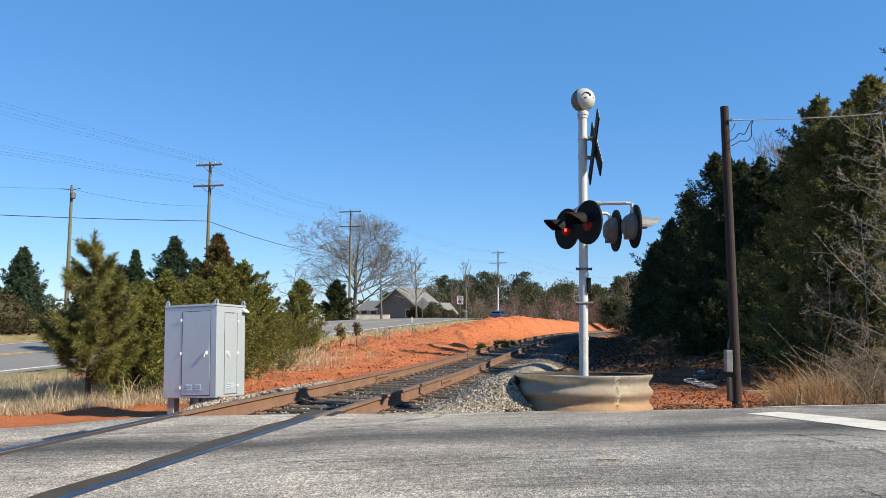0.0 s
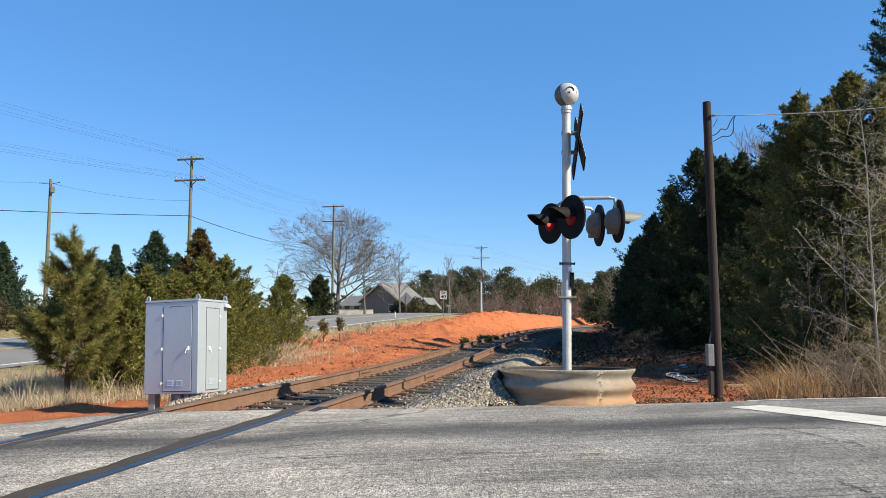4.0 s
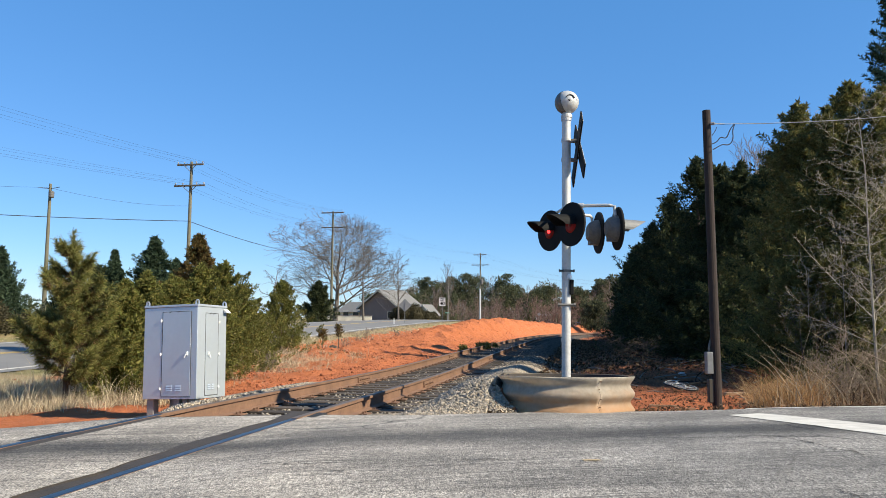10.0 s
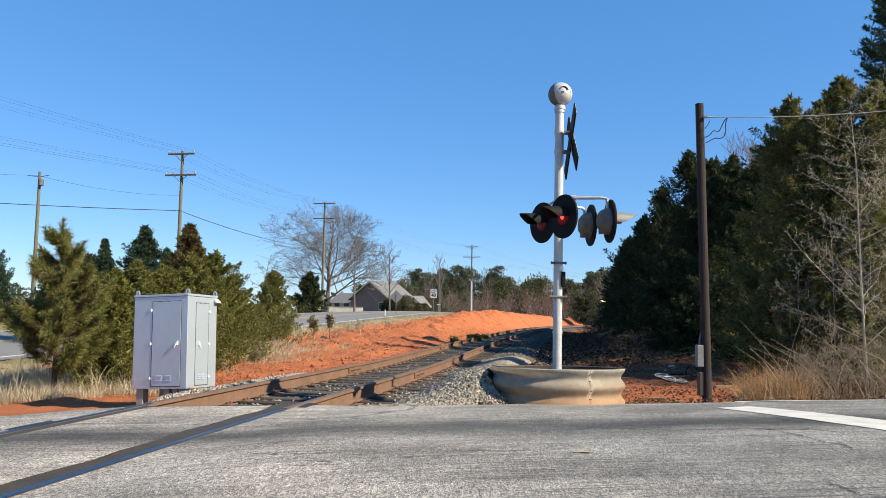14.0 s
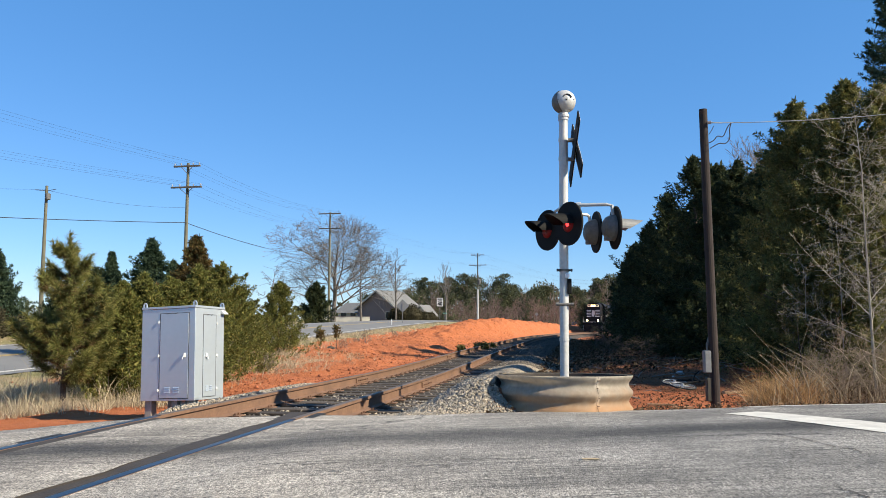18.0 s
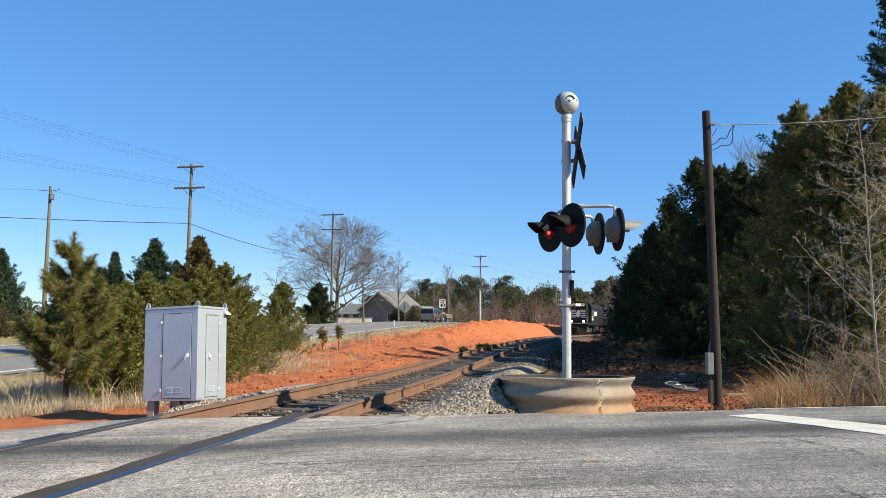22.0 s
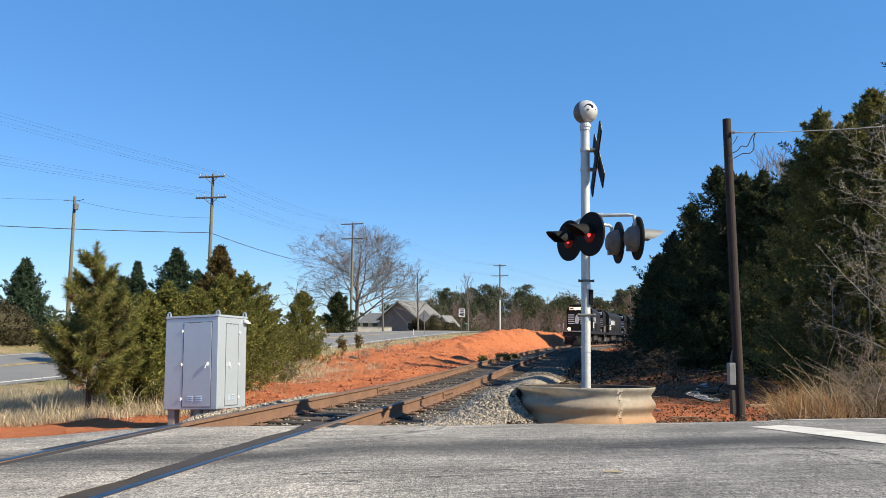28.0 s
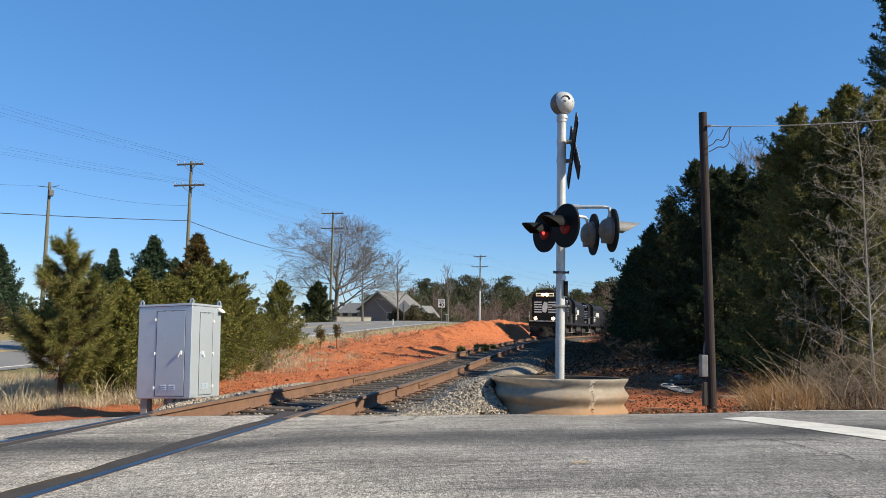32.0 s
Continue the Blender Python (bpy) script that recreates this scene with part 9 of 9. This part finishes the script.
    for i, (px, d, h, w) in enumerate(((808, 33.5, 0.42, 0.16), (838, 38, 0.42, 0.42), (848, 39, 0.4, 0.36), (862, 42, 0.3, 0.3))):
        x, y = spot(px, d)
        conifer(x, y, h, w, "small green weed beside the rails", "cedarmid", 920 + i, branches=50, along=5, per=3, leaf=0.12, base=0.02, profile="bush", name="weed", category="weed", group="weeds beside the rails")


lay_grass()


# ---- litter by the pole ----
def build_bicycle():
    x, y = 4.78, 15.8
    z = gz(x, y)
    b = thing("bicycle", pose(x, y, z + 0.06, 0, 0, 12), "discarded bicycle lying on the red clay", "bicycle")
    def ring(cx, cy, cz, r, t, name, material, parent, tilt):
        bm = bmesh.new()
        n = 28
        m = pose(cx, cy, cz, *tilt)
        pts = [m @ Vector((r * math.cos(2 * math.pi * i / n), r * math.sin(2 * math.pi * i / n), 0)) for i in range(n)]
        for i in range(n):
            tube(bm, pts[i], pts[(i + 1) % n], t, seg=6, caps=False)
        return part(name, bm, material, parent)
    for cx, cy, cz, tilt in ((-0.16, -0.28, 0.05, (9, 3, 0)), (0.05, 0.42, 0.06, (8, -3, 0))):
        tyre = ring(cx, cy, cz, 0.25, 0.016, "tyre", M["rubber"], b, tilt)
        ring(cx, cy, cz + 0.006, 0.228, 0.006, "rim", M["galv"], tyre, tilt)
        bm = bmesh.new()
        m = pose(cx, cy, cz, *tilt)
        for k in range(10):
            a = math.pi * k / 10
            tube(bm, m @ Vector((0.228 * math.cos(a), 0.228 * math.sin(a), 0)), m @ Vector((-0.228 * math.cos(a), -0.228 * math.sin(a), 0)), 0.002, seg=4)
        lathe(bm, [(0, -0.04), (0.025, -0.04), (0.025, 0.04), (0, 0.04)], 10, m)
        part("spokes", bm, M["galv"], tyre)
    bm = bmesh.new()
    pipe(bm, [(-0.16, -0.28, 0.08), (0.18, -0.05, 0.10), (0.42, 0.12, 0.10), (0.40, 0.34, 0.10), (0.05, 0.42, 0.10)], 0.016, 8)
    pipe(bm, [(0.18, -0.05, 0.10), (0.40, 0.34, 0.10)], 0.016, 8)
    part("frame", bm, M["black"], b, "dark bicycle frame")
    bm = bmesh.new()
    pipe(bm, [(0.52, 0.30, 0.28), (0.50, 0.42, 0.20), (0.46, 0.40, 0.12), (0.56, 0.52, 0.06)], 0.012, 8)
    part("handlebar", bm, M["black"], b)
    bm = bmesh.new()
    box(bm, 0.40, 0.62, 0.04, 0.16, 0.08, 0.13, bevel=0.02)
    part("saddle", bm, M["black"], b)


build_bicycle()


strip_on_road("paint_smear", ((1.05, 5.82), (1.17, 5.85)), 0.028, M["faded"], n=6)["label"] = "faded yellow paint smear"


def build_litter():
    for i, (px, d, s, mt, lab) in enumerate(((1193, 18.5, 0.085, "plastic", "crumpled white plastic bag"), (1180, 18.0, 0.032, "plastic", "scrap of white plastic litter"), (1172, 9.85, 0.06, "clod", "broken red brick lump"))):
        x, y = spot(px, d)
        bm = bmesh.new()
        bmesh.ops.create_icosphere(bm, subdivisions=2, radius=s)
        for v in bm.verts:
            v.co = Vector((v.co.x, v.co.y, v.co.z * 0.55)) * (1 + 0.9 * noise.noise(v.co * 16 + Vector((i * 3, 0, 0))))
        ob = part("litter", bm, M[mt])
        ob.location = (x, y, gz(x, y) + s * 0.4)
        tagged(ob, lab + " on the ground", "litter")
    for i, (px, d, w, l, h) in enumerate(((1196, 12.0, 0.30, 0.05, 0.03), (1160, 12.6, 0.45, 0.06, 0.03), (1300, 14.5, 0.7, 0.12, 0.05), (470, 20.5, 0.9, 0.08, 0.03))):
        x, y = spot(px, d)
        bm = bmesh.new()
        box(bm, -w / 2, w / 2, -l / 2, l / 2, 0, h, bevel=0.004)
        ob = part("board", bm, M["plank"])
        ob.matrix_basis = pose(x, y, gz(x, y) + 0.005, 0, 0, R.uniform(-15, 15))
        tagged(ob, "broken timber board lying on clay", "board")
    # the two at 40 m stand in for low dark brush
    for i, (px, d, s) in enumerate(((896, 9.28, 0.035), (578, 40, 0.17), (566, 39.5, 0.13), (478, 19.0, 0.06))):
        x, y = spot(px, d)
        bm = bmesh.new()
        bmesh.ops.create_icosphere(bm, subdivisions=2, radius=s)
        for v in bm.verts:
            v.co = Vector((v.co.x * 1.3, v.co.y, v.co.z * 0.7)) * (1 + 0.4 * noise.noise(v.co * (1.2 / s) + Vector((i, 0, 0))))
        ob = part("rock", bm, M["clod"] if s < 0.05 else (M["tie"] if s > 0.1 else M["stone"]))
        ob.location = (x, y, gz(x, y) + s * 0.35)
        tagged(ob, "rough broken lump lying on the ground", "rock")


build_litter()


# ---- what moves ----
def motions():
    # arc length along the track, measured from y = 0
    seg = np.hypot(np.diff(TRX), np.diff(FY))
    arc = np.concatenate([[0], np.cumsum(seg)])
    def train(ob, behind):
        rows = []
        for i in range(65):
            t = i * 0.5
            y = np.interp(t, [0, 17, 19, 21, 28, 30, 32], [184.0, 125.3, 118.2, 111.2, 87.6, 81.0, 74.6])
            s = np.interp(y, FY, arc) + 9.0 + behind
            f, r = np.interp(s - 5.6, arc, FY), np.interp(s + 5.6, arc, FY)
            a, b = Vector((xt(f), f, zt(f))), Vector((xt(r), r, zt(r)))
            d = a - b
            m = Matrix.Translation((a + b) / 2) @ Matrix.Rotation(math.atan2(d.y, d.x), 4, "Z") @ Matrix.Rotation(-math.asin(d.z / d.length), 4, "Y")
            rows.append((t, m))
        walk(ob, rows)
    train(LEAD, 0)
    train(TRAIL[0], 18.3)
    train(TRAIL[1], 36.6)
    def drive(ob, lane, ts, ys, sign, lag=0.0):
        rows = []
        for i in range(65):
            t = i * 0.5
            y = float(np.interp(t, ts, ys)) + lag
            y = min(max(y, -48), 236)
            p = []
            for q in (y - 1.5, y + 1.5):
                p.append(Vector((xh(q) - lane, q + 0.17 * lane, zh(q) + float(np.interp(q, FY, HWB)) * lane / 7.0 + 0.055)))
            d = (p[1] - p[0]) * sign
            rows.append((t, Matrix.Translation((p[0] + p[1]) / 2) @ Matrix.Rotation(math.atan2(d.y, d.x), 4, "Z") @ Matrix.Rotation(-math.asin(d.z / d.length), 4, "Y")))
        walk(ob, rows)
    drive(SEDAN, 1.75, [0, 0.5, 1, 1.5, 2, 2.5, 3, 6.5, 32], [132, 142, 150, 162, 172, 182, 191, 236, 236], 1)
    drive(SUV, 1.75, [0, 15.5, 19.5, 20, 20.5, 21, 21.5, 22, 22.5, 23, 23.5, 24, 28.5, 32], [-48, -48, 54, 63, 72, 80.5, 89.5, 98.5, 108, 118, 129, 141, 236, 236], 1)
    drive(PICKUP, 5.25, [0, 17, 21, 21.5, 22.5, 23, 23.5, 24, 24.5, 25, 28.3, 28.7, 29.0, 29.5, 32], [211, 211, 133.5, 124, 105.1, 96, 87.4, 79.2, 73, 66.4, 32.9, 29.0, 26.0, 20.9, -5], -1)
    drive(TRAILER, 5.25, [0, 17, 21, 21.5, 22.5, 23, 23.5, 24, 24.5, 25, 28.3, 28.7, 29.0, 29.5, 32], [211, 211, 133.5, 124, 105.1, 96, 87.4, 79.2, 73, 66.4, 32.9, 29.0, 26.0, 20.9, -5], -1, 6.3)
    # the lamps flash in turn: each bulb turns its lit half in and out
    for n, (bulb, front) in enumerate(LAMPS):
        at = bulb.location.copy()
        rows = []
        def facing(a):
            return Matrix.Translation(at) @ Matrix.Rotation(radians(a), 4, "Y")
        first = (n + 1) % 2
        lit = 0 if n % 2 == 0 else 1
        # lamp 0 is lit until 0.15 s, then the other, and so on
        state = lit == 0
        rows.append((0.0, facing(0 if state else 180)))
        k, t = 0, 0.15
        while t < 32.0:
            a, b = (0, 180) if state else (180, 0)
            rows.append((t - 0.067, facing(a)))
            rows.append((t - 0.033, facing(a + (b - a) * 0.34)))
            rows.append((t, facing(a + (b - a) * 0.67)))
            if t + 0.034 < 32:
                rows.append((t + 0.033, facing(b)))
            state = not state
            t += 0.7325
        rows.append((32.0, facing(0 if state else 180)))
        walk(bulb, rows)


motions()
